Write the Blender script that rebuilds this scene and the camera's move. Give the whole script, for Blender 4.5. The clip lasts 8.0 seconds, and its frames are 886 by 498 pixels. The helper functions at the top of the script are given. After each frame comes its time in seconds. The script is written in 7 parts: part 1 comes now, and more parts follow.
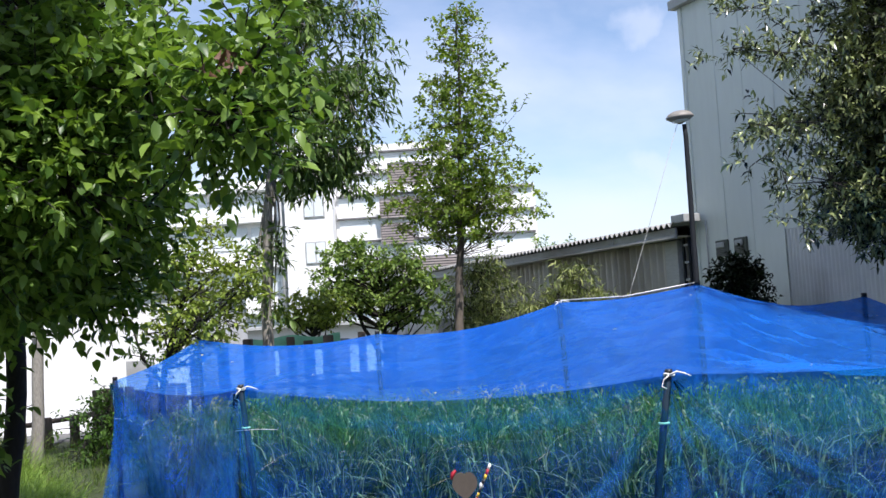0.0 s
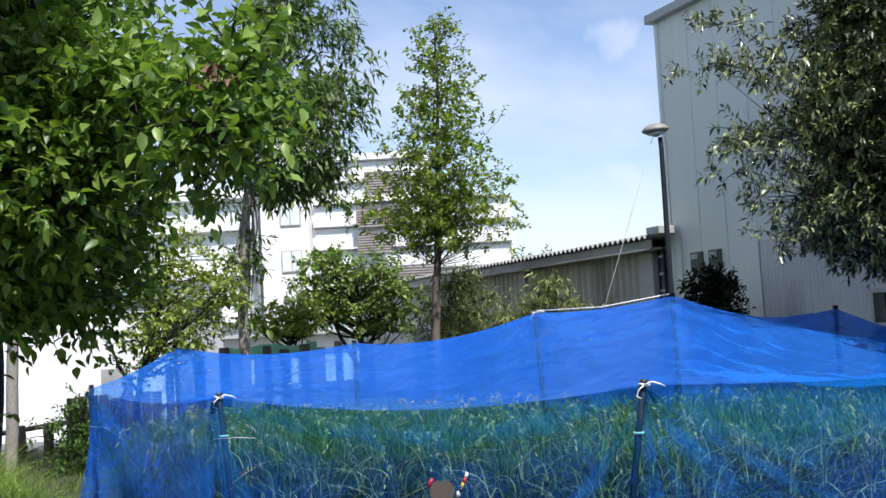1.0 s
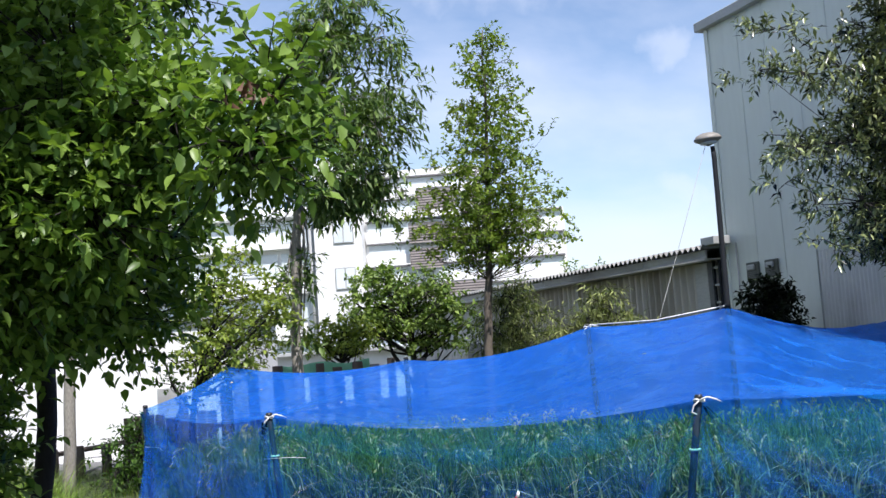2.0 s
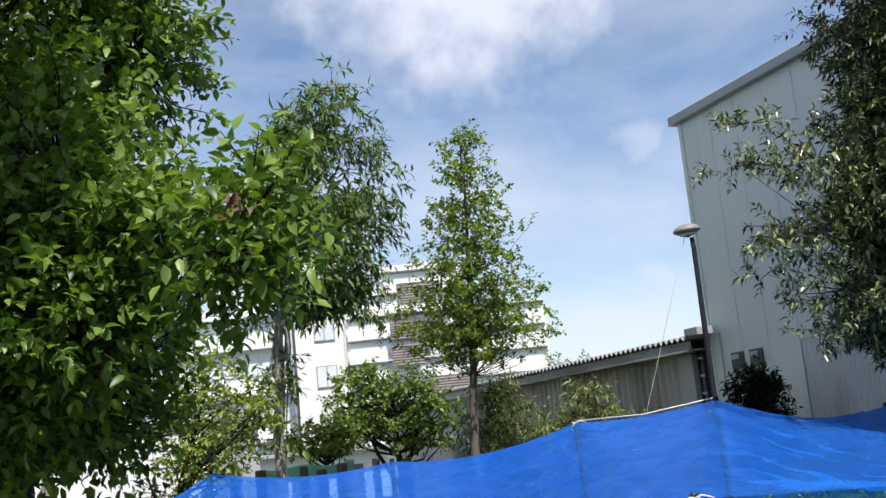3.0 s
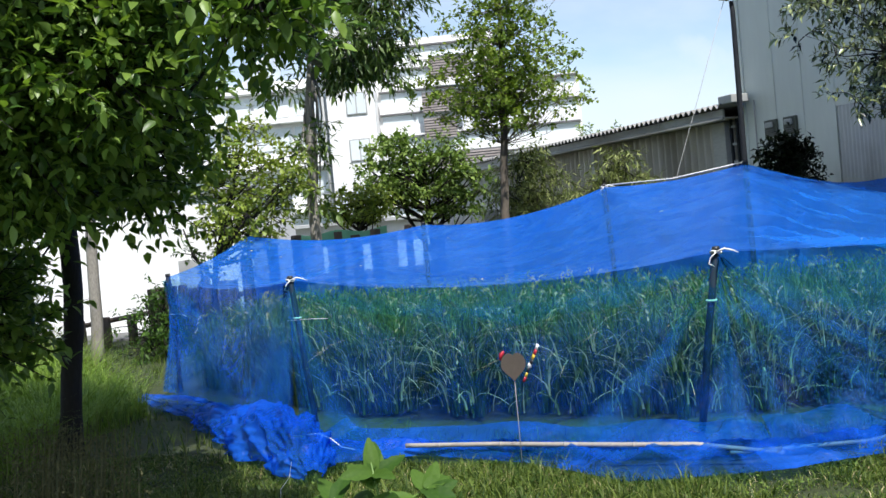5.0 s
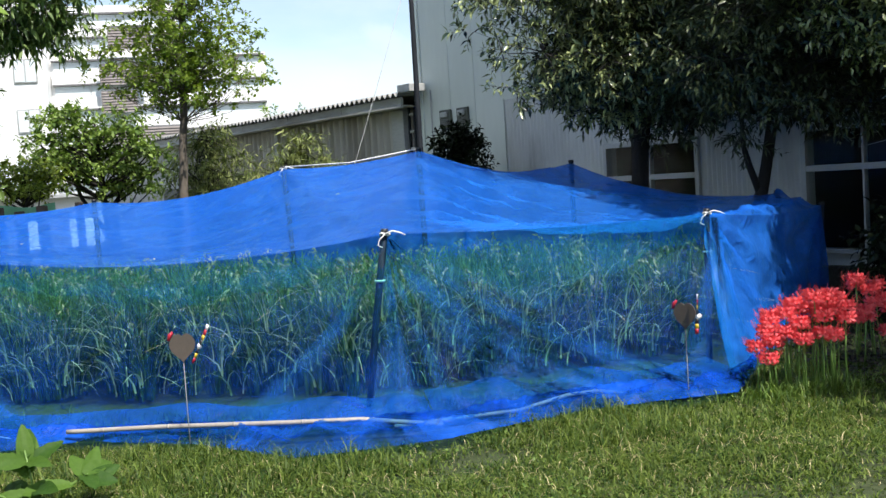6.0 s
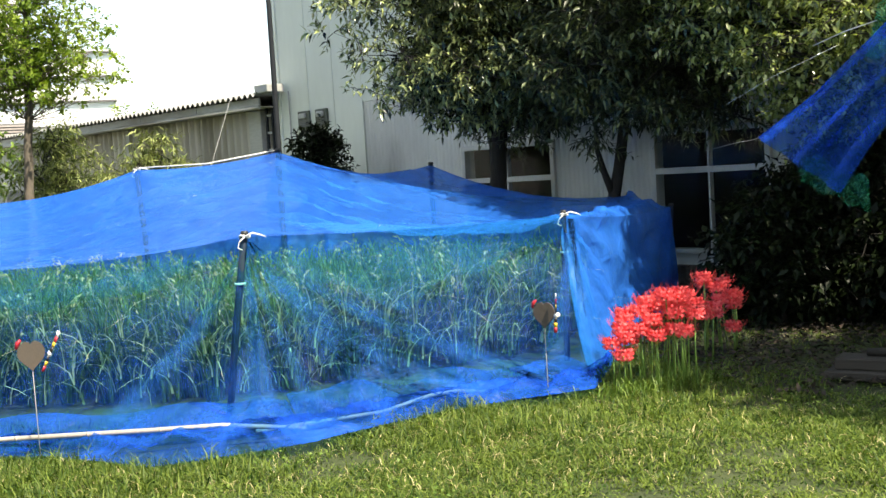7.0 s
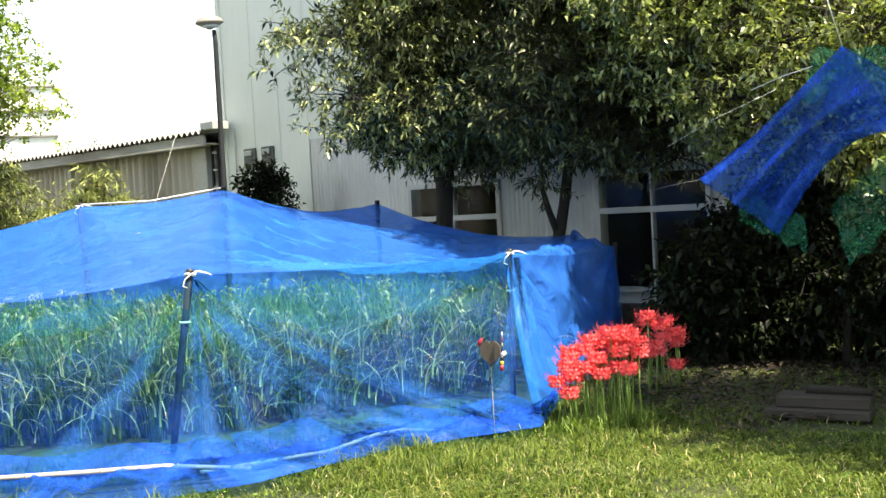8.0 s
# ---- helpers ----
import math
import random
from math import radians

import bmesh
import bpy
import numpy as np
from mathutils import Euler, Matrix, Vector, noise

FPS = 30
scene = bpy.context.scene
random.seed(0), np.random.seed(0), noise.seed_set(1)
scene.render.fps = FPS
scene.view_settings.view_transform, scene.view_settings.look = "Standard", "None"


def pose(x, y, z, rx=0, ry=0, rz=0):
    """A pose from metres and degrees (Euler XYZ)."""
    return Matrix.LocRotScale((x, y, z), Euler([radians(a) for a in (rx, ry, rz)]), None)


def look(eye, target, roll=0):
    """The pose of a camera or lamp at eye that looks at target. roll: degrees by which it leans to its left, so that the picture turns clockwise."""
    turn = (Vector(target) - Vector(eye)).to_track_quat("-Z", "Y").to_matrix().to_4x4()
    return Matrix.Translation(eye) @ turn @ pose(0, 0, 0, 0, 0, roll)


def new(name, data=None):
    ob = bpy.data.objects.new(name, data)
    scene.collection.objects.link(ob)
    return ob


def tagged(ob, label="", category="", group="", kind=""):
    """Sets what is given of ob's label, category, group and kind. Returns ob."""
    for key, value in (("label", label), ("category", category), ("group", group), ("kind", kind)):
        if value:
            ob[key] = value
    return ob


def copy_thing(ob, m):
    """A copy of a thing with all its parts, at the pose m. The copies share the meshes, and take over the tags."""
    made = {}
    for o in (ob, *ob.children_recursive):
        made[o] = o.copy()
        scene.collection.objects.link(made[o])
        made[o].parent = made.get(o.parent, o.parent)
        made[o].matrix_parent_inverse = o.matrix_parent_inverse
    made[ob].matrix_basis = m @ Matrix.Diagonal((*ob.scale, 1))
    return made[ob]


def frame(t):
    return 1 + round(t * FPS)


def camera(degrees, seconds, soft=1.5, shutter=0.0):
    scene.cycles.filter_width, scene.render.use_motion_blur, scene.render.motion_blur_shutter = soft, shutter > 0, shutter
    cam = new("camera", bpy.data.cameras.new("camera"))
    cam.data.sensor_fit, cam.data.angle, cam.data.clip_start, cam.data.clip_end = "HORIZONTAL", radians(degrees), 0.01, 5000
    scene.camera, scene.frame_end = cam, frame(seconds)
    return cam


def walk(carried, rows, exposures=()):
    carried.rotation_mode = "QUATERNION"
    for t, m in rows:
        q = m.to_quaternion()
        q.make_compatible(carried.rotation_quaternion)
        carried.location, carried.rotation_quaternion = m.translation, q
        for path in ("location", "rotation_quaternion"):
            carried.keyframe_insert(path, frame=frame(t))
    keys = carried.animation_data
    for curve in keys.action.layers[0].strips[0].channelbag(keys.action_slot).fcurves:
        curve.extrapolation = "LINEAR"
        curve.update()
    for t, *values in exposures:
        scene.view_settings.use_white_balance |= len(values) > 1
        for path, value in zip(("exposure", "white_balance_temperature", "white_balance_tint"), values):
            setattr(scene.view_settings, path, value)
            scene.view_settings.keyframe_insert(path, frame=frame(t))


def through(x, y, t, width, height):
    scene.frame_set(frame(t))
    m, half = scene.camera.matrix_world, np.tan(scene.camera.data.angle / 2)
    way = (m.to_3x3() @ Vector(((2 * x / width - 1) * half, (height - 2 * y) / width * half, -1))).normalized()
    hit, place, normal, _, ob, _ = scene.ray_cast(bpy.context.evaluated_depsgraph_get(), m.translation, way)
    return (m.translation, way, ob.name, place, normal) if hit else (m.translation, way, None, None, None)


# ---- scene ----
cam = camera(45.32, 8.0)
PATH = [
    (0.0, pose(-0.053, 0.026, 1.594, 93.98, 3.50, 1.15)),
    (0.5, pose(-0.054, 0.005, 1.604, 93.97, 2.71, -0.57)),
    (1.0, pose(-0.072, -0.050, 1.596, 94.42, 3.18, -0.18)),
    (1.5, pose(-0.048, -0.008, 1.599, 93.52, 3.69, 0.96)),
    (2.0, pose(-0.029, 0.038, 1.608, 95.40, 3.98, 2.80)),
    (2.2, pose(-0.050, 0.042, 1.628, 97.55, 4.27, 2.07)),
    (3.3, pose(-0.069, 0.071, 1.657, 100.71, 6.17, 2.71)),
    (3.5, pose(-0.079, 0.069, 1.648, 101.09, 6.83, 6.17)),
    (4.0, pose(-0.084, 0.067, 1.616, 97.63, 6.28, 7.60)),
    (4.2, pose(-0.085, 0.075, 1.609, 95.10, 6.10, 6.96)),
    (5.3, pose(-0.017, 0.014, 1.505, 87.28, 4.99, 0.75)),
    (5.5, pose(0.000, 0.000, 1.500, 86.76, 4.71, -2.36)),
    (6.0, pose(0.035, -0.032, 1.514, 86.23, 3.73, -13.15)),
    (6.5, pose(0.019, -0.028, 1.498, 85.38, 3.99, -18.80)),
    (7.0, pose(0.013, -0.022, 1.512, 85.86, 3.57, -20.80)),
    (7.5, pose(0.004, -0.028, 1.512, 87.15, 3.19, -22.52)),
    (8.0, pose(-0.007, -0.044, 1.519, 87.73, 3.24, -23.74)),
]
EXPOSURES = [(0.0, 0.55, 6150, 17), (2.0, 0.55, 6150, 16), (3.5, 0.32, 6450, 13), (4.2, 0.4, 6350, 12), (5.5, 0.58, 6200, 12), (6.5, 0.99, 6950, 10), (7.0, 1.42, 7550, 8), (7.5, 1.67, 7850, 9), (8.0, 1.81, 8000, 10)]
walk(cam, PATH, EXPOSURES)

# ---------------------------------------------------------------- light
SUN_AZ, SUN_EL = 157.0, 55.0          # clockwise from +y, above the horizon
SUN_STRENGTH, SKY_STRENGTH = 4.6, 0.112


def make_world():
    world = bpy.data.worlds.new("sky")
    world.use_nodes = True
    scene.world = world
    nt = world.node_tree
    nt.nodes.clear()
    sky = nt.nodes.new("ShaderNodeTexSky")
    sky.sky_type, sky.sun_disc = "NISHITA", False
    sky.sun_elevation, sky.sun_rotation = radians(SUN_EL), radians(SUN_AZ)
    sky.air_density, sky.dust_density, sky.ozone_density = 1.0, 0.5, 1.0
    tc = nt.nodes.new("ShaderNodeTexCoord")
    stretch = nt.nodes.new("ShaderNodeMapping")
    stretch.inputs["Scale"].default_value = (1.0, 1.0, 2.6)
    stretch.inputs["Location"].default_value = (0.35, 0.2, 0.12)
    nt.links.new(tc.outputs["Generated"], stretch.inputs["Vector"])
    big = nt.nodes.new("ShaderNodeTexNoise")
    big.inputs["Scale"].default_value, big.inputs["Detail"].default_value = 3.2, 9.0
    big.inputs["Roughness"].default_value, big.inputs["Distortion"].default_value = 0.52, 0.25
    nt.links.new(stretch.outputs["Vector"], big.inputs["Vector"])
    ramp = nt.nodes.new("ShaderNodeValToRGB")
    ramp.color_ramp.elements[0].position, ramp.color_ramp.elements[1].position = 0.34, 0.74
    nt.links.new(big.outputs["Fac"], ramp.inputs["Fac"])
    veil = nt.nodes.new("ShaderNodeMath")
    veil.operation, veil.use_clamp = "MULTIPLY", True
    veil.inputs[1].default_value = 0.76
    nt.links.new(ramp.outputs["Color"], veil.inputs[0])
    rag = nt.nodes.new("ShaderNodeTexNoise")
    rag.inputs["Scale"].default_value, rag.inputs["Detail"].default_value = 24.0, 6.0
    nt.links.new(tc.outputs["Generated"], rag.inputs["Vector"])
    cover = veil.outputs[0]
    for way, near, far, ragged in (((0.03, 0.87, 0.48), 0.978, 0.997, 0.022), ((0.178, 0.950, 0.258), 0.99955, 1.00012, 0.0016), ((0.183, 0.975, 0.122), 0.99930, 1.00008, 0.0022)):
        dot = nt.nodes.new("ShaderNodeVectorMath")
        dot.operation = "DOT_PRODUCT"
        dot.inputs[1].default_value = Vector(way).normalized()
        nt.links.new(tc.outputs["Generated"], dot.inputs[0])
        torn = nt.nodes.new("ShaderNodeMath")
        torn.operation = "MULTIPLY_ADD"
        torn.inputs[1].default_value = ragged
        nt.links.new(rag.outputs["Fac"], torn.inputs[0])
        nt.links.new(dot.outputs["Value"], torn.inputs[2])
        soft = nt.nodes.new("ShaderNodeMapRange")
        soft.interpolation_type = "SMOOTHSTEP"
        soft.inputs["From Min"].default_value, soft.inputs["From Max"].default_value = near + ragged * 0.5, far + ragged * 0.5
        nt.links.new(torn.outputs[0], soft.inputs["Value"])
        soft.inputs["To Max"].default_value = 0.95 if near < 0.99 else 0.42
        most = nt.nodes.new("ShaderNodeMath")
        most.operation = "MAXIMUM"
        nt.links.new(cover, most.inputs[0])
        nt.links.new(soft.outputs["Result"], most.inputs[1])
        cover = most.outputs[0]
    mix = nt.nodes.new("ShaderNodeMix")
    mix.data_type = "RGBA"
    mix.inputs["B"].default_value = (6.0, 6.4, 7.0, 1)
    nt.links.new(cover, mix.inputs["Factor"])
    nt.links.new(sky.outputs["Color"], mix.inputs["A"])
    bg = nt.nodes.new("ShaderNodeBackground")
    bg.inputs["Strength"].default_value = SKY_STRENGTH
    nt.links.new(mix.outputs["Result"], bg.inputs["Color"])
    out = nt.nodes.new("ShaderNodeOutputWorld")
    nt.links.new(bg.outputs["Background"], out.inputs["Surface"])


make_world()
sun_data = bpy.data.lights.new("sun", "SUN")
sun_data.energy, sun_data.angle, sun_data.color = SUN_STRENGTH, radians(0.55), (1.0, 0.95, 0.87)
sun = new("sun", sun_data)
_s = Vector((math.sin(radians(SUN_AZ)) * math.cos(radians(SUN_EL)), math.cos(radians(SUN_AZ)) * math.cos(radians(SUN_EL)), math.sin(radians(SUN_EL))))
sun.matrix_world = look(_s * 60, (0, 0, 0))


# ---------------------------------------------------------------- materials
def material(name, dark, light, scale=4.0, rough=0.6, metal=0.0, bump=0.0, bump_scale=None, fine=12.0, island=0.0, per_object=0.0,
             spec=0.5, through=None, stretch=(1, 1, 1), stain=None, stain_scale=1.2, stain_at=(0.55, 0.75)):
    """Two-scale mottled surface. through: share and colour of light let through a thin leaf or cloth."""
    m = bpy.data.materials.new(name)
    m.use_nodes = True
    nt = m.node_tree
    nodes, link = nt.nodes, nt.links.new
    b = nodes["Principled BSDF"]
    tc = nodes.new("ShaderNodeTexCoord")
    mp = nodes.new("ShaderNodeMapping")
    mp.inputs["Scale"].default_value = stretch
    link(tc.outputs["Object"], mp.inputs["Vector"])
    n1 = nodes.new("ShaderNodeTexNoise")
    n1.inputs["Scale"].default_value, n1.inputs["Detail"].default_value = scale, 4.0
    link(mp.outputs["Vector"], n1.inputs["Vector"])
    n2 = nodes.new("ShaderNodeTexNoise")
    n2.inputs["Scale"].default_value, n2.inputs["Detail"].default_value = scale * fine, 3.0
    link(mp.outputs["Vector"], n2.inputs["Vector"])
    add = nodes.new("ShaderNodeMath")
    add.operation = "MULTIPLY_ADD"
    add.inputs[1].default_value, add.inputs[2].default_value = 0.5, 0.0
    link(n2.outputs["Fac"], add.inputs[0])
    add2 = nodes.new("ShaderNodeMath")
    add2.operation = "MULTIPLY_ADD"
    add2.inputs[1].default_value = 0.5
    link(n1.outputs["Fac"], add2.inputs[0])
    link(add.outputs[0], add2.inputs[2])
    fac = add2.outputs[0]
    for amount, kind in ((island, "island"), (per_object, "object")):
        if amount:
            if kind == "island":
                src = nodes.new("ShaderNodeNewGeometry").outputs["Random Per Island"]
            else:
                src = nodes.new("ShaderNodeObjectInfo").outputs["Random"]
            mm = nodes.new("ShaderNodeMix")
            mm.inputs["Factor"].default_value = amount
            link(fac, mm.inputs["A"])
            link(src, mm.inputs["B"])
            fac = mm.outputs["Result"]
    ramp = nodes.new("ShaderNodeValToRGB")
    ramp.color_ramp.elements[0].position, ramp.color_ramp.elements[1].position = 0.25, 0.75
    ramp.color_ramp.elements[0].color, ramp.color_ramp.elements[1].color = (*dark, 1), (*light, 1)
    link(fac, ramp.inputs["Fac"])
    colour = ramp.outputs["Color"]
    if stain:
        n3 = nodes.new("ShaderNodeTexNoise")
        n3.inputs["Scale"].default_value, n3.inputs["Detail"].default_value = stain_scale, 6.0
        link(mp.outputs["Vector"], n3.inputs["Vector"])
        r3 = nodes.new("ShaderNodeValToRGB")
        r3.color_ramp.elements[0].position, r3.color_ramp.elements[1].position = stain_at
        link(n3.outputs["Fac"], r3.inputs["Fac"])
        mx = nodes.new("ShaderNodeMix")
        mx.data_type = "RGBA"
        mx.inputs["B"].default_value = (*stain, 1)
        link(r3.outputs["Color"], mx.inputs["Factor"])
        link(colour, mx.inputs["A"])
        colour = mx.outputs["Result"]
    link(colour, b.inputs["Base Color"])
    b.inputs["Roughness"].default_value, b.inputs["Metallic"].default_value = rough, metal
    b.inputs["Specular IOR Level"].default_value = spec
    if bump:
        bn = nodes.new("ShaderNodeTexNoise")
        bn.inputs["Scale"].default_value, bn.inputs["Detail"].default_value = bump_scale or scale * 6, 5.0
        link(mp.outputs["Vector"], bn.inputs["Vector"])
        bp = nodes.new("ShaderNodeBump")
        bp.inputs["Strength"].default_value, bp.inputs["Distance"].default_value = 1.0, bump
        link(bn.outputs["Fac"], bp.inputs["Height"])
        link(bp.outputs["Normal"], b.inputs["Normal"])
    if through:
        share, tint = through
        tr = nodes.new("ShaderNodeBsdfTranslucent")
        tm = nodes.new("ShaderNodeMix")
        tm.data_type, tm.blend_type = "RGBA", "MULTIPLY"
        tm.inputs["Factor"].default_value = 1.0
        tm.inputs["B"].default_value = (*tint, 1)
        link(colour, tm.inputs["A"])
        link(tm.outputs["Result"], tr.inputs["Color"])
        ms = nodes.new("ShaderNodeMixShader")
        ms.inputs["Fac"].default_value = share
        link(b.outputs["BSDF"], ms.inputs[1])
        link(tr.outputs["BSDF"], ms.inputs[2])
        link(ms.outputs["Shader"], nodes["Material Output"].inputs["Surface"])
    return m


def net_material(name, cover, colour, streak=0.25, tint=(0.55, 0.80, 0.92), wrinkle=0.06):
    """Fine woven netting: part open, part blue thread that scatters and passes light."""
    m = bpy.data.materials.new(name)
    m.use_nodes = True
    nt = m.node_tree
    nodes, link = nt.nodes, nt.links.new
    nodes.remove(nodes["Principled BSDF"])
    tc = nodes.new("ShaderNodeTexCoord")
    n1 = nodes.new("ShaderNodeTexNoise")
    n1.inputs["Scale"].default_value, n1.inputs["Detail"].default_value, n1.inputs["Roughness"].default_value = 2.2, 7.0, 0.62
    n1.inputs["Distortion"].default_value = 0.8
    link(tc.outputs["Object"], n1.inputs["Vector"])
    n2 = nodes.new("ShaderNodeTexNoise")
    n2.inputs["Scale"].default_value, n2.inputs["Detail"].default_value = 55.0, 2.0
    link(tc.outputs["Object"], n2.inputs["Vector"])
    a = nodes.new("ShaderNodeMath")
    a.operation = "MULTIPLY_ADD"
    a.inputs[1].default_value, a.inputs[2].default_value = streak * 2.2, cover - streak * 1.1 - 0.09
    link(n1.outputs["Fac"], a.inputs[0])
    a2 = nodes.new("ShaderNodeMath")
    a2.operation, a2.use_clamp = "MULTIPLY_ADD", True
    a2.inputs[1].default_value = 0.18
    link(n2.outputs["Fac"], a2.inputs[0])
    link(a.outputs[0], a2.inputs[2])
    d = nodes.new("ShaderNodeBsdfPrincipled")
    d.inputs["Base Color"].default_value = (*colour, 1)
    d.inputs["Roughness"].default_value, d.inputs["Specular IOR Level"].default_value = 0.42, 0.35
    t = nodes.new("ShaderNodeBsdfTranslucent")
    t.inputs["Color"].default_value = (*colour, 1)
    n3 = nodes.new("ShaderNodeTexNoise")
    n3.inputs["Scale"].default_value, n3.inputs["Detail"].default_value, n3.inputs["Distortion"].default_value = 4.0, 5.0, 1.2
    link(tc.outputs["Object"], n3.inputs["Vector"])
    bp = nodes.new("ShaderNodeBump")
    bp.inputs["Strength"].default_value, bp.inputs["Distance"].default_value = 1.0, wrinkle
    link(n3.outputs["Fac"], bp.inputs["Height"])
    link(bp.outputs["Normal"], d.inputs["Normal"])
    link(bp.outputs["Normal"], t.inputs["Normal"])
    thread = nodes.new("ShaderNodeMixShader")
    thread.inputs["Fac"].default_value = 0.27
    link(d.outputs["BSDF"], thread.inputs[1])
    link(t.outputs["BSDF"], thread.inputs[2])
    hole = nodes.new("ShaderNodeBsdfTransparent")
    hole.inputs["Color"].default_value = (*tint, 1)
    mix = nodes.new("ShaderNodeMixShader")
    link(a2.outputs[0], mix.inputs["Fac"])
    link(hole.outputs["BSDF"], mix.inputs[1])
    link(thread.outputs["Shader"], mix.inputs[2])
    link(mix.outputs["Shader"], nodes["Material Output"].inputs["Surface"])
    return m


def glass_material():
    m = bpy.data.materials.new("window_glass")
    m.use_nodes = True
    b = m.node_tree.nodes["Principled BSDF"]
    b.inputs["Base Color"].default_value = (0.9, 0.95, 0.95, 1)
    b.inputs["Roughness"].default_value, b.inputs["Transmission Weight"].default_value, b.inputs["IOR"].default_value = 0.02, 1.0, 1.13
    return m


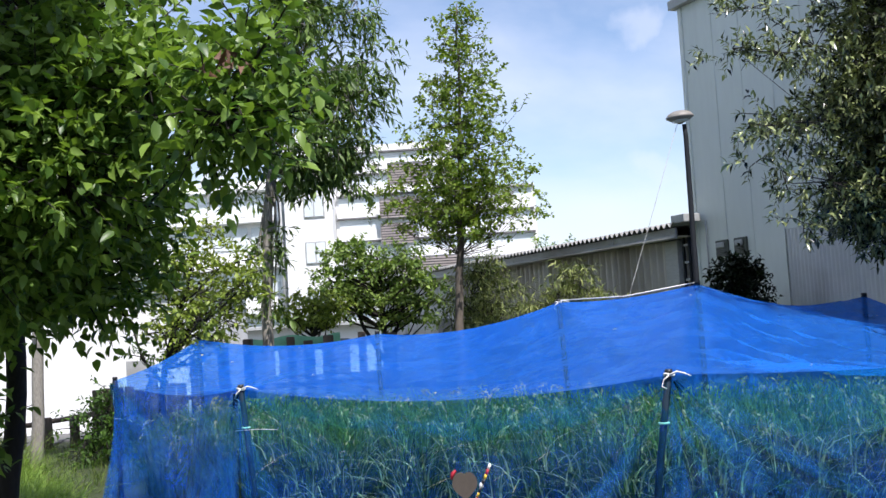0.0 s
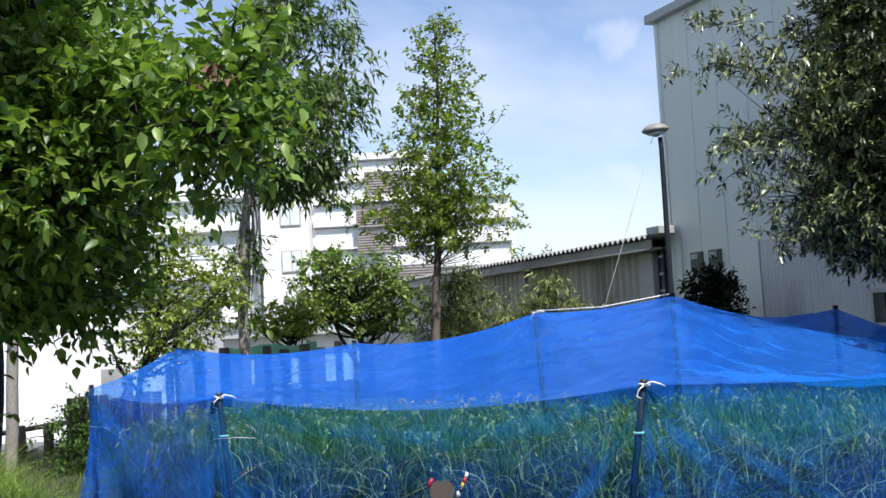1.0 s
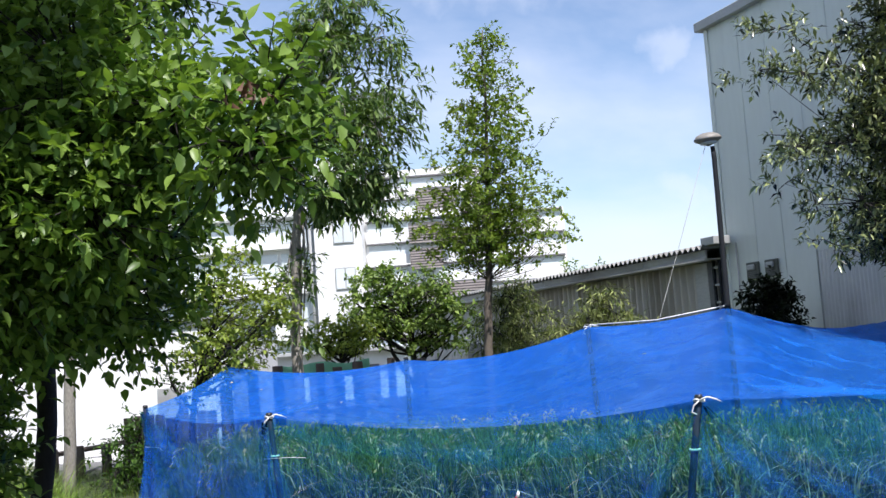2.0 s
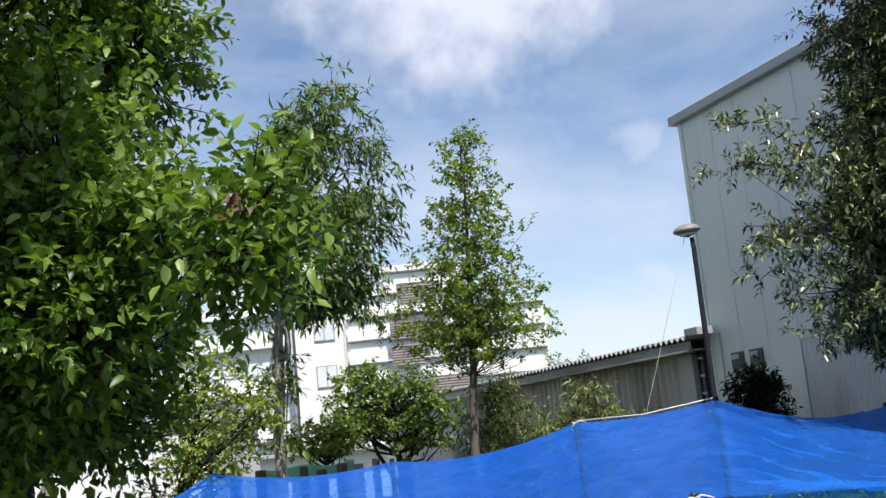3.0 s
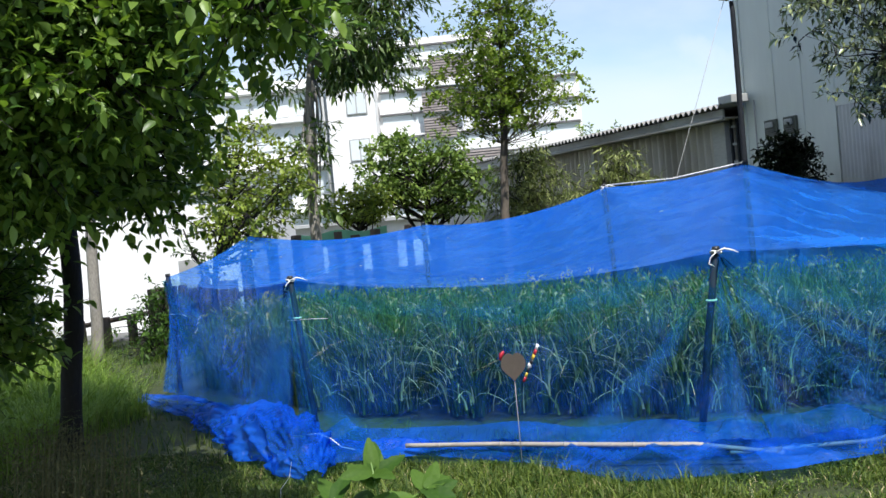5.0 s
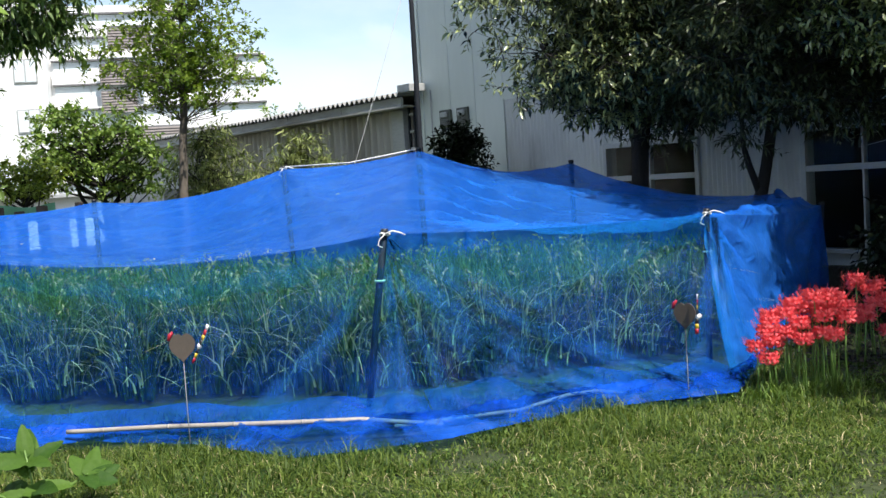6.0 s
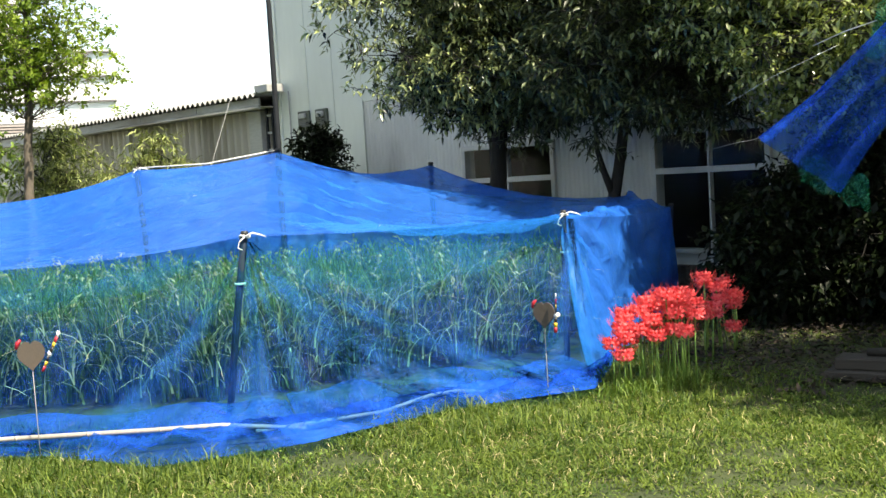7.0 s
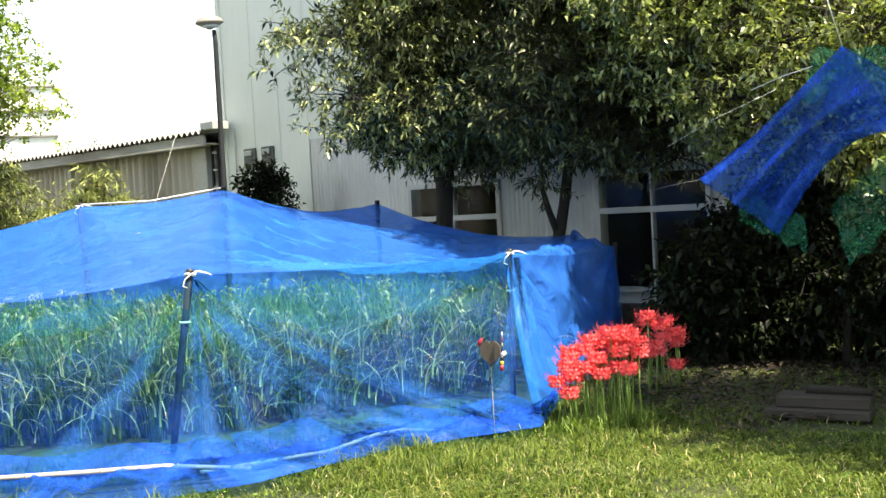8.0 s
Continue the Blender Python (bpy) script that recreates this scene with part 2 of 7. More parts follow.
BLUE = (0.012, 0.155, 0.94)
M = {
    "ground": material("lawn_soil", (0.022, 0.036, 0.010), (0.055, 0.070, 0.022), 1.3, 0.95, bump=0.03, bump_scale=14, stain=(0.060, 0.052, 0.028), stain_scale=0.8),
    "blade": material("grass_blade", (0.024, 0.066, 0.008), (0.175, 0.235, 0.042), 1.1, 0.55, spec=0.3, island=0.6, through=(0.35, (1.0, 1.05, 0.6)), fine=6),
    "clover": material("clover_leaf", (0.07, 0.14, 0.015), (0.19, 0.28, 0.05), 1.1, 0.5, island=0.55, through=(0.3, (1.0, 1.1, 0.5))),
    "weed": material("weed_leaf", (0.12, 0.22, 0.02), (0.30, 0.42, 0.07), 1.1, 0.5, island=0.55, through=(0.35, (1.0, 1.1, 0.5))),
    "dry": material("dry_weed", (0.07, 0.075, 0.03), (0.16, 0.15, 0.06), 2, 0.7, island=0.6, through=(0.2, (1, 1, 0.7))),
    # dark main leaves and light top leaves carry the rice's own shade in colour
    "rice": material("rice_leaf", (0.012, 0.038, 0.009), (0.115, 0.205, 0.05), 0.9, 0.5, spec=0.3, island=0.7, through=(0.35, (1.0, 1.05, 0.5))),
    "rice_lit": material("rice_lit_leaf", (0.065, 0.145, 0.042), (0.22, 0.36, 0.115), 0.9, 0.5, spec=0.3, island=0.6, through=(0.4, (1.0, 1.05, 0.6))),
    "dry_rice": material("dry_rice_leaf", (0.36, 0.36, 0.17), (0.72, 0.66, 0.42), 3, 0.6, island=0.6, through=(0.3, (1, 1, 0.7))),
    "ear": material("rice_ear", (0.34, 0.29, 0.13), (0.62, 0.53, 0.29), 3, 0.6, island=0.5, through=(0.2, (1, 1, 0.8))),
    "leaf_near": material("broad_leaf", (0.055, 0.120, 0.021), (0.235, 0.355, 0.066), 0.8, 0.4, island=0.6, spec=0.45, through=(0.4, (1.0, 1.1, 0.45))),
    "leaf_willow": material("drooping_leaf", (0.020, 0.055, 0.008), (0.085, 0.165, 0.024), 0.7, 0.5, spec=0.25, island=0.6, through=(0.25, (1.0, 1.1, 0.5))),
    "leaf_tall": material("drooping_green_leaf", (0.035, 0.075, 0.016), (0.19, 0.28, 0.075), 0.7, 0.45, spec=0.35, island=0.6, through=(0.3, (1.0, 1.1, 0.5))),
    "leaf_maple": material("light_leaf", (0.085, 0.15, 0.02), (0.26, 0.35, 0.06), 0.6, 0.5, spec=0.2, island=0.6, through=(0.36, (1.05, 1.1, 0.4))),
    "leaf_yellow": material("yellow_green_leaf", (0.11, 0.17, 0.02), (0.30, 0.38, 0.055), 0.8, 0.5, island=0.6, through=(0.36, (1.05, 1.05, 0.4))),
    # near-black leaf: the deep shade under the trees is put into its colour
    "leaf_dark": material("shaded_evergreen_leaf", (0.003, 0.006, 0.003), (0.013, 0.022, 0.007), 0.9, 0.45, spec=0.15, island=0.6, through=(0.15, (1.0, 1.1, 0.5))),
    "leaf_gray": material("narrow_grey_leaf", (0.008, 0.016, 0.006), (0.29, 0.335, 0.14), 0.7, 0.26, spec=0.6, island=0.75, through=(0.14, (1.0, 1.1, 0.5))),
    "leaf_plume": material("feathery_leaf", (0.06, 0.09, 0.02), (0.32, 0.36, 0.13), 0.8, 0.5, spec=0.2, island=0.6, through=(0.25, (1.0, 1.05, 0.6))),
    "leaf_garden": material("garden_leaf", (0.065, 0.125, 0.022), (0.25, 0.35, 0.08), 0.7, 0.5, spec=0.25, island=0.6, through=(0.28, (1.0, 1.1, 0.5))),
    # darkened leaf that carries the shade of the crowns before the windows
    "leaf_shaded": material("shaded_leaf", (0.010, 0.017, 0.007), (0.105, 0.13, 0.052), 0.7, 0.4, spec=0.35, island=0.65, through=(0.1, (1.0, 1.1, 0.5))),
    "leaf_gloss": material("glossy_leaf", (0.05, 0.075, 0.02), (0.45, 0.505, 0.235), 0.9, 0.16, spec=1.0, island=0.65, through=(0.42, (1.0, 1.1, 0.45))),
    "leaf_brown": material("withered_leaf", (0.05, 0.026, 0.014), (0.13, 0.065, 0.035), 6, 0.7, island=0.5),
    # brown litter taken almost to black: the shade under the shrubs is in it
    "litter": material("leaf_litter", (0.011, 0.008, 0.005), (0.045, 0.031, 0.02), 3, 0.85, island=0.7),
    "bark": material("bark", (0.05, 0.04, 0.03), (0.16, 0.135, 0.105), 5, 0.9, bump=0.01, bump_scale=30, stretch=(1, 1, 0.3)),
    "bark_pale": material("pale_bark", (0.12, 0.11, 0.09), (0.36, 0.335, 0.29), 5, 0.9, bump=0.006, bump_scale=30, stretch=(1, 1, 0.4)),
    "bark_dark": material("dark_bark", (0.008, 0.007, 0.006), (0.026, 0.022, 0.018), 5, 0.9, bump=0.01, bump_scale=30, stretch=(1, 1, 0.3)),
    "net": net_material("blue_netting", 0.070, BLUE, 0.13, (0.60, 0.93, 0.84)),
    "net_fold": net_material("blue_netting_pleat", 0.034, (0.04, 0.25, 0.95), 0.09, (0.88, 0.97, 0.96)),
    "net_valance": net_material("blue_netting_second_layer", 0.12, (0.05, 0.32, 0.72), 0.16, (0.88, 0.98, 0.96)),
    "net_left": net_material("blue_netting_layered", 0.32, (0.02, 0.2, 0.97), 0.3, (0.7, 0.9, 0.95)),
    # denser, paler thread imitates the roof's sheen and solid look at grazing view
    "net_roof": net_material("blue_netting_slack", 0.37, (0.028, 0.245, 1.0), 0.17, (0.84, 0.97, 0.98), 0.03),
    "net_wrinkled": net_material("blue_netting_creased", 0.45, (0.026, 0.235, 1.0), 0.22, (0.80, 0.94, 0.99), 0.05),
    # paler, denser copy of the netting: sunlight on the right sides put into colour
    "net_lit_side": net_material("blue_netting_lit", 0.50, (0.03, 0.24, 1.0), 0.3, (0.6, 0.8, 0.95), 0.05),
    "net_heap": net_material("blue_netting_gathered", 0.40, BLUE, 0.5, (0.42, 0.66, 0.9), 0.04),
    "net_back": net_material("blue_netting_taut", 0.58, BLUE, 0.2),
    "net_skirt": net_material("blue_netting_folded", 0.28, BLUE, 0.4, (0.4, 0.62, 0.85)),
    "net_hem": net_material("blue_netting_crumpled", 0.29, BLUE, 0.75, (0.45, 0.68, 0.85)),
    "net_hung": net_material("blue_netting_double", 0.24, BLUE, 0.22, (0.36, 0.62, 0.86)),
    "net_hung_fold": net_material("blue_netting_bunched", 0.30, BLUE, 0.35, (0.5, 0.72, 0.9)),
    "net_green": net_material("green_netting", 0.30, (0.03, 0.34, 0.20), 0.5, (0.8, 0.95, 0.85)),
    "cord": material("white_cord", (0.62, 0.62, 0.6), (0.84, 0.84, 0.82), 20, 0.7),
    "pole": material("plastic_coated_pole", (0.008, 0.014, 0.028), (0.022, 0.034, 0.06), 6, 0.7, spec=0.2),
    "bamboo": material("bamboo", (0.22, 0.20, 0.18), (0.42, 0.39, 0.35), 4, 0.5, stretch=(1, 1, 1)),
    "siding": material("painted_steel_siding", (0.585, 0.62, 0.565), (0.69, 0.73, 0.675), 0.7, 0.5, per_object=0.2, stretch=(1, 1, 0.25), stain=(0.48, 0.49, 0.46), stain_scale=1.6, stain_at=(0.62, 0.86)),
    "corrug": material("corrugated_steel", (0.54, 0.55, 0.52), (0.66, 0.67, 0.64), 0.9, 0.5, per_object=0.2, stretch=(1, 1, 0.3), stain=(0.3, 0.3, 0.28), stain_at=(0.6, 0.85)),
    "trim": material("grey_trim", (0.30, 0.31, 0.30), (0.42, 0.43, 0.42), 2, 0.5, stain=(0.2, 0.2, 0.19)),
    "frame": material("aluminium_frame", (0.42, 0.43, 0.42), (0.54, 0.55, 0.54), 3, 0.4, metal=0.0),
    # near-black colour standing for unlit depth behind panes and in the gap
    "unlit_black": material("unlit_dark", (0.006, 0.006, 0.006), (0.012, 0.012, 0.012), 1, 0.9),
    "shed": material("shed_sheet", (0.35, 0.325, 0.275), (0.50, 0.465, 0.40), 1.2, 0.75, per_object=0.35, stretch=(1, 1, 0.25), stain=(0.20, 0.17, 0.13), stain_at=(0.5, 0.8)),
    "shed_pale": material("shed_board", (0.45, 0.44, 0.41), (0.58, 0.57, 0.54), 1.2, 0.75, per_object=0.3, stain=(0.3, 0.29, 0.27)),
    # concrete darkened all over: the shade at the wall foot is in its colour
    "footing": material("shaded_concrete", (0.07, 0.07, 0.06), (0.16, 0.155, 0.14), 3, 0.9, bump=0.3, bump_scale=30, stain=(0.05, 0.055, 0.035)),
    "fascia": material("weathered_fascia", (0.33, 0.33, 0.30), (0.50, 0.50, 0.47), 2, 0.8, stretch=(0.3, 1, 1), stain=(0.2, 0.18, 0.15)),
    "rooftile": material("cement_roof_sheet", (0.30, 0.30, 0.28), (0.46, 0.45, 0.43), 1.5, 0.85, stain=(0.2, 0.19, 0.17)),
    "vent": material("vent_hood", (0.06, 0.07, 0.055), (0.11, 0.12, 0.10), 8, 0.6),
    "lamp": material("lamp_paint", (0.010, 0.012, 0.016), (0.024, 0.028, 0.034), 4, 0.7, spec=0.2),
    "lamp_head": material("lamp_head_paint", (0.18, 0.17, 0.15), (0.30, 0.28, 0.25), 6, 0.5),
    "white": material("white_render", (0.74, 0.74, 0.73), (0.84, 0.84, 0.83), 0.25, 0.8, stain=(0.66, 0.66, 0.65), stain_scale=0.5),
    "pale": material("pale_window", (0.56, 0.62, 0.64), (0.72, 0.77, 0.78), 0.4, 0.15, per_object=0.4),
    "slit": material("dark_slit", (0.10, 0.10, 0.10), (0.16, 0.16, 0.16), 1, 0.6),
    "louvre": material("brown_louvre", (0.26, 0.22, 0.21), (0.40, 0.36, 0.34), 1, 0.6),
    "log": material("weathered_log", (0.045, 0.035, 0.028), (0.13, 0.10, 0.08), 6, 0.9, bump=0.01, bump_scale=25, stretch=(1, 1, 0.3)),
    "asphalt": material("asphalt", (0.10, 0.10, 0.10), (0.17, 0.17, 0.168), 2, 0.9, bump=0.004, bump_scale=80),
    # grey timber darkened so its colour holds the shade it lies in
    "timber": material("shaded_grey_timber", (0.016, 0.014, 0.012), (0.05, 0.043, 0.036), 3, 0.85, stretch=(0.2, 2, 2), bump=0.004, bump_scale=30),
    "petal": material("red_petal", (0.78, 0.045, 0.06), (0.92, 0.17, 0.18), 8, 0.5, island=0.5, through=(0.35, (1, 0.7, 0.7))),
    "stem": material("flower_stem", (0.10, 0.20, 0.04), (0.20, 0.32, 0.07), 5, 0.45, through=(0.15, (1, 1, 0.6))),
    "weedleaf": material("soft_broad_leaf", (0.035, 0.09, 0.012), (0.11, 0.20, 0.03), 5, 0.6, spec=0.2, per_object=0.4, bump=0.004, bump_scale=40, through=(0.32, (1.0, 1.1, 0.5))),
    "brown_board": material("brown_board", (0.05, 0.04, 0.032), (0.085, 0.068, 0.055), 8, 0.7),
    "red": material("red_plastic", (0.30, 0.012, 0.025), (0.42, 0.025, 0.04), 8, 0.35),
    "yellow": material("yellow_plastic", (0.55, 0.38, 0.02), (0.65, 0.46, 0.04), 8, 0.35),
    "whiteplastic": material("white_plastic", (0.72, 0.72, 0.72), (0.85, 0.85, 0.85), 8, 0.35),
    "black": material("black_plastic", (0.012, 0.012, 0.012), (0.03, 0.03, 0.03), 8, 0.35),
    "greencloth": material("green_mesh_cloth", (0.16, 0.46, 0.28), (0.28, 0.60, 0.42), 4, 0.7, through=(0.4, (1, 1, 1))),
    "glass": glass_material(),
}


# ---------------------------------------------------------------- mesh helpers
def mesh_np(name, verts, faces, mat, smooth=False):
    """A mesh from an (n, 3) array and an (m, 3) or (m, 4) array of corners."""
    verts, faces = np.asarray(verts, np.float32), np.asarray(faces, np.int32)
    k = faces.shape[1]
    me = bpy.data.meshes.new(name)
    me.vertices.add(len(verts))
    me.vertices.foreach_set("co", verts.ravel())
    me.loops.add(faces.size)
    me.loops.foreach_set("vertex_index", faces.ravel())
    me.polygons.add(len(faces))
    me.polygons.foreach_set("loop_start", np.arange(len(faces), dtype=np.int32) * k)
    me.polygons.foreach_set("loop_total", np.full(len(faces), k, np.int32))
    if smooth:
        me.polygons.foreach_set("use_smooth", np.ones(len(faces), bool))
    me.update(calc_edges=True)
    me.materials.append(mat)
    return me


def thing(name, label, category, at=None, group="", kind=""):
    ob = new(name)
    ob.empty_display_size = 0.2
    if at is not None:
        ob.matrix_world = at
    return tagged(ob, label, category, group, kind)


def part(name, me, parent, label=""):
    """Link a mesh (or a bmesh with its material) under a thing or a part, in the parent's own frame."""
    ob = new(name, me)
    ob.parent = parent
    return tagged(ob, label)


def solid(name, me, label, category, group="", kind=""):
    return tagged(new(name, me), label, category, group, kind)


def bm_mesh(name, bm, mat, smooth=False, bevel=0.0):
    if bevel:
        bmesh.ops.bevel(bm, geom=list(bm.edges), offset=bevel, segments=1, affect="EDGES", clamp_overlap=True)
    me = bpy.data.meshes.new(name)
    bm.to_mesh(me)
    bm.free()
    for p in me.polygons:
        p.use_smooth = smooth
    me.materials.append(mat)
    return me


def box_mesh(name, lo, hi, mat, bevel=0.0):
    bm = bmesh.new()
    bmesh.ops.create_cube(bm, size=1.0)
    for v in bm.verts:
        for i in range(3):
            v.co[i] = lo[i] if v.co[i] < 0 else hi[i]
    return bm_mesh(name, bm, mat, bevel=bevel)


def tube_arrays(points, radii, sides=6, cap=True):
    """Vertices and triangles of a tube along points."""
    pts = np.asarray(points, float)
    n = len(pts)
    tang = np.gradient(pts, axis=0)
    tang /= np.linalg.norm(tang, axis=1, keepdims=True) + 1e-9
    ref = np.array([0.0, 0.0, 1.0]) if abs(tang[0][2]) < 0.8 else np.array([1.0, 0.0, 0.0])
    a = np.cross(tang, ref)
    a /= np.linalg.norm(a, axis=1, keepdims=True) + 1e-9
    b = np.cross(tang, a)
    ang = np.arange(sides) * 2 * math.pi / sides
    ring = a[:, None, :] * np.cos(ang)[None, :, None] + b[:, None, :] * np.sin(ang)[None, :, None]
    verts = (pts[:, None, :] + ring * np.asarray(radii, float)[:, None, None]).reshape(-1, 3)
    faces = []
    for i in range(n - 1):
        for j in range(sides):
            k = (j + 1) % sides
            p, q, r, s = i * sides + j, i * sides + k, (i + 1) * sides + k, (i + 1) * sides + j
            faces += [(p, r, q), (p, s, r)]
    if cap:
        for base, flip in ((0, False), ((n - 1) * sides, True)):
            for j in range(1, sides - 1):
                faces.append((base, base + j + 1, base + j) if flip else (base, base + j, base + j + 1))
    return verts, np.array(faces)


def joined(chunks):
    vs, fs, o = [], [], 0
    for v, f in chunks:
        vs.append(v)
        fs.append(np.asarray(f) + o)
        o += len(v)
    return np.concatenate(vs), np.concatenate(fs)


def tube_mesh(name, points, radii, mat, sides=8):
    if np.isscalar(radii):
        radii = [radii] * len(points)
    v, f = tube_arrays(points, radii, sides)
    return mesh_np(name, v, f, mat, smooth=True)


def unit(v):
    return v / (np.linalg.norm(v, axis=-1, keepdims=True) + 1e-9)


def leaf_arrays(pos, axis, normal, length, width, fold=0.22, sag=0.12, belly=0.42):
    """Folded, pointed leaves: four triangles each."""
    axis = unit(axis)
    side = unit(np.cross(axis, normal))
    up = np.cross(side, axis)
    L, W = length[:, None], width[:, None]
    base = pos
    mid = pos + axis * L * belly
    left = mid + side * W * 0.5 + up * W * fold
    right = mid - side * W * 0.5 + up * W * fold
    tip = pos + axis * L - up * L * sag
    v = np.stack([base, left, right, mid, tip], 1).reshape(-1, 3)
    k = np.arange(len(pos))[:, None, None] * 5
    f = (np.array([[0, 2, 3], [0, 3, 1], [3, 2, 4], [1, 3, 4]])[None] + k).reshape(-1, 3)
    return v, f


def ovate_arrays(pos, axis, normal, length, width, fold=0.14, sag=0.16):
    """Broad egg-shaped leaves with a drawn-out tip: eight triangles each."""
    axis = unit(axis)
    side = unit(np.cross(axis, normal))
    up = np.cross(side, axis)
    L, W = length[:, None], width[:, None]
    rows = [pos]
    for s, w in ((0.28, 0.46), (0.62, 0.42)):
        m = pos + axis * L * s - up * L * sag * s * s
        rows += [m + side * W * w + up * W * fold, m - side * W * w + up * W * fold, m]
    rows.append(pos + axis * L - up * L * sag * 1.3)
    v = np.stack(rows, 1).reshape(-1, 3)
    f = np.array([[0, 2, 3], [0, 3, 1], [3, 2, 5], [3, 5, 6], [1, 3, 6], [1, 6, 4], [6, 5, 7], [4, 6, 7]])
    return v, (f[None] + np.arange(len(pos))[:, None, None] * 8).reshape(-1, 3)


def strip_arrays(base, lean, height, width, bend, facing, segs=3):
    """Grass-like blades: base points, lean direction (n, 2), height, width, how far the tip bends over."""
    n = len(base)
    t = np.linspace(0, 1, segs + 1)
    rows = []
    side = np.stack([np.cos(facing), np.sin(facing), np.zeros(n)], 1)
    for s in t:
        out = bend * s ** 2
        p = base.copy()
        p[:, 0] += lean[:, 0] * height * out
        p[:, 1] += lean[:, 1] * height * out
        p[:, 2] += height * (s - 0.42 * np.clip(bend, 0, 1.6) * s ** 2.6)
        w = (width * (1 - s) ** 0.6 * 0.5)[:, None]
        rows += [p - side * w, p + side * w]
    rows = rows[:-1]
    m = len(rows)
    v = np.stack(rows, 1).reshape(-1, 3)
    tri = []
    for i in range(segs):
        a, b, c, d = 2 * i, 2 * i + 1, 2 * i + 2, 2 * i + 3
        tri.append((a, b, c))
        if d < m:
            tri.append((b, d, c))
    f = (np.array(tri)[None] + np.arange(n)[:, None, None] * m).reshape(-1, 3)
    return v, f


def in_poly(x, y, poly):
    inside = np.zeros(len(x), bool)
    j = len(poly) - 1
    for i in range(len(poly)):
        xi, yi, xj, yj = *poly[i], *poly[j]
        c = ((yi > y) != (yj > y)) & (x < (xj - xi) * (y - yi) / (yj - yi + 1e-12) + xi)
        inside ^= c
        j = i
    return inside


# ---------------------------------------------------------------- trees
def build_tree(name, label, base, spine, clumps, leaf, leaf_mat, bark_mat, seed, category="tree", density=1.0, limb_r=0.03, from_spine=0.3, stems=None, ovate=False, tumble=0.38):
    """spine: (x, y, z, radius) up the trunk. clumps: (x, y, z, rx, ry, rz, twigs). leaf: length, width, leaves a twig, twig length, droop."""
    rng = np.random.default_rng(seed)
    ob = thing(name, label, category, pose(*base))
    base = np.array(base)
    sp = np.array([s[:3] for s in spine]) - base
    sr = np.array([s[3] for s in spine])
    tt = np.linspace(0, 1, len(sp))
    fine = np.linspace(0, 1, 16)
    trunk_pts = np.stack([np.interp(fine, tt, sp[:, i]) for i in range(3)], 1)
    trunk_r = np.interp(fine, tt, sr)
    trunk_pts[1:-1] += rng.normal(0, 0.012, (14, 3)) * [1, 1, 0]
    chunks = [tube_arrays(trunk_pts, trunk_r * np.where(fine < 0.05, 1.35, 1.0), 9)]
    for extra in stems or []:
        e = np.array([s[:3] for s in extra]) - base
        chunks.append(tube_arrays(e, [s[3] for s in extra], 7))
    part("trunk", mesh_np("trunk", *joined(chunks), bark_mat, smooth=True), ob)
    limbs, pos, axis, nrm, size = [], [], [], [], []
    ln, wd, per, tl, droop = leaf
    for (cx, cy, cz, rx, ry, rz, tw) in clumps:
        c = np.array([cx, cy, cz]) - base
        below = np.where((fine >= from_spine) & (trunk_pts[:, 2] <= c[2] + 0.15))[0]
        cost = np.abs(trunk_pts[below][:, 2] - (c[2] - 0.45 * np.hypot(*(trunk_pts[below][:, :2] - c[:2]).T) - 0.1)) if len(below) else [0]
        j = below[int(np.argmin(cost))] if len(below) else int(len(fine) * from_spine)
        start = trunk_pts[j]
        mid = (start + c) / 2 + [0, 0, -0.05 * np.linalg.norm(c - start)] + rng.normal(0, 0.06, 3)
        r0 = min(trunk_r[j] * 0.6, limb_r * (0.6 + 0.25 * np.linalg.norm(c - start)))
        limbs.append(tube_arrays([start, (start + mid) / 2 + rng.normal(0, 0.015, 3), mid, (mid + c) / 2, c], np.array([1, 0.85, 0.7, 0.5, 0.3]) * r0, 5, False))
        tw = max(2, int(tw * density))
        d = unit(rng.normal(0, 1, (tw, 3)))
        rad = rng.uniform(0.12, 1.0, tw) ** 0.55
        tip = c + d * rad[:, None] * [rx, ry, rz]
        out = unit(d * [1, 1, 0.7] + rng.normal(0, 0.45, (tw, 3)) + [0, 0, 0.15 - 0.55 * droop])
        tlen = tl * rng.uniform(0.6, 1.25, tw)
        for i in range(0, tw, 3):
            limbs.append(tube_arrays([c + (tip[i] - c) * 0.15, tip[i], tip[i] + out[i] * tlen[i]], np.array([0.007, 0.005, 0.002]) * (1 + limb_r * 8), 3, False))
        s = np.tile(np.linspace(0.05, 1.0, per), tw)
        o = np.repeat(out, per, 0)
        p = np.repeat(tip, per, 0) + o * (s * np.repeat(tlen, per))[:, None] - np.array([0, 0, 1]) * (droop * 0.35 * s ** 2 * np.repeat(tlen, per))[:, None]
        ph = np.tile(np.arange(per) * 2.4, tw) + np.repeat(rng.uniform(0, 6.28, tw), per)
        sidev = unit(np.cross(o, [0.1, 0.2, 1.0]))
        upv = np.cross(sidev, o)
        radial = sidev * np.cos(ph)[:, None] + upv * np.sin(ph)[:, None]
        ax = unit(o * 0.55 + radial * 0.85 + rng.normal(0, 0.22, o.shape) - np.array([0, 0, 1]) * droop)
        nr = unit(np.array([0, 0, 1]) + radial * 0.35 + rng.normal(0, tumble, o.shape))
        pos.append(p)
        axis.append(ax)
        nrm.append(nr)
        size.append(rng.uniform(0.6, 1.2, len(p)))
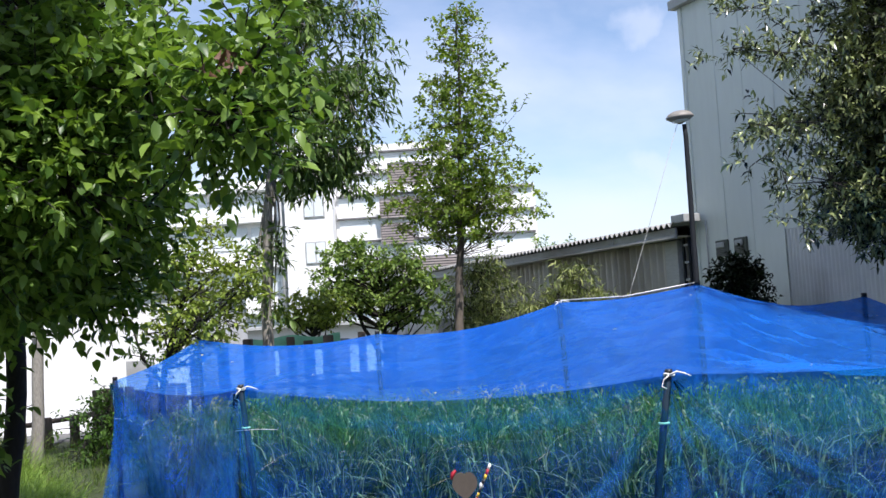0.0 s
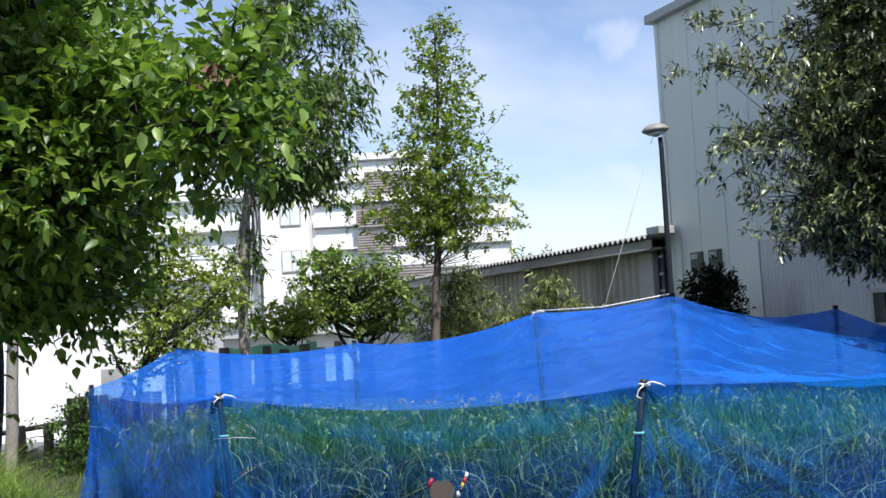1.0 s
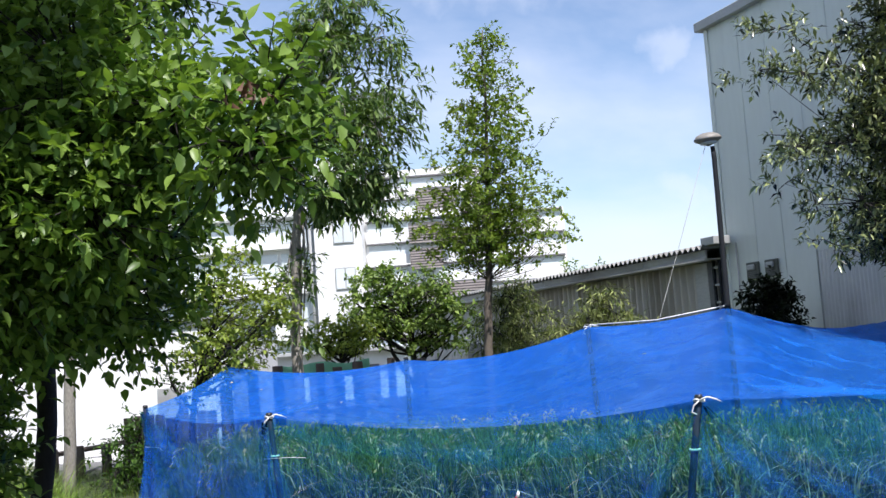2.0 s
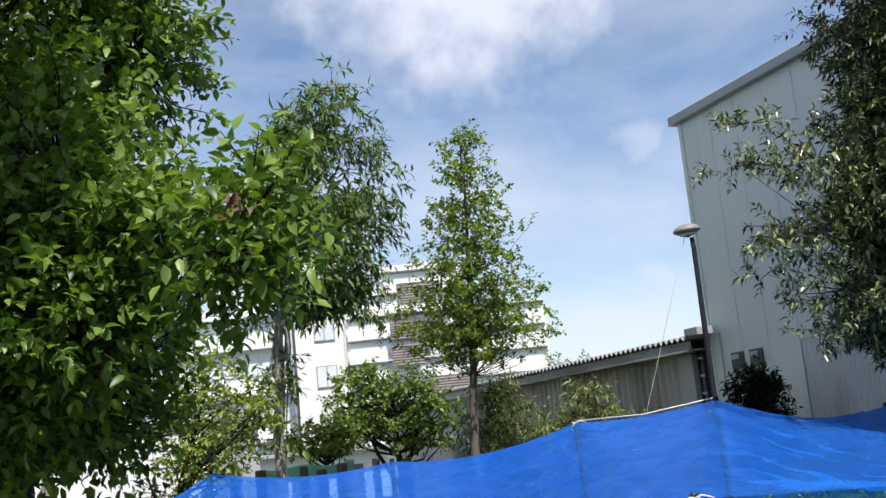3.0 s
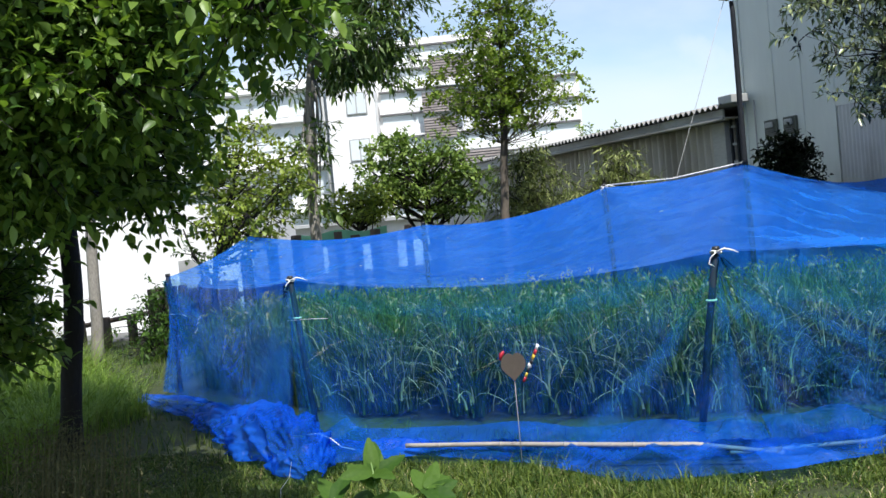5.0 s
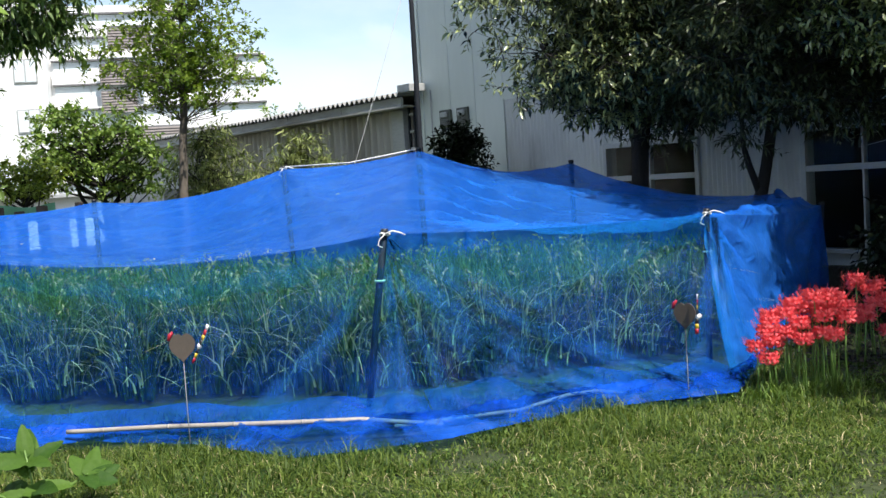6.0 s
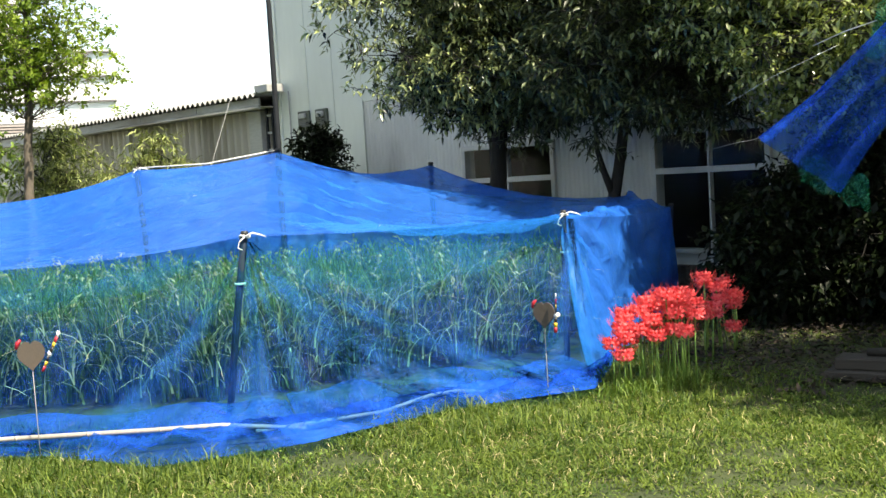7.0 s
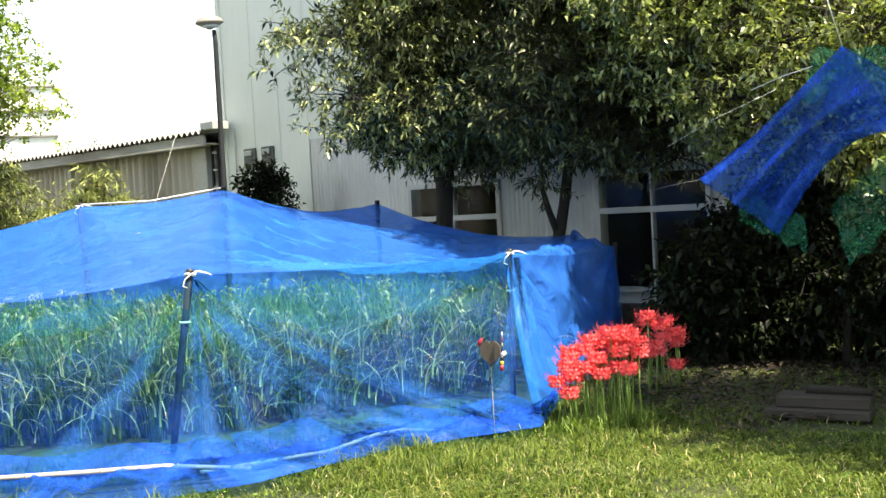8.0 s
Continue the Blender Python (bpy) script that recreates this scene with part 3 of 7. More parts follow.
    pos, axis, nrm, size = np.concatenate(pos), np.concatenate(axis), np.concatenate(nrm), np.concatenate(size)
    part("branchwork", mesh_np("branchwork", *joined(limbs), bark_mat), ob)
    part("crown", mesh_np("crown", *(ovate_arrays if ovate else leaf_arrays)(pos, axis, nrm, ln * size, wd * size * rng.uniform(0.8, 1.15, len(size))), leaf_mat), ob)
    return ob


def profile_clumps(x, y, profile, count, size, twigs, seed, squash=0.7, lean=(0.0, 0.0)):
    """Clumps spread inside a crown of given half width by height: profile rows are (z, half width)."""
    rng = np.random.default_rng(seed)
    zs, ws = np.array([p[0] for p in profile]), np.array([p[1] for p in profile])
    out, z0 = [], zs[0]
    probs = np.interp(np.linspace(zs[0], zs[-1], 60), zs, ws) + 0.12
    grid = np.linspace(zs[0], zs[-1], 60)
    for i in range(count):
        z = float(rng.choice(grid, p=probs / probs.sum()))
        w = float(np.interp(z, zs, ws))
        a = i * 2.39996 + rng.uniform(-0.4, 0.4)
        r = max(0.0, w - size * 0.6) * rng.uniform(0.15, 1.0) ** 0.6
        s = size * rng.uniform(0.65, 1.25) * (0.5 + 0.5 * min(1.0, w / (max(ws) * 0.7)))
        out.append((x + math.cos(a) * r + lean[0] * (z - z0), y + math.sin(a) * r + lean[1] * (z - z0), z, s, s, s * squash, int(twigs * (s / size) ** 1.6) + 2))
    return out


def tier_clumps(x, y, tiers, size, twigs, seed, squash=0.34, lean=(0.0, 0.0), rise=0.12):
    """Clumps set along spreading branches: tiers rows are (z, reach, branches)."""
    rng = np.random.default_rng(seed)
    out, z0, turn = [], tiers[0][0], rng.uniform(0, 6.28)
    for z, reach, branches in tiers:
        turn += 1.1
        for k in range(branches):
            a = turn + k * 2 * math.pi / branches + rng.uniform(-0.35, 0.35)
            far = reach * rng.uniform(0.72, 1.08)
            steps = max(1, int(round(far / (size * 1.25))))
            for i in range(steps):
                q = (i + 0.8) / steps * far
                sz = size * rng.uniform(0.7, 1.15) * (1.0 - 0.35 * q / max(reach, 0.01) * (reach > 2 * size))
                zz = z + rise * q + rng.uniform(-0.05, 0.05)
                out.append((x + math.cos(a) * q + lean[0] * (zz - z0), y + math.sin(a) * q + lean[1] * (zz - z0), zz, sz, sz, sz * squash, max(3, int(twigs * (sz / size) ** 1.5))))
    return out


# ---------------------------------------------------------------- ground and road
def ground_height(x, y):
    """Gentle lawn relief, a few centimetres."""
    return 0.02 * np.sin(x * 1.3 + 0.4) * np.cos(y * 0.9) + 0.012 * np.sin(x * 3.1 + y * 2.3)


def make_ground():
    axis = np.concatenate([[-2500, -900, -300, -120, -60], np.linspace(-30, 30, 201), [60, 120, 300, 900, 2500]])
    ys = axis + 10
    gx, gy = np.meshgrid(axis, ys)
    near = np.exp(-((gx / 14) ** 2 + ((gy - 8) / 14) ** 2))
    gz = ground_height(gx, gy) * near - 0.028
    n = len(axis)
    v = np.stack([gx, gy, gz], 2).reshape(-1, 3)
    i = (np.arange(n - 1)[:, None] * n + np.arange(n - 1)[None]).ravel()
    solid("ground", mesh_np("ground", v, np.stack([i, i + 1, i + n + 1, i + n], 1), M["ground"], True), "uneven lawn with worn patches of bare soil", "lawn", kind="structure")
    road = box_mesh("road", (-30, 17.9, -0.05), (-4.2, 37, 0.02), M["asphalt"])
    solid("road", road, "grey asphalt road beyond the log fence", "road", kind="structure")
    path = box_mesh("pavement", (-30, 11.6, -0.05), (-6.9, 17.85, 0.015), M["asphalt"])
    solid("pavement", path, "grey paved lane beside the weeds", "pavement", kind="structure")


make_ground()

# ---------------------------------------------------------------- warehouse with steel siding
WALL = pose(3.752, 17.03, 0, 0, 0, -66.96)     # x runs along the wall towards the lawn, y into the building
WINDOWS = ((4.12, 5.72), (7.15, 8.63))
SILL, HEAD, WALL_TOP = 0.45, 1.83, 6.50


def rib_sheet(name, x0, x1, z0, z1, mat, pitch=0.075, depth=0.011, y=0.0):
    """A trapezoid-ribbed steel sheet, ribs upright, front towards -y."""
    xs, zs = [], []
    n = max(1, round((x1 - x0) / pitch))
    p = (x1 - x0) / n
    for i in range(n):
        a = x0 + i * p
        xs += [a, a + 0.32 * p, a + 0.46 * p, a + 0.86 * p]
        zs += [0, 0, -depth, -depth]
    xs.append(x1)
    zs.append(0)
    v, f = [], []
    for x, d in zip(xs, zs):
        v += [(x, y + d, z0), (x, y + d, z1)]
    for i in range(len(xs) - 1):
        f.append((2 * i, 2 * i + 2, 2 * i + 3, 2 * i + 1))
    return mesh_np(name, v, f, mat)


def make_window(parent, x0, x1):
    win = part("window", box_mesh("window", (x0, -0.05, HEAD - 0.06), (x1, 0.06, HEAD), M["frame"], 0.004), parent, "aluminium sliding window with four dark panes")
    xm, zr = (x0 + x1) / 2, 1.37
    for nm, lo, hi in (("sill", (x0 - 0.05, -0.09, SILL), (x1 + 0.05, 0.06, SILL + 0.05)),
                       ("jamb", (x0, -0.05, SILL + 0.05), (x0 + 0.06, 0.06, HEAD - 0.06)), ("jamb", (x1 - 0.06, -0.05, SILL + 0.05), (x1, 0.06, HEAD - 0.06)),
                       ("rail", (x0 + 0.06, -0.045, zr - 0.036), (x1 - 0.06, 0.05, zr + 0.03)),
                       ("mullion", (xm - 0.013, -0.035, SILL + 0.05), (xm + 0.013, 0.04, zr - 0.036)), ("mullion", (xm - 0.013, -0.035, zr + 0.03), (xm + 0.013, 0.04, HEAD - 0.06))):
        part(nm, box_mesh(nm, lo, hi, M["frame"], 0.003), win)
    for a, b in ((x0 + 0.06, xm - 0.013), (xm + 0.013, x1 - 0.06)):
        for c, d in ((SILL + 0.05, zr - 0.036), (zr + 0.03, HEAD - 0.06)):
            g = part("pane", box_mesh("pane", (a, 0.0, c), (b, 0.006, d), M["glass"]), win)
            g.visible_shadow = False


def make_warehouse():
    b = thing("warehouse", "pale grey steel-sided warehouse with low windows", "building", WALL)
    edges = [0.0, WINDOWS[0][0], WINDOWS[0][1], WINDOWS[1][0], WINDOWS[1][1], 22.0]
    for i in range(5):
        a, c = edges[i], edges[i + 1]
        if i % 2 == 0:
            part("wall", box_mesh("wall", (a, 0.02, 0), (c, 0.2, WALL_TOP), M["corrug"]), b)
        else:
            part("wall", box_mesh("wall", (a, 0.02, 0), (c, 0.2, SILL), M["corrug"]), b)
            part("wall", box_mesh("wall", (a, 0.02, HEAD), (c, 0.2, WALL_TOP), M["corrug"]), b)
            make_window(b, a, c)
    part("end_wall", box_mesh("end_wall", (0, 0.2, 0), (0.2, 11, WALL_TOP), M["siding"]), b)
    part("end_wall", box_mesh("end_wall", (21.8, 0.2, 0), (22, 11, WALL_TOP), M["siding"]), b)
    part("back_wall", box_mesh("back_wall", (0, 11, 0), (22, 11.2, WALL_TOP), M["siding"]), b)
    # added black box so the room behind the panes looks unlit
    part("partition", box_mesh("partition", (0.2, 2.6, 0.05), (21.8, 2.7, 3.0), M["unlit_black"]), b)
    part("room_ceiling", box_mesh("room_ceiling", (0.2, 0.2, 2.6), (21.8, 2.6, 2.7), M["unlit_black"]), b)
    part("room_floor", box_mesh("room_floor", (0.2, 0.2, 0.0), (21.8, 2.6, 0.05), M["unlit_black"]), b)
    part("roof", box_mesh("roof", (0, 0.1, WALL_TOP), (22, 11.2, WALL_TOP + 0.1), M["trim"]), b)
    part("parapet_cap", box_mesh("parapet_cap", (-0.15, -0.13, WALL_TOP - 0.06), (22.1, 0.08, WALL_TOP + 0.09), M["trim"], 0.01), b, "grey folded steel roof edge")
    part("foundation", box_mesh("foundation", (-0.02, -0.03, -0.05), (22, 0.018, 0.28), M["footing"]), b)
    part("corner_trim", box_mesh("corner_trim", (-0.03, -0.034, 0.28), (0.06, 0.05, WALL_TOP - 0.06), M["siding"], 0.004), b)
    # flat siding panels with raised seams: full height by the corner, above the ribbed sheets elsewhere
    xs = [0.06, 0.79, 1.42, 2.09]
    while xs[-1] < 21.2:
        xs.append(xs[-1] + 0.66)
    for i in range(len(xs) - 1):
        z0 = 0.28 if xs[i + 1] < 2.2 else 2.62
        part("siding_panel", box_mesh("siding_panel", (xs[i] + 0.001, -0.012, z0), (xs[i + 1] - 0.001, 0.018, WALL_TOP - 0.06), M["siding"]), b)
        part("seam", box_mesh("seam", (xs[i + 1] - 0.007, -0.021, z0), (xs[i + 1] + 0.007, -0.013, WALL_TOP - 0.06), M["siding"]), b)
    # ribbed sheets round the windows
    spans = [(2.1, WINDOWS[0][0]), (WINDOWS[0][1], WINDOWS[1][0]), (WINDOWS[1][1], 22.0)]
    for a, c in spans:
        n = max(1, round((c - a) / 0.75))
        for k in range(n):
            part("ribbed_sheet", rib_sheet("ribbed_sheet", a + (c - a) * k / n, a + (c - a) * (k + 1) / n, 0.28, 2.615, M["corrug"]), b)
    for a, c in WINDOWS:
        part("ribbed_sheet", rib_sheet("ribbed_sheet", a, c, HEAD, 2.615, M["corrug"]), b)
    # two hooded vents
    for x0 in (0.53, 0.98):
        v = part("vent", box_mesh("vent", (x0, -0.06, 2.34), (x0 + 0.29, -0.013, 2.60), M["vent"], 0.01), b, "dark grey-green square wall vent")
        part("hood", box_mesh("hood", (x0 + 0.055, -0.10, 2.48), (x0 + 0.235, -0.06, 2.565), M["trim"], 0.015), v)
        for k in range(4):
            part("slat", box_mesh("slat", (x0 + 0.05, -0.075, 2.36 + k * 0.028), (x0 + 0.24, -0.06, 2.372 + k * 0.028), M["slit"]), v)
    part("drain_pipe", tube_mesh("drain_pipe", [(0.30, -0.04, 0.2), (0.30, -0.04, 2.95)], 0.012, M["trim"], 8), b)
    part("concrete_step", box_mesh("concrete_step", (7.3, -0.20, 0.0), (8.2, -0.04, 0.32), M["footing"], 0.01), b)


make_warehouse()


# ---------------------------------------------------------------- long low shed
def make_shed():
    s = thing("shed", "long low shed of weathered corrugated sheets", "shed", pose(3.796, 16.926, 0, 0, 0, -66.96))
    # x towards the warehouse, so the shed runs to negative x
    part("back_wall", box_mesh("back_wall", (-16, 3.8, 0), (-0.6, 3.9, 2.5), M["shed"]), s)
    part("inner_wall", box_mesh("inner_wall", (-16, 0.03, 0), (-0.66, 0.1, 2.72), M["shed"]), s)
    part("end_wall", box_mesh("end_wall", (-0.66, 0.1, 0), (-0.58, 3.8, 2.7), M["shed"]), s)
    n = 18
    for k in range(n):
        a = -16 + 15.08 * k / n
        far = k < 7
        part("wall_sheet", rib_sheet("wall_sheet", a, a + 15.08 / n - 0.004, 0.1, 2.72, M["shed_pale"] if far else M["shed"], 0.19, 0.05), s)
    part("corner_post", box_mesh("corner_post", (-0.94, -0.08, 0), (-0.58, 0.03, 2.71), M["fascia"], 0.01), s)
    for k, x in enumerate((-5.2, -9.1, -13.0)):
        part("wall_post", box_mesh("wall_post", (x - 0.07, -0.07, 0), (x + 0.07, 0.0, 2.71), M["fascia"], 0.008), s)
    part("door", box_mesh("door", (-11.4, -0.08, 0.0), (-10.5, -0.035, 1.7), M["slit"], 0.01), s, "dark shed door")
    # eave board in lengths
    for k in range(8):
        a = -16.1 + k * 2.0
        part("fascia_board", box_mesh("fascia_board", (a, -0.34, 2.70), (a + 1.985 - 0.1 * (k == 7), -0.30, 2.885), M["fascia"], 0.006), s)
    part("soffit", box_mesh("soffit", (-16, -0.30, 2.73), (-0.2, 0.03, 2.75), M["shed"]), s)
    part("gutter", tube_mesh("gutter", [(-16.1, -0.36, 2.725), (-0.2, -0.36, 2.735)], 0.03, M["fascia"], 8), s)
    # wavy roof sheets, falling to the back
    for k in range(20):
        a, w = -16.1 + k * 0.80, 0.80
        cols = 40
        v, f = [], []
        for i in range(cols + 1):
            x = a + w * i / cols
            z = 0.032 * math.cos(2 * math.pi * i / cols * 5)
            for y, zb in ((-0.46, 2.93), (1.2, 2.955), (4.1, 2.6)):
                v.append((x, y, zb + z))
        for lay in (0, 1):
            for i in range(cols):
                p = 3 * i + lay
                f.append((p, p + 3, p + 4, p + 1))
        base = len(v)
        v += [(x, y, z - 0.02) for x, y, z in v[0:3 * (cols + 1):3]]
        for i in range(cols):
            f.append((3 * i, base + i, base + i + 1, 3 * (i + 1)))
        part("roof_sheet", mesh_np("roof_sheet", v, f, M["rooftile"], True), s)
    part("ridge_box", box_mesh("ridge_box", (-0.20, -0.42, 2.94), (0.16, -0.10, 3.07), M["trim"], 0.01), s, "flat grey capping box at the roof end")


make_shed()


def make_rack():
    r = thing("ladder_rack", "dark steel rack with rungs in the gap beside the shed", "rack", pose(3.62, 17.22, 0, 0, 0, -66.96))
    for x in (-0.10, 0.06):
        part("post", box_mesh("post", (x - 0.02, -0.02, 0), (x + 0.02, 0.02, 2.75), M["lamp"], 0.003), r)
    for k in range(9):
        part("rung", box_mesh("rung", (-0.10, -0.015, 0.35 + k * 0.28), (0.06, 0.015, 0.39 + k * 0.28), M["trim"], 0.003), r)
    # black sheet in place of the shade inside the gap
    part("backing", box_mesh("backing", (-0.34, 0.26, 0), (0.12, 0.30, 2.85), M["unlit_black"]), r)


make_rack()


# ---------------------------------------------------------------- street lamp and its stay
def make_lamp():
    l = thing("street_lamp", "dark steel street lamp with a flat domed head", "street lamp", pose(3.335, 15.45, 0))
    part("post", tube_mesh("post", [(0.0, 0, 0), (0.0, 0, 1.0), (0.01, 0, 4.1), (0.0, 0, 4.27)], [0.054, 0.047, 0.035, 0.032], M["lamp"], 12), l)
    part("base_collar", tube_mesh("base_collar", [(0, 0, 0), (0, 0, 0.25)], [0.09, 0.08], M["lamp"], 12), l)
    bm = bmesh.new()
    prof = [(0.02, 0.10), (0.10, 0.095), (0.17, 0.06), (0.205, 0.015), (0.20, -0.005), (0.12, -0.05), (0.05, -0.075), (0.03, -0.09)]
    ring, n = [], 24
    for r, z in prof:
        ring.append([bm.verts.new((r * math.cos(2 * math.pi * i / n), r * 0.9 * math.sin(2 * math.pi * i / n), z)) for i in range(n)])
    for a, b in zip(ring, ring[1:]):
        for i in range(n):
            bm.faces.new((a[i], b[i], b[(i + 1) % n], a[(i + 1) % n]))
    bm.faces.new(ring[0])
    bm.faces.new(list(reversed(ring[-1])))
    h = part("lamp_head", bm_mesh("lamp_head", bm, M["lamp_head"], True), l, "grey-brown domed lamp head")
    h.location = (-0.055, 0, 4.37)
    h.rotation_euler = (0, radians(-4), 0)
    bm = bmesh.new()
    bmesh.ops.create_uvsphere(bm, u_segments=16, v_segments=8, radius=0.13)
    for v in bm.verts:
        v.co.z = v.co.z * 0.25 - 0.045
    part("diffuser", bm_mesh("diffuser", bm, M["pale"], True), h)
    tagged(new("stay_wire", tube_mesh("stay_wire", [(3.24, 15.45, 4.30), (2.72, 15.05, 3.0), (2.26, 14.65, 1.9), (1.62, 14.05, 0.0)], 0.004, M["trim"], 5)), "thin pale stay rope from the lamp head to the ground", "rope")


make_lamp()


# ---------------------------------------------------------------- far white buildings
FAR_Y = 65.0


def make_far_block():
    b = thing("office_block", "white multi-storey office block with ribbon windows", "building", pose(0.4, FAR_Y, 0))
    # right wing
    part("wall", box_mesh("wall", (-8.0, 0.6, 0), (4.4, 12, 9.9), M["white"]), b)
    part("wall", box_mesh("wall", (-8.0, 1.6, 9.9), (-0.6, 12, 13.1), M["white"]), b)
    part("tower", box_mesh("tower", (-10.9, -1.2, 0), (-8.02, 10, 13.6), M["white"]), b, "plain white stair tower")
    for z in (1.25, 4.1, 6.95, 9.75):
        w = part("window", box_mesh("window", (-9.75, -1.28, z - 1.36), (-8.48, -1.21, z), M["trim"], 0.02), b)
        for x0, x1 in ((-9.68, -9.16), (-9.08, -8.55)):
            part("pane", box_mesh("pane", (x0, -1.31, z - 1.28), (x1, -1.285, z - 0.08), M["pale"]), w)
    for i, z in enumerate((12.6, 11.2, 9.75, 8.35, 6.9, 5.5, 4.05, 2.6)):
        xr = -0.8 if z > 10 else 4.3
        y = 1.6 if z > 10 else 0.6
        part("spandrel", box_mesh("spandrel", (-7.9, y - 0.30, z - 1.40), (xr, y - 0.02, z - 0.72), M["white"], 0.02), b)
        # dark strip painted for the shade at the top of each window ribbon
        part("eave", box_mesh("eave", (-7.9, y - 0.34, z - 0.05), (xr, y - 0.02, z + 0.05), M["slit"]), b)
        for k in range(int((xr + 7.8) / 2.0)):
            part("ribbon_pane", box_mesh("ribbon_pane", (-7.8 + 2.0 * k, y - 0.10, z - 0.72), (-5.86 + 2.0 * k, y - 0.03, z - 0.06), M["pale"]), b)
    for x0, x1, z0, z1 in ((-5.2, -2.6, 8.2, 9.45), (-5.2, -3.2, 6.6, 7.9), (-3.4, -0.5, 4.75, 5.75), (-5.4, -3.6, 4.75, 5.75), (-4.6, -2.2, 10.2, 11.6)):
        lv = part("louvre_screen", box_mesh("louvre_screen", (x0, -0.34, z0), (x1, -0.30, z1), M["slit"]), b, "brown horizontal louvre screen")
        n = int((z1 - z0) / 0.16)
        for k in range(n):
            part("slat", box_mesh("slat", (x0, -0.44, z0 + k * 0.16), (x1, -0.345, z0 + k * 0.16 + 0.09), M["louvre"]), lv)
    # left wing with deep ledges
    part("wall", box_mesh("wall", (-34, 1.0, 0), (-10.92, 12, 11.2), M["white"]), b)
    for z in (10.6, 8.62, 5.75, 2.9):
        part("ledge", box_mesh("ledge", (-34, 0.35, z - 0.12), (-10.95, 0.98, z + 0.16), M["white"], 0.03), b)
    for z in (9.95, 7.9, 5.0, 2.1):
        for k in range(9):
            x = -33 + 2.45 * k
            part("balcony_pane", box_mesh("balcony_pane", (x, 0.9, z - 1.0), (x + 2.2, 0.98, z + 0.35), M["pale"]), b)
    bm = bmesh.new()
    pts = [(-16.6, 0.5, 10.9), (-14.6, 0.5, 10.9), (-14.4, 0.5, 12.9), (-15.2, 0.5, 13.2), (-16.6, 3.5, 10.9), (-14.6, 3.5, 10.9), (-14.4, 3.5, 12.9), (-15.2, 3.5, 13.2)]
    vs = [bm.verts.new(p) for p in pts]
    for f in ((0, 1, 2, 3), (7, 6, 5, 4), (0, 4, 5, 1), (1, 5, 6, 2), (2, 6, 7, 3), (3, 7, 4, 0)):
        bm.faces.new([vs[i] for i in f])
    part("skylight", bm_mesh("skylight", bm, M["pale"]), b, "slanted blue-grey rooftop skylight")
    part("drain_pipe", tube_mesh("drain_pipe", [(-11.25, -0.3, 0), (-11.25, -0.3, 9.8)], 0.16, M["trim"], 8), b)


make_far_block()


def make_low_house():
    h = thing("low_building", "low white building with a flat grey roof edge", "building", pose(0, 19.2, 0))
    part("wall", box_mesh("wall", (-16, 0, 0), (-4.8, 4, 2.42), M["white"]), h)
    part("roof", box_mesh("roof", (-16.2, -0.12, 2.42), (-4.7, 4.1, 2.52), M["trim"], 0.02), h)
    part("shutter", box_mesh("shutter", (-6.2, -0.03, 0.0), (-5.7, -0.004, 1.25), M["trim"], 0.006), h, "grey shutter board")
    g = thing("garage_building", "low white garage row with dark openings", "building", pose(0, 38, 0))
    part("wall", box_mesh("wall", (-9.58, 1.0, 0), (-3.4, 5, 1.72), M["white"]), g)
    part("roof", box_mesh("roof", (-9.58, 0.5, 1.72), (-3.2, 5.2, 1.86), M["trim"], 0.02), g)
    # dark panels on the closed wall stand for shaded openings
    for x0 in (-8.4, -6.9, -5.3):
        part("opening", box_mesh("opening", (x0, 0.96, 0.0), (x0 + 1.0, 0.995, 1.25), M["slit"]), g, "dark panel standing for a shaded garage opening")


make_low_house()


def make_fence():
    f = thing("log_fence", "row of weathered dark log posts with one rail", "fence")
    rng = random.Random(4)
    xs = [-7.1, -6.72, -6.33, -5.98, -5.5, -5.13, -4.5, -4.04, -3.64, -2.96, -2.68, -2.35, -1.8, -1.3]
    for i, x in enumerate(xs):
        y = 16.8 + (x + 6.7) * 0.24
        top = 0.50 + 0.97 * min(1, max(0, x + 6.2) / 2.0) + rng.uniform(-0.08, 0.08)
        r = rng.uniform(0.065, 0.095)
        part("post", tube_mesh("post", [(x, y, -0.05), (x + 0.01, y, top * 0.5), (x, y, top - 0.015), (x, y, top)], [r * 1.05, r, r * 0.98, r * 0.85], M["log"], 10), f)
    part("rail", tube_mesh("rail", [(-7.2, 16.8, 0.36), (-4, 17.5, 0.7), (-1.2, 18.1, 0.75)], 0.04, M["log"], 8), f)
    cloth = []
    for i in range(13):
        for j in range(5):
            x = -3.6 + i * 0.12
            cloth.append((x, 17.64 + 0.24 * (x + 3.6) + 0.03 * math.sin(i * 1.7 + j), 1.30 + j * 0.055 - 0.03 * math.sin(i * 0.9)))
    fc = [(i * 5 + j, (i + 1) * 5 + j, (i + 1) * 5 + j + 1, i * 5 + j + 1) for i in range(12) for j in range(4)]
    solid("green_mesh", mesh_np("green_mesh", cloth, fc, M["greencloth"], True), "light green mesh draped along the log fence", "netting")


make_fence()


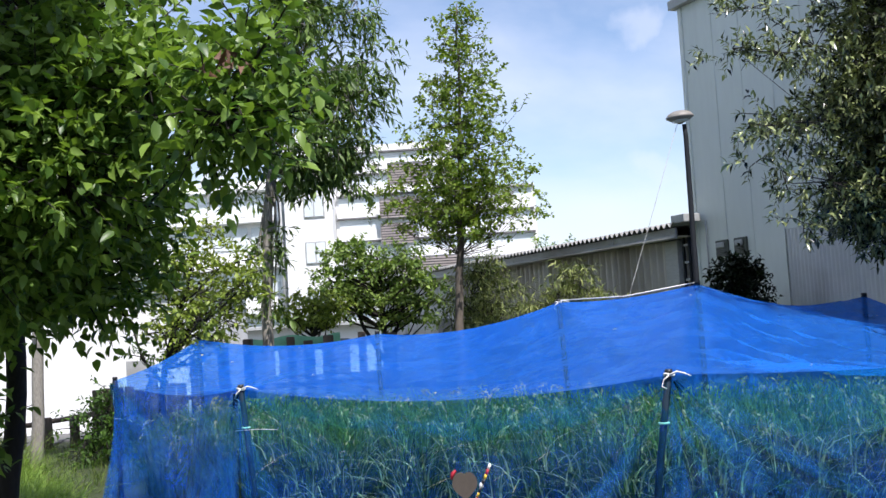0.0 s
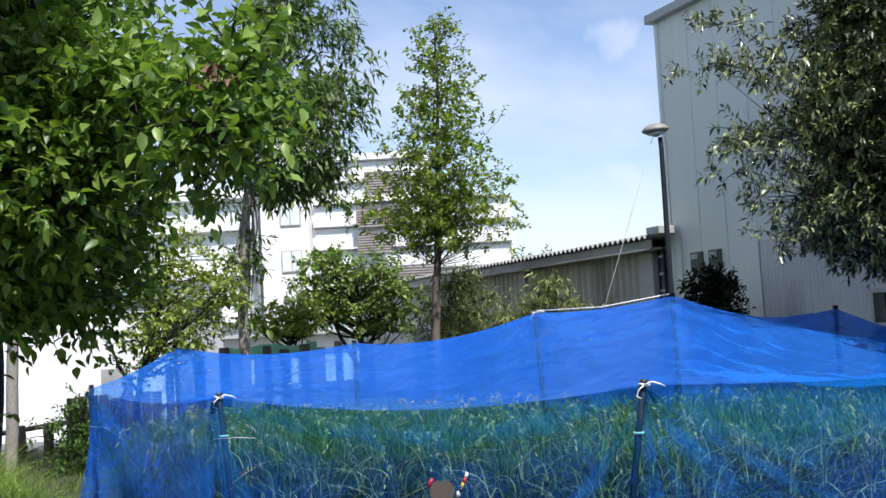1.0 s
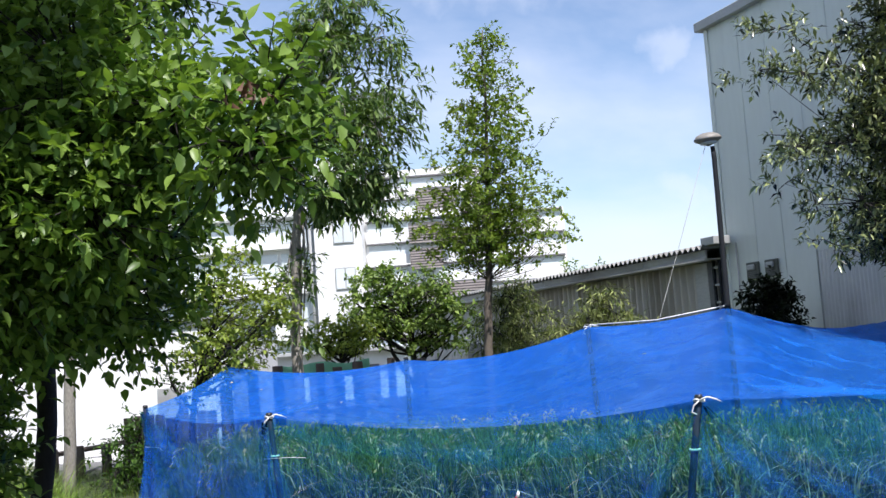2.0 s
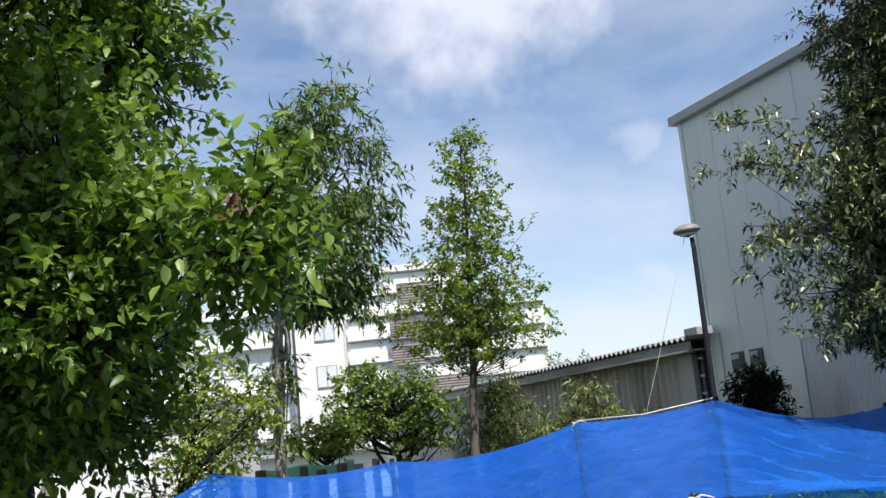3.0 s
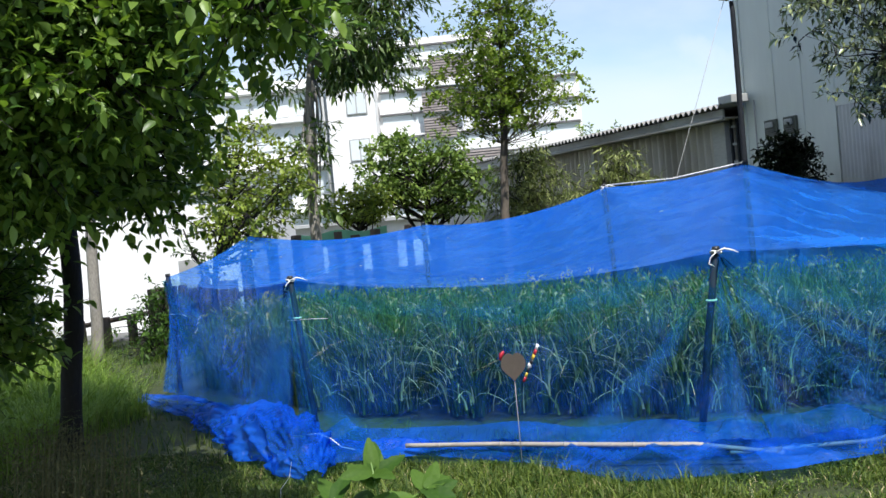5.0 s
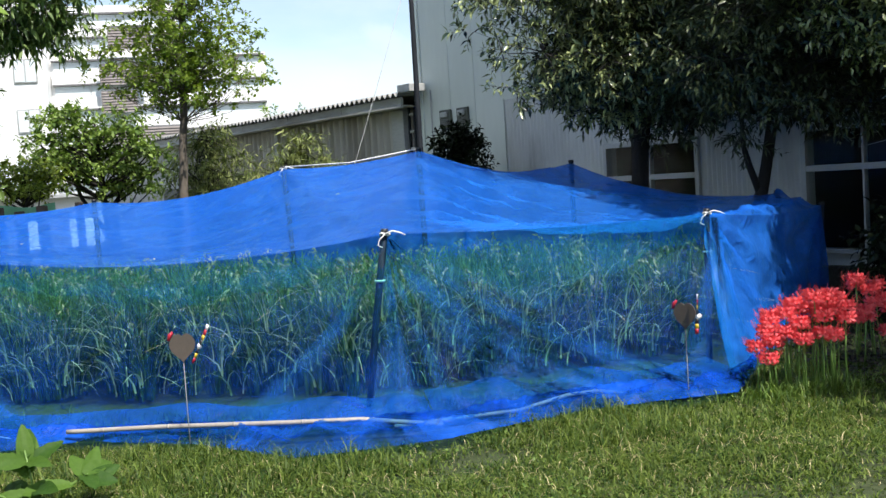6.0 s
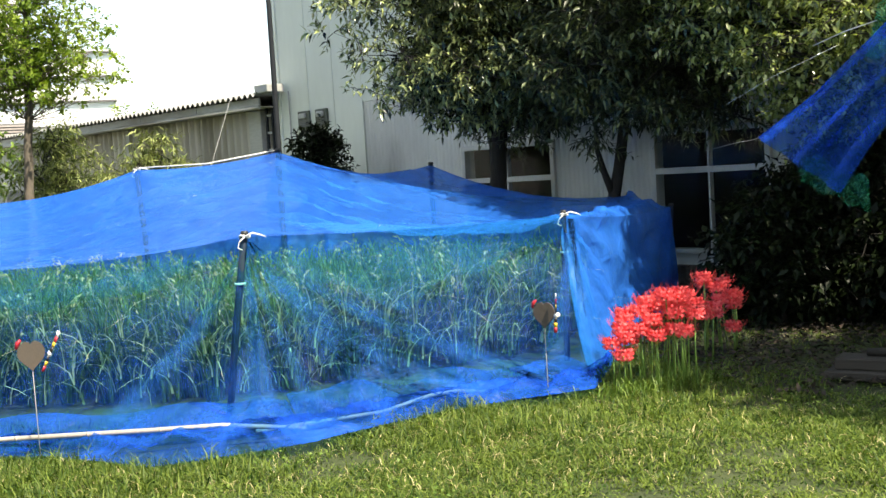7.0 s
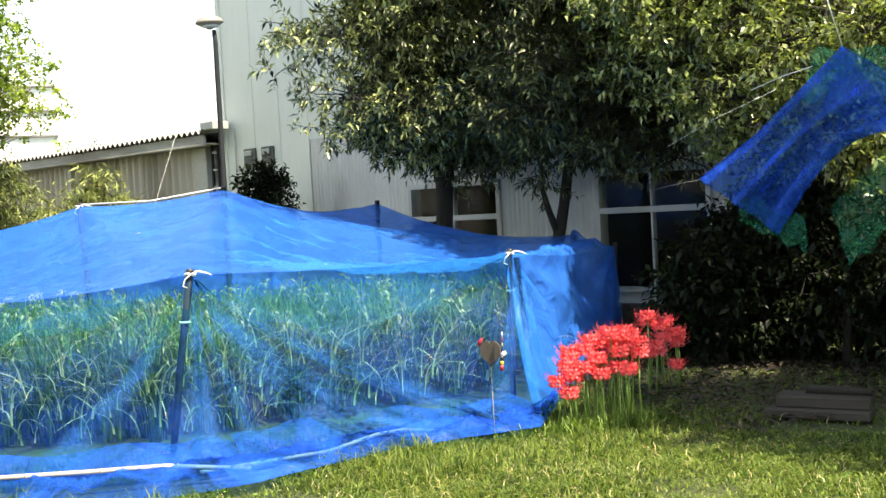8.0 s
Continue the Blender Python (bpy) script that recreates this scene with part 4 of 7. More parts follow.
def make_boards():
    b = thing("board_fence", "low weathered grey board fence before a white wall", "fence", pose(-5.35, 17.2, 0, 0, 0, 10))
    rng = random.Random(12)
    for i in range(9):
        x = -0.75 + i * 0.165
        part("board", box_mesh("board", (x, -0.015, 0.02), (x + 0.155, 0.015, 0.86 + rng.uniform(-0.05, 0.05)), M["log"], 0.005), b)
    part("rail", box_mesh("rail", (-0.8, 0.016, 0.55), (0.75, 0.055, 0.64), M["log"], 0.005), b)


make_boards()


# ---------------------------------------------------------------- bird net over the rice plot
POLES = {                      # foot x, y; top x, y, z
    "p0": (-3.74, 11.2, -3.70, 11.01, 1.21), "p1": (-1.74, 8.42, -1.85, 8.44, 1.17), "p2": (1.05, 6.98, 1.22, 6.82, 1.18),
    "p3": (3.84, 7.52, 3.76, 7.29, 1.13), "p4": (6.05, 9.42, 5.96, 9.21, 1.02), "b0": (-3.58, 14.2, -3.62, 14.22, 1.58),
    "b1": (-1.12, 13.2, -1.14, 13.2, 1.51), "b2": (1.10, 12.05, 1.02, 12.05, 1.745), "pk": (2.45, 11.35, 2.43, 11.29, 1.84),
    "k2": (4.32, 11.75, 4.32, 11.71, 1.605), "q": (5.93, 9.97, 5.92, 9.95, 1.14),
}
TOP = {k: np.array(v[2:]) for k, v in POLES.items()}


def edge_curve(a, b, sag, n):
    t = np.linspace(0, 1, n)
    c = TOP[a][None] * (1 - t)[:, None] + TOP[b][None] * t[:, None]
    c[:, 2] -= sag * 4 * t * (1 - t)
    return c


EDGE_SAG = {("p0", "p1"): 0.10, ("p1", "p2"): 0.13, ("p2", "p3"): 0.03, ("p3", "p4"): 0.05, ("b0", "b1"): 0.12, ("b1", "b2"): 0.13, ("b2", "pk"): 0.05,
            ("p0", "b0"): 0.05, ("p1", "b1"): 0.12, ("p2", "b2"): 0.10, ("p2", "pk"): 0.10, ("p3", "pk"): 0.16, ("pk", "p4"): 0.24, ("pk", "k2"): 0.16, ("k2", "q"): 0.16, ("q", "p4"): 0.03, ("pk", "q"): 0.20, ("p3", "q"): 0.08}


def curve_of(a, b, n):
    if (a, b) in EDGE_SAG:
        return edge_curve(a, b, EDGE_SAG[(a, b)], n)
    if (b, a) in EDGE_SAG:
        return edge_curve(b, a, EDGE_SAG[(b, a)], n)[::-1]
    return edge_curve(a, b, 0.1, n)


def crease(p, scale, seed):
    """Ridged noise for pulled cloth."""
    return np.array([1.0 - 2.0 * abs(noise.noise(Vector((x * scale + seed, y * scale * 1.0, z * scale)))) for x, y, z in p])


def grid_faces(n, m):
    i = (np.arange(n - 1)[:, None] * m + np.arange(m - 1)[None]).ravel()
    return np.stack([i, i + 1, i + m + 1, i + m], 1)


def roof_patch(a, b, c, d, sag, seed, pull, n=64):
    """A slack Coons patch with corners a, b (front), c, d (back), d above a."""
    e0, e1 = curve_of(a, b, n), (curve_of(d, c, n) if d != c else np.repeat(TOP[c][None], n, 0))
    s0, s1 = curve_of(a, d, n), curve_of(b, c, n)
    t = np.linspace(0, 1, n)
    U, V = t[None, :, None], t[:, None, None]
    grid = (1 - V) * e0[None] + V * e1[None] + (1 - U) * s0[:, None] + U * s1[:, None]
    grid -= (1 - U) * (1 - V) * TOP[a] + U * (1 - V) * TOP[b] + U * V * TOP[c] + (1 - U) * V * TOP[d]
    bowl = (16 * U * (1 - U) * V * (1 - V))[:, :, 0]
    grid[:, :, 2] -= sag * bowl
    flat = grid.reshape(-1, 3)
    stretched = np.stack([(flat[:, 0] * 0.85 - flat[:, 1] * 0.52) * 0.5, flat[:, 0] * 0.52 + flat[:, 1] * 0.85, flat[:, 2] * 0], 1)
    rim = np.minimum(1, bowl.reshape(-1) * 3)
    flat[:, 2] += rim * pull * (0.045 * crease(stretched, 2.2, seed) + 0.026 * crease(stretched, 6.0, seed + 5) + 0.010 * crease(stretched, 15.0, seed + 9))
    # folds that fan out from the peak
    away = flat[:, :2] - TOP["pk"][:2]
    polar = np.stack([np.arctan2(away[:, 1], away[:, 0]) * 9.0, np.linalg.norm(away, axis=1) * 0.5, flat[:, 2] * 0], 1)
    flat[:, 2] += rim * min(1.0, pull) * np.minimum(1, polar[:, 1] * 1.5) * (0.030 * crease(polar, 1.0, seed + 20) + 0.014 * crease(polar, 2.6, seed + 30))
    return flat, grid_faces(n, n)


def side_patch(a, b, foot, seed, n=44, m=26, flare=2.0, fold=0.030, lift=0.02):
    """A hanging side from the edge a-b down to the foot line, with tension folds that fan out from the tops."""
    top = curve_of(a, b, n)
    foot = np.array(foot, float)
    seg = np.concatenate([[0], np.cumsum(np.linalg.norm(np.diff(foot, axis=0), axis=1))])
    t = np.linspace(0, 1, n)
    low = np.stack([np.interp(t * seg[-1], seg, foot[:, i]) for i in range(2)] + [np.full(n, lift)], 1)
    out = low[:, :2] - top[:, :2]
    v = np.linspace(0, 1, m)
    pts = np.zeros((m, n, 3))
    for j, s in enumerate(v):
        h = s ** flare
        pts[j, :, :2] = top[:, :2] + out * h
        pts[j, :, 2] = top[:, 2] * (1 - s) + low[:, 2] * s
    along = top[-1, :2] - top[0, :2]
    nrm = np.array([along[1], -along[0]]) / np.linalg.norm(along)
    L = np.linalg.norm(along)
    for j, s in enumerate(v):
        x0, x1 = t * L, (1 - t) * L
        drop = s * 1.15 + 0.02
        f0 = np.sin(np.arctan2(x0, drop) * 13 + seed) * np.exp(-x0 / 1.3)
        f1 = np.sin(np.arctan2(x1, drop) * 12 + seed * 2) * np.exp(-x1 / 1.3)
        hang = np.sin(t * L * 5.1 + seed * 3 + 2.0 * np.sin(t * 7 + s * 2)) * s * 0.7
        wr = np.array([noise.noise(Vector((k * L * 2.1 + seed, s * 1.2, 0.3))) for k in t])
        amp = fold * min(1, s * 5) * (f0 + f1 + hang + 1.1 * wr)
        pts[j, :, 0] += nrm[0] * amp
        pts[j, :, 1] += nrm[1] * amp
    return pts.reshape(-1, 3), grid_faces(m, n)


FRONT_FOOT = [(-1.58, 7.3), (-1.35, 7.15), (-0.29, 6.75), (0.88, 6.35), (1.36, 6.27)]
RIGHT_FOOT = [(1.36, 6.27), (1.94, 6.33), (2.6, 6.42), (3.2, 6.30), (3.55, 6.5)]


def make_net():
    net = thing("bird_net", "blue bird netting draped over poles round a rice plot", "netting")
    patches = (("p0", "p1", "b1", "b0", 0.06, 1.0), ("p1", "p2", "b2", "b1", 0.10, 2.0), ("p2", "pk", "b2", "b2", 0.04, 3.0),
               ("p2", "p3", "q", "pk", 0.16, 4.0), ("p3", "p4", "q", "q", 0.03, 5.0), ("pk", "q", "k2", "k2", 0.05, 6.0))
    specks, rng0 = [], np.random.default_rng(15)
    for a, b, c, d, sag, seed in patches:
        v, f = roof_patch(a, b, c, d, sag, seed, {1.0: 0.35, 2.0: 0.3, 3.0: 0.4, 4.0: 0.9, 5.0: 1.0, 6.0: 0.8}[seed])
        specks.append(v[rng0.integers(0, len(v), 3)])
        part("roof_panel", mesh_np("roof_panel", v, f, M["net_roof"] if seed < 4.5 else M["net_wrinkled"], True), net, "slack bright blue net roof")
    sides = (("p0", "p1", [(-3.85, 10.95), (-2.9, 9.5), (-1.75, 7.75)], 1.0, 2.0), ("p1", "p2", FRONT_FOOT, 2.0, 2.4), ("p2", "p3", RIGHT_FOOT, 3.3, 2.2),
             ("p3", "p4", [(3.62, 6.62), (4.2, 7.2), (5.2, 8.4), (6.15, 9.35)], 4.7, 1.6), ("b0", "p0", [(-3.75, 14.2), (-3.85, 12.6), (-3.85, 10.95)], 5.0, 1.5))
    for a, b, foot, seed, flare in sides:
        v, f = side_patch(a, b, foot, seed, flare=flare, fold=0.055 if a == "p3" else 0.032)
        part("side_panel", mesh_np("side_panel", v, f, M["net_lit_side"] if a == "p3" else (M["net_left"] if "p0" in (a, b) else M["net"]), True), net)
    for a, b, seed in (("b1", "b0", 6.0), ("b2", "b1", 7.0), ("pk", "b2", 8.0), ("k2", "pk", 9.0), ("q", "k2", 10.0), ("p4", "q", 11.0)):
        foot = [POLES[a][:2], POLES[b][:2]]
        v, f = side_patch(a, b, foot, seed, n=24, m=12, flare=1.0, fold=0.02)
        part("side_panel", mesh_np("side_panel", v, f, M["net_lit_side"] if "q" in (a, b) else M["net_back"], True), net)
    def fan(top, foot, t0, t1, off, flare):
        ft = np.array(foot, float)
        kk = np.linspace(0, 1, len(ft))
        T = TOP[top]
        d = np.array([T[1] - 9.5, -(T[0] - 1.0)])
        o = unit(np.array([T[0] - 1.2, T[1] - 10.0])) * off
        n, m = 8, 22
        q = np.zeros((m, n, 3))
        for j, s in enumerate(np.linspace(0.03, 1, m)):
            for i, u in enumerate(np.linspace(t0, t1, n)):
                lo = np.array([np.interp(u, kk, ft[:, 0]), np.interp(u, kk, ft[:, 1])])
                h = s ** flare
                w = 0.012 * math.sin(u * 60 + s * 6)
                q[j, i, :2] = T[:2] + (lo - T[:2]) * (s + (h - s) * 0.55) + o * (1 + w * 20)
                q[j, i, 2] = T[2] * (1 - s) + 0.04 * s
        part("fold", mesh_np("fold", q.reshape(-1, 3), grid_faces(m, n), M["net_fold"], True), net)

    pleat = random.Random(4)
    for top, foot, t0, t1 in (("p2", RIGHT_FOOT, 0.02, 0.12), ("p2", RIGHT_FOOT, 0.20, 0.42), ("p2", RIGHT_FOOT, 0.36, 0.56), ("p2", RIGHT_FOOT, 0.66, 0.92), ("p2", RIGHT_FOOT, 0.72, 0.80), ("p2", FRONT_FOOT, 0.80, 0.97), ("p2", FRONT_FOOT, 0.55, 0.64),
                              ("p1", FRONT_FOOT, 0.03, 0.17), ("p1", FRONT_FOOT, 0.08, 0.13), ("p1", FRONT_FOOT, 0.26, 0.33), ("p3", RIGHT_FOOT, 0.80, 1.0), ("p3", RIGHT_FOOT, 0.62, 0.72),
                              ("p3", [(3.62, 6.62), (4.2, 7.2), (5.2, 8.4), (6.15, 9.35)], 0.04, 0.17), ("p3", [(3.62, 6.62), (4.2, 7.2), (5.2, 8.4), (6.15, 9.35)], 0.42, 0.55), ("p1", [(-1.75, 7.75), (-2.9, 9.5), (-3.85, 10.95)], 0.05, 0.35), ("p0", [(-3.85, 10.95), (-2.9, 9.5), (-1.75, 7.75)], 0.5, 0.85)):
        for k in range(4):
            c, half = (t0 + t1) / 2 + pleat.uniform(-0.012, 0.012), (t1 - t0) / 2
            fan(top, foot, max(0, c - half * pleat.uniform(0.25, 1.25)), min(1, c + half * pleat.uniform(0.25, 1.25)), 0.016 + 0.012 * k + 0.02 * t0, pleat.uniform(1.7, 2.3))
    for a, b, sag, drop, wide in (("p1", "p2", 0.15, 0.02, 0.07), ("p1", "p2", 0.13, 0.01, 0.14), ("p2", "p3", 0.07, 0.01, 0.07), ("p2", "p3", 0.06, 0.0, 0.13), ("p2", "p3", 0.16, 0.02, 0.10), ("p0", "p1", 0.10, 0.03, 0.12), ("p0", "p1", 0.22, 0.04, 0.08), ("p3", "p4", 0.06, 0.01, 0.06)):
        n = 40
        c = curve_of(a, b, n)
        u = np.linspace(0, 1, n)
        along = unit(c[-1, :2] - c[0, :2])
        c[:, 0] += along[1] * 0.035
        c[:, 1] -= along[0] * 0.035
        c[:, 2] -= drop + sag * 4 * u * (1 - u) + 0.004 * np.sin(u * 17 + sag * 50)
        low = c - np.stack([np.zeros(n), np.zeros(n), wide * (0.5 + 0.5 * np.sin(u * math.pi) + 0.25 * np.sin(u * 33))], 1)
        mid = (c + low) / 2 + np.array([along[1], -along[0], 0]) * 0.012
        part("seam", mesh_np("seam", np.concatenate([c, mid, low]), grid_faces(3, n), M["net_fold"], True), net)
    # the second layer that hangs from the front edges, with a wavy lower rim
    for a, b, deep, seed in (("p1", "p2", 0.20, 1.3), ("p2", "p3", 0.34, 4.2)):
        n, m = 70, 8
        c = curve_of(a, b, n)
        u = np.linspace(0, 1, n)
        along = unit(c[-1, :2] - c[0, :2])
        fall = deep * (0.35 + 0.9 * np.sin(np.pi * u) ** 0.8) * (1 + 0.22 * np.sin(u * 9 + seed) + 0.12 * np.sin(u * 23 + seed))
        rows = np.zeros((m, n, 3))
        for j, q in enumerate(np.linspace(0, 1, m)):
            rows[j] = c
            push = 0.022 + 0.010 * np.sin(u * 40 + seed + q * 2) * q
            rows[j, :, 0] -= along[1] * push
            rows[j, :, 1] += along[0] * push
            rows[j, :, 2] -= 0.004 + fall * q
        part("valance", mesh_np("valance", rows.reshape(-1, 3), grid_faces(m, n), M["net_valance"], True), net)
    # spare net lying along the foot, crumpled
    rng = np.random.default_rng(5)
    inner = np.array([(-1.58, 7.34), (-0.8, 7.02), (-0.1, 6.75), (0.4, 6.58), (0.9, 6.40), (1.4, 6.34), (2.0, 6.42), (2.66, 6.52), (3.2, 6.45), (3.6, 6.62), (4.1, 7.1)])
    outer = np.array([(-1.52, 6.75), (-0.74, 6.80), (-0.06, 6.36), (0.45, 5.76), (0.90, 5.75), (1.30, 5.77), (1.78, 5.93), (2.30, 6.07), (2.85, 6.08), (3.30, 6.06), (3.72, 6.6)])
    n, m = 300, 34
    t = np.linspace(0, 1, n)
    k = np.linspace(0, 1, len(inner))
    a = np.stack([np.interp(t, k, inner[:, i]) for i in (0, 1)], 1)
    b = np.stack([np.interp(t, k, outer[:, i]) for i in (0, 1)], 1)
    pts = np.zeros((m, n, 3))
    for j, s in enumerate(np.linspace(0, 1, m)):
        pts[j, :, :2] = a + (b - a) * s
        x = t * 26
        ridge = np.array([1 - 2 * abs(noise.noise(Vector((q * 0.55, s * 2.3 + 3.0, 1.7)))) for q in x])
        small = np.array([1 - 2 * abs(noise.noise(Vector((q * 2.0, s * 5.0, 4.1)))) for q in x])
        tiny = np.array([1 - 2 * abs(noise.noise(Vector((q * 6.0, s * 11.0 + q, 8.1)))) for q in x])
        pts[j, :, 2] = 0.04 + (0.045 * ridge + 0.026 * small + 0.010 * tiny + 0.02) * math.sin(math.pi * min(1, 0.08 + s * 0.95)) ** 0.6
        pts[j, :, 1] += 0.02 * small
    part("hem", mesh_np("hem", pts.reshape(-1, 3), grid_faces(m, n), M["net_hem"], True), net, "crumpled spare netting lying on the grass")
    for foot, seed in ((FRONT_FOOT, 13.0), (RIGHT_FOOT, 14.0)):
        ft = np.array(foot)
        up = ft + (np.array([1.2, 9.5]) - ft) * 0.07
        n, m = 60, 8
        t = np.linspace(0, 1, n)
        kk = np.linspace(0, 1, len(ft))
        lo = np.stack([np.interp(t, kk, ft[:, i]) for i in (0, 1)], 1)
        hi = np.stack([np.interp(t, kk, up[:, i]) for i in (0, 1)], 1)
        pts = np.zeros((m, n, 3))
        for j, q in enumerate(np.linspace(0, 1, m)):
            pts[j, :, :2] = lo + (hi - lo) * q ** 1.5
            pts[j, :, 2] = 0.05 + q * np.array([0.12 + 0.08 * noise.noise(Vector((x * 7, seed, 0.2))) for x in t])
            pts[j, :, 1] += 0.02 * np.sin(t * 40 + seed) * q
        part("skirt", mesh_np("skirt", pts.reshape(-1, 3), grid_faces(m, n), M["net_skirt"], True), net, "folded-up lower edge of the net")
    specks = np.concatenate(specks) + [0, 0, 0.012]
    v, f = leaf_arrays(specks, rng0.normal(0, 1, specks.shape) * [1, 1, 0.1], rng0.normal(0, 0.3, specks.shape) + [0, 0, 1], np.full(len(specks), 0.05), np.full(len(specks), 0.026))
    solid("leaf_litter", mesh_np("leaf_litter", v, f, M["ear"]), "few pale dry leaves lying on the net roof", "fallen leaves", kind="stuff")
    # thick bunch by the corner
    path = np.array([(-3.95, 10.6, 0.03), (-3.5, 10.1, 0.04), (-3.05, 9.55, 0.06), (-2.65, 8.95, 0.08), (-2.28, 8.3, 0.13), (-1.98, 7.75, 0.17), (-1.72, 7.25, 0.18), (-1.52, 6.85, 0.15), (-1.40, 6.52, 0.04)])
    wid = np.array([0.08, 0.14, 0.18, 0.22, 0.26, 0.27, 0.25, 0.20, 0.06])
    n, m = 260, 76
    t = np.linspace(0, 1, n)
    k = np.linspace(0, 1, len(path))
    cen = np.stack([np.interp(t, k, path[:, i]) for i in range(3)], 1)
    wd = np.interp(t, k, wid)
    tang = unit(np.gradient(cen, axis=0))
    side = unit(np.cross(tang, [0, 0, 1.0]))
    pts = np.zeros((n, m, 3))
    for j in range(m):
        an = math.pi * j / (m - 1)
        for i in range(n):
            r1 = 1 - 2.4 * abs(noise.noise(Vector((t[i] * 11 + an * 1.2, an * 1.1, 2.2))))
            r2 = 1 - 2.4 * abs(noise.noise(Vector((t[i] * 26 + an * 0.6, an * 3.4, 7.2))))
            r0 = noise.noise(Vector((t[i] * 7, an * 0.8, 4.4)))
            r3 = 1 - 2.4 * abs(noise.noise(Vector((t[i] * 95, an * 9.0 + t[i] * 20, 1.2))))
            rad = 1 + 0.46 * r0 + 0.30 * r1 + 0.18 * r2 + 0.05 * r3
            pts[i, j] = cen[i] * [1, 1, 0] + side[i] * (math.cos(an) * wd[i] * 0.86 * rad) + np.array([0, 0, 1]) * (0.01 + math.sin(an) * cen[i, 2] * 1.12 * rad)
    part("gathered_end", mesh_np("gathered_end", pts.reshape(-1, 3), grid_faces(n, m), M["net_heap"], True), net, "thick bunched heap of blue netting")


make_net()


def make_pole(key, radius, tie):
    fx, fy, tx, ty, tz = POLES[key]
    p = thing("net_pole", "dark coated support pole tied to the blue net", "pole", pose(fx, fy, 0), "net support poles")
    part("shaft", tube_mesh("shaft", [(0, 0, -0.1), ((tx - fx) / 2, (ty - fy) / 2, tz / 2), (tx - fx, ty - fy, tz + 0.015)], [radius, radius * 0.97, radius * 0.93], M["pole"], 10), p)
    part("cap", tube_mesh("cap", [(tx - fx, ty - fy, tz + 0.01), (tx - fx, ty - fy, tz + 0.035)], [radius * 1.15, radius * 0.9], M["black"], 10), p)
    if tie:
        c = np.array([tx - fx, ty - fy, tz])
        loop = [c + [radius * 1.3 * math.cos(a), radius * 1.3 * math.sin(a), 0.0 + 0.008 * math.sin(2 * a)] for a in np.linspace(0, 6.3, 14)]
        part("tie", tube_mesh("tie", loop, 0.007, M["cord"], 5), p, "white tie cord")
        d = -np.array([fx, fy]) / math.hypot(fx, fy)
        f = np.array([d[0], d[1], 0]) * radius * 1.5
        sd = np.array([-d[1], d[0], 0])
        part("tie_end", tube_mesh("tie_end", [c + f, c + f + sd * 0.05 + [0, 0, 0.02], c + f + sd * 0.10 + [0, 0, 0.005], c + f + sd * 0.135 + [0, 0, -0.012]], [0.007, 0.0065, 0.005, 0.002], M["cord"], 5), p)
        part("tie_end", tube_mesh("tie_end", [c + f, c + f - sd * 0.035 + [0, 0, -0.03], c + f - sd * 0.05 + [0, 0, -0.07], c + f - sd * 0.02 + [0, 0, -0.085]], [0.005, 0.005, 0.0045, 0.003], M["cord"], 5), p)
        low = c * 0.74
        if key == "b2":
            return
        loop = [low * [1, 1, 1] + [radius * 1.25 * math.cos(a), radius * 1.25 * math.sin(a), 0.0] for a in np.linspace(0, 6.3, 12)]
        part("tie", tube_mesh("tie", loop, 0.008, M["cord"], 5), p)


for _k, _r, _t in (("p0", 0.026, False), ("p1", 0.025, True), ("p2", 0.025, True), ("p3", 0.024, True), ("p4", 0.026, False), ("b0", 0.03, False), ("b1", 0.03, False), ("b2", 0.03, True), ("pk", 0.03, False), ("k2", 0.03, False), ("q", 0.03, False)):
    make_pole(_k, _r, _t)


def make_cords():
    def cord(name, pts, r, label):
        tagged(new(name, tube_mesh(name, pts, r, M["cord"], 5)), label, "cord")
    cord("ridge_cord", [TOP["b2"] + [0, 0, 0.02], (TOP["b2"] + TOP["pk"]) / 2 + [0, 0, -0.03], TOP["pk"] + [0, 0, 0.02]], 0.007, "white cord stretched along the net ridge")
    d = TOP["p1"] * [1, 1, 0] + [0, 0, 0.86]
    cord("side_cord", [d + [-0.02, -0.16, 0], d + [0.16, -0.2, 0.005], d + [0.32, -0.26, 0.0]], 0.002, "short white cord on a net pole")
    d = TOP["p0"] * [1, 1, 0] + [0, 0, 0.82]
    cord("side_cord", [d + [0.0, -0.05, 0], d + [0.2, -0.25, 0.0], d + [0.3, -0.42, -0.02]], 0.002, "short white cord on a net pole")
    cord("corner_cord", [(-1.52, 6.98, 0.20), (-1.43, 6.92, 0.21), (-1.36, 6.94, 0.17), (-1.3, 6.98, 0.10), (-1.2, 6.95, 0.08)], 0.0042, "white cord looped on the gathered net")
    cord("loose_cord", [(-1.50, 6.35, 0.16), (-1.49, 6.22, 0.10), (-1.52, 6.10, 0.06), (-1.50, 6.0, 0.02)], 0.0022, "frayed white cord end lying on the grass")


make_cords()


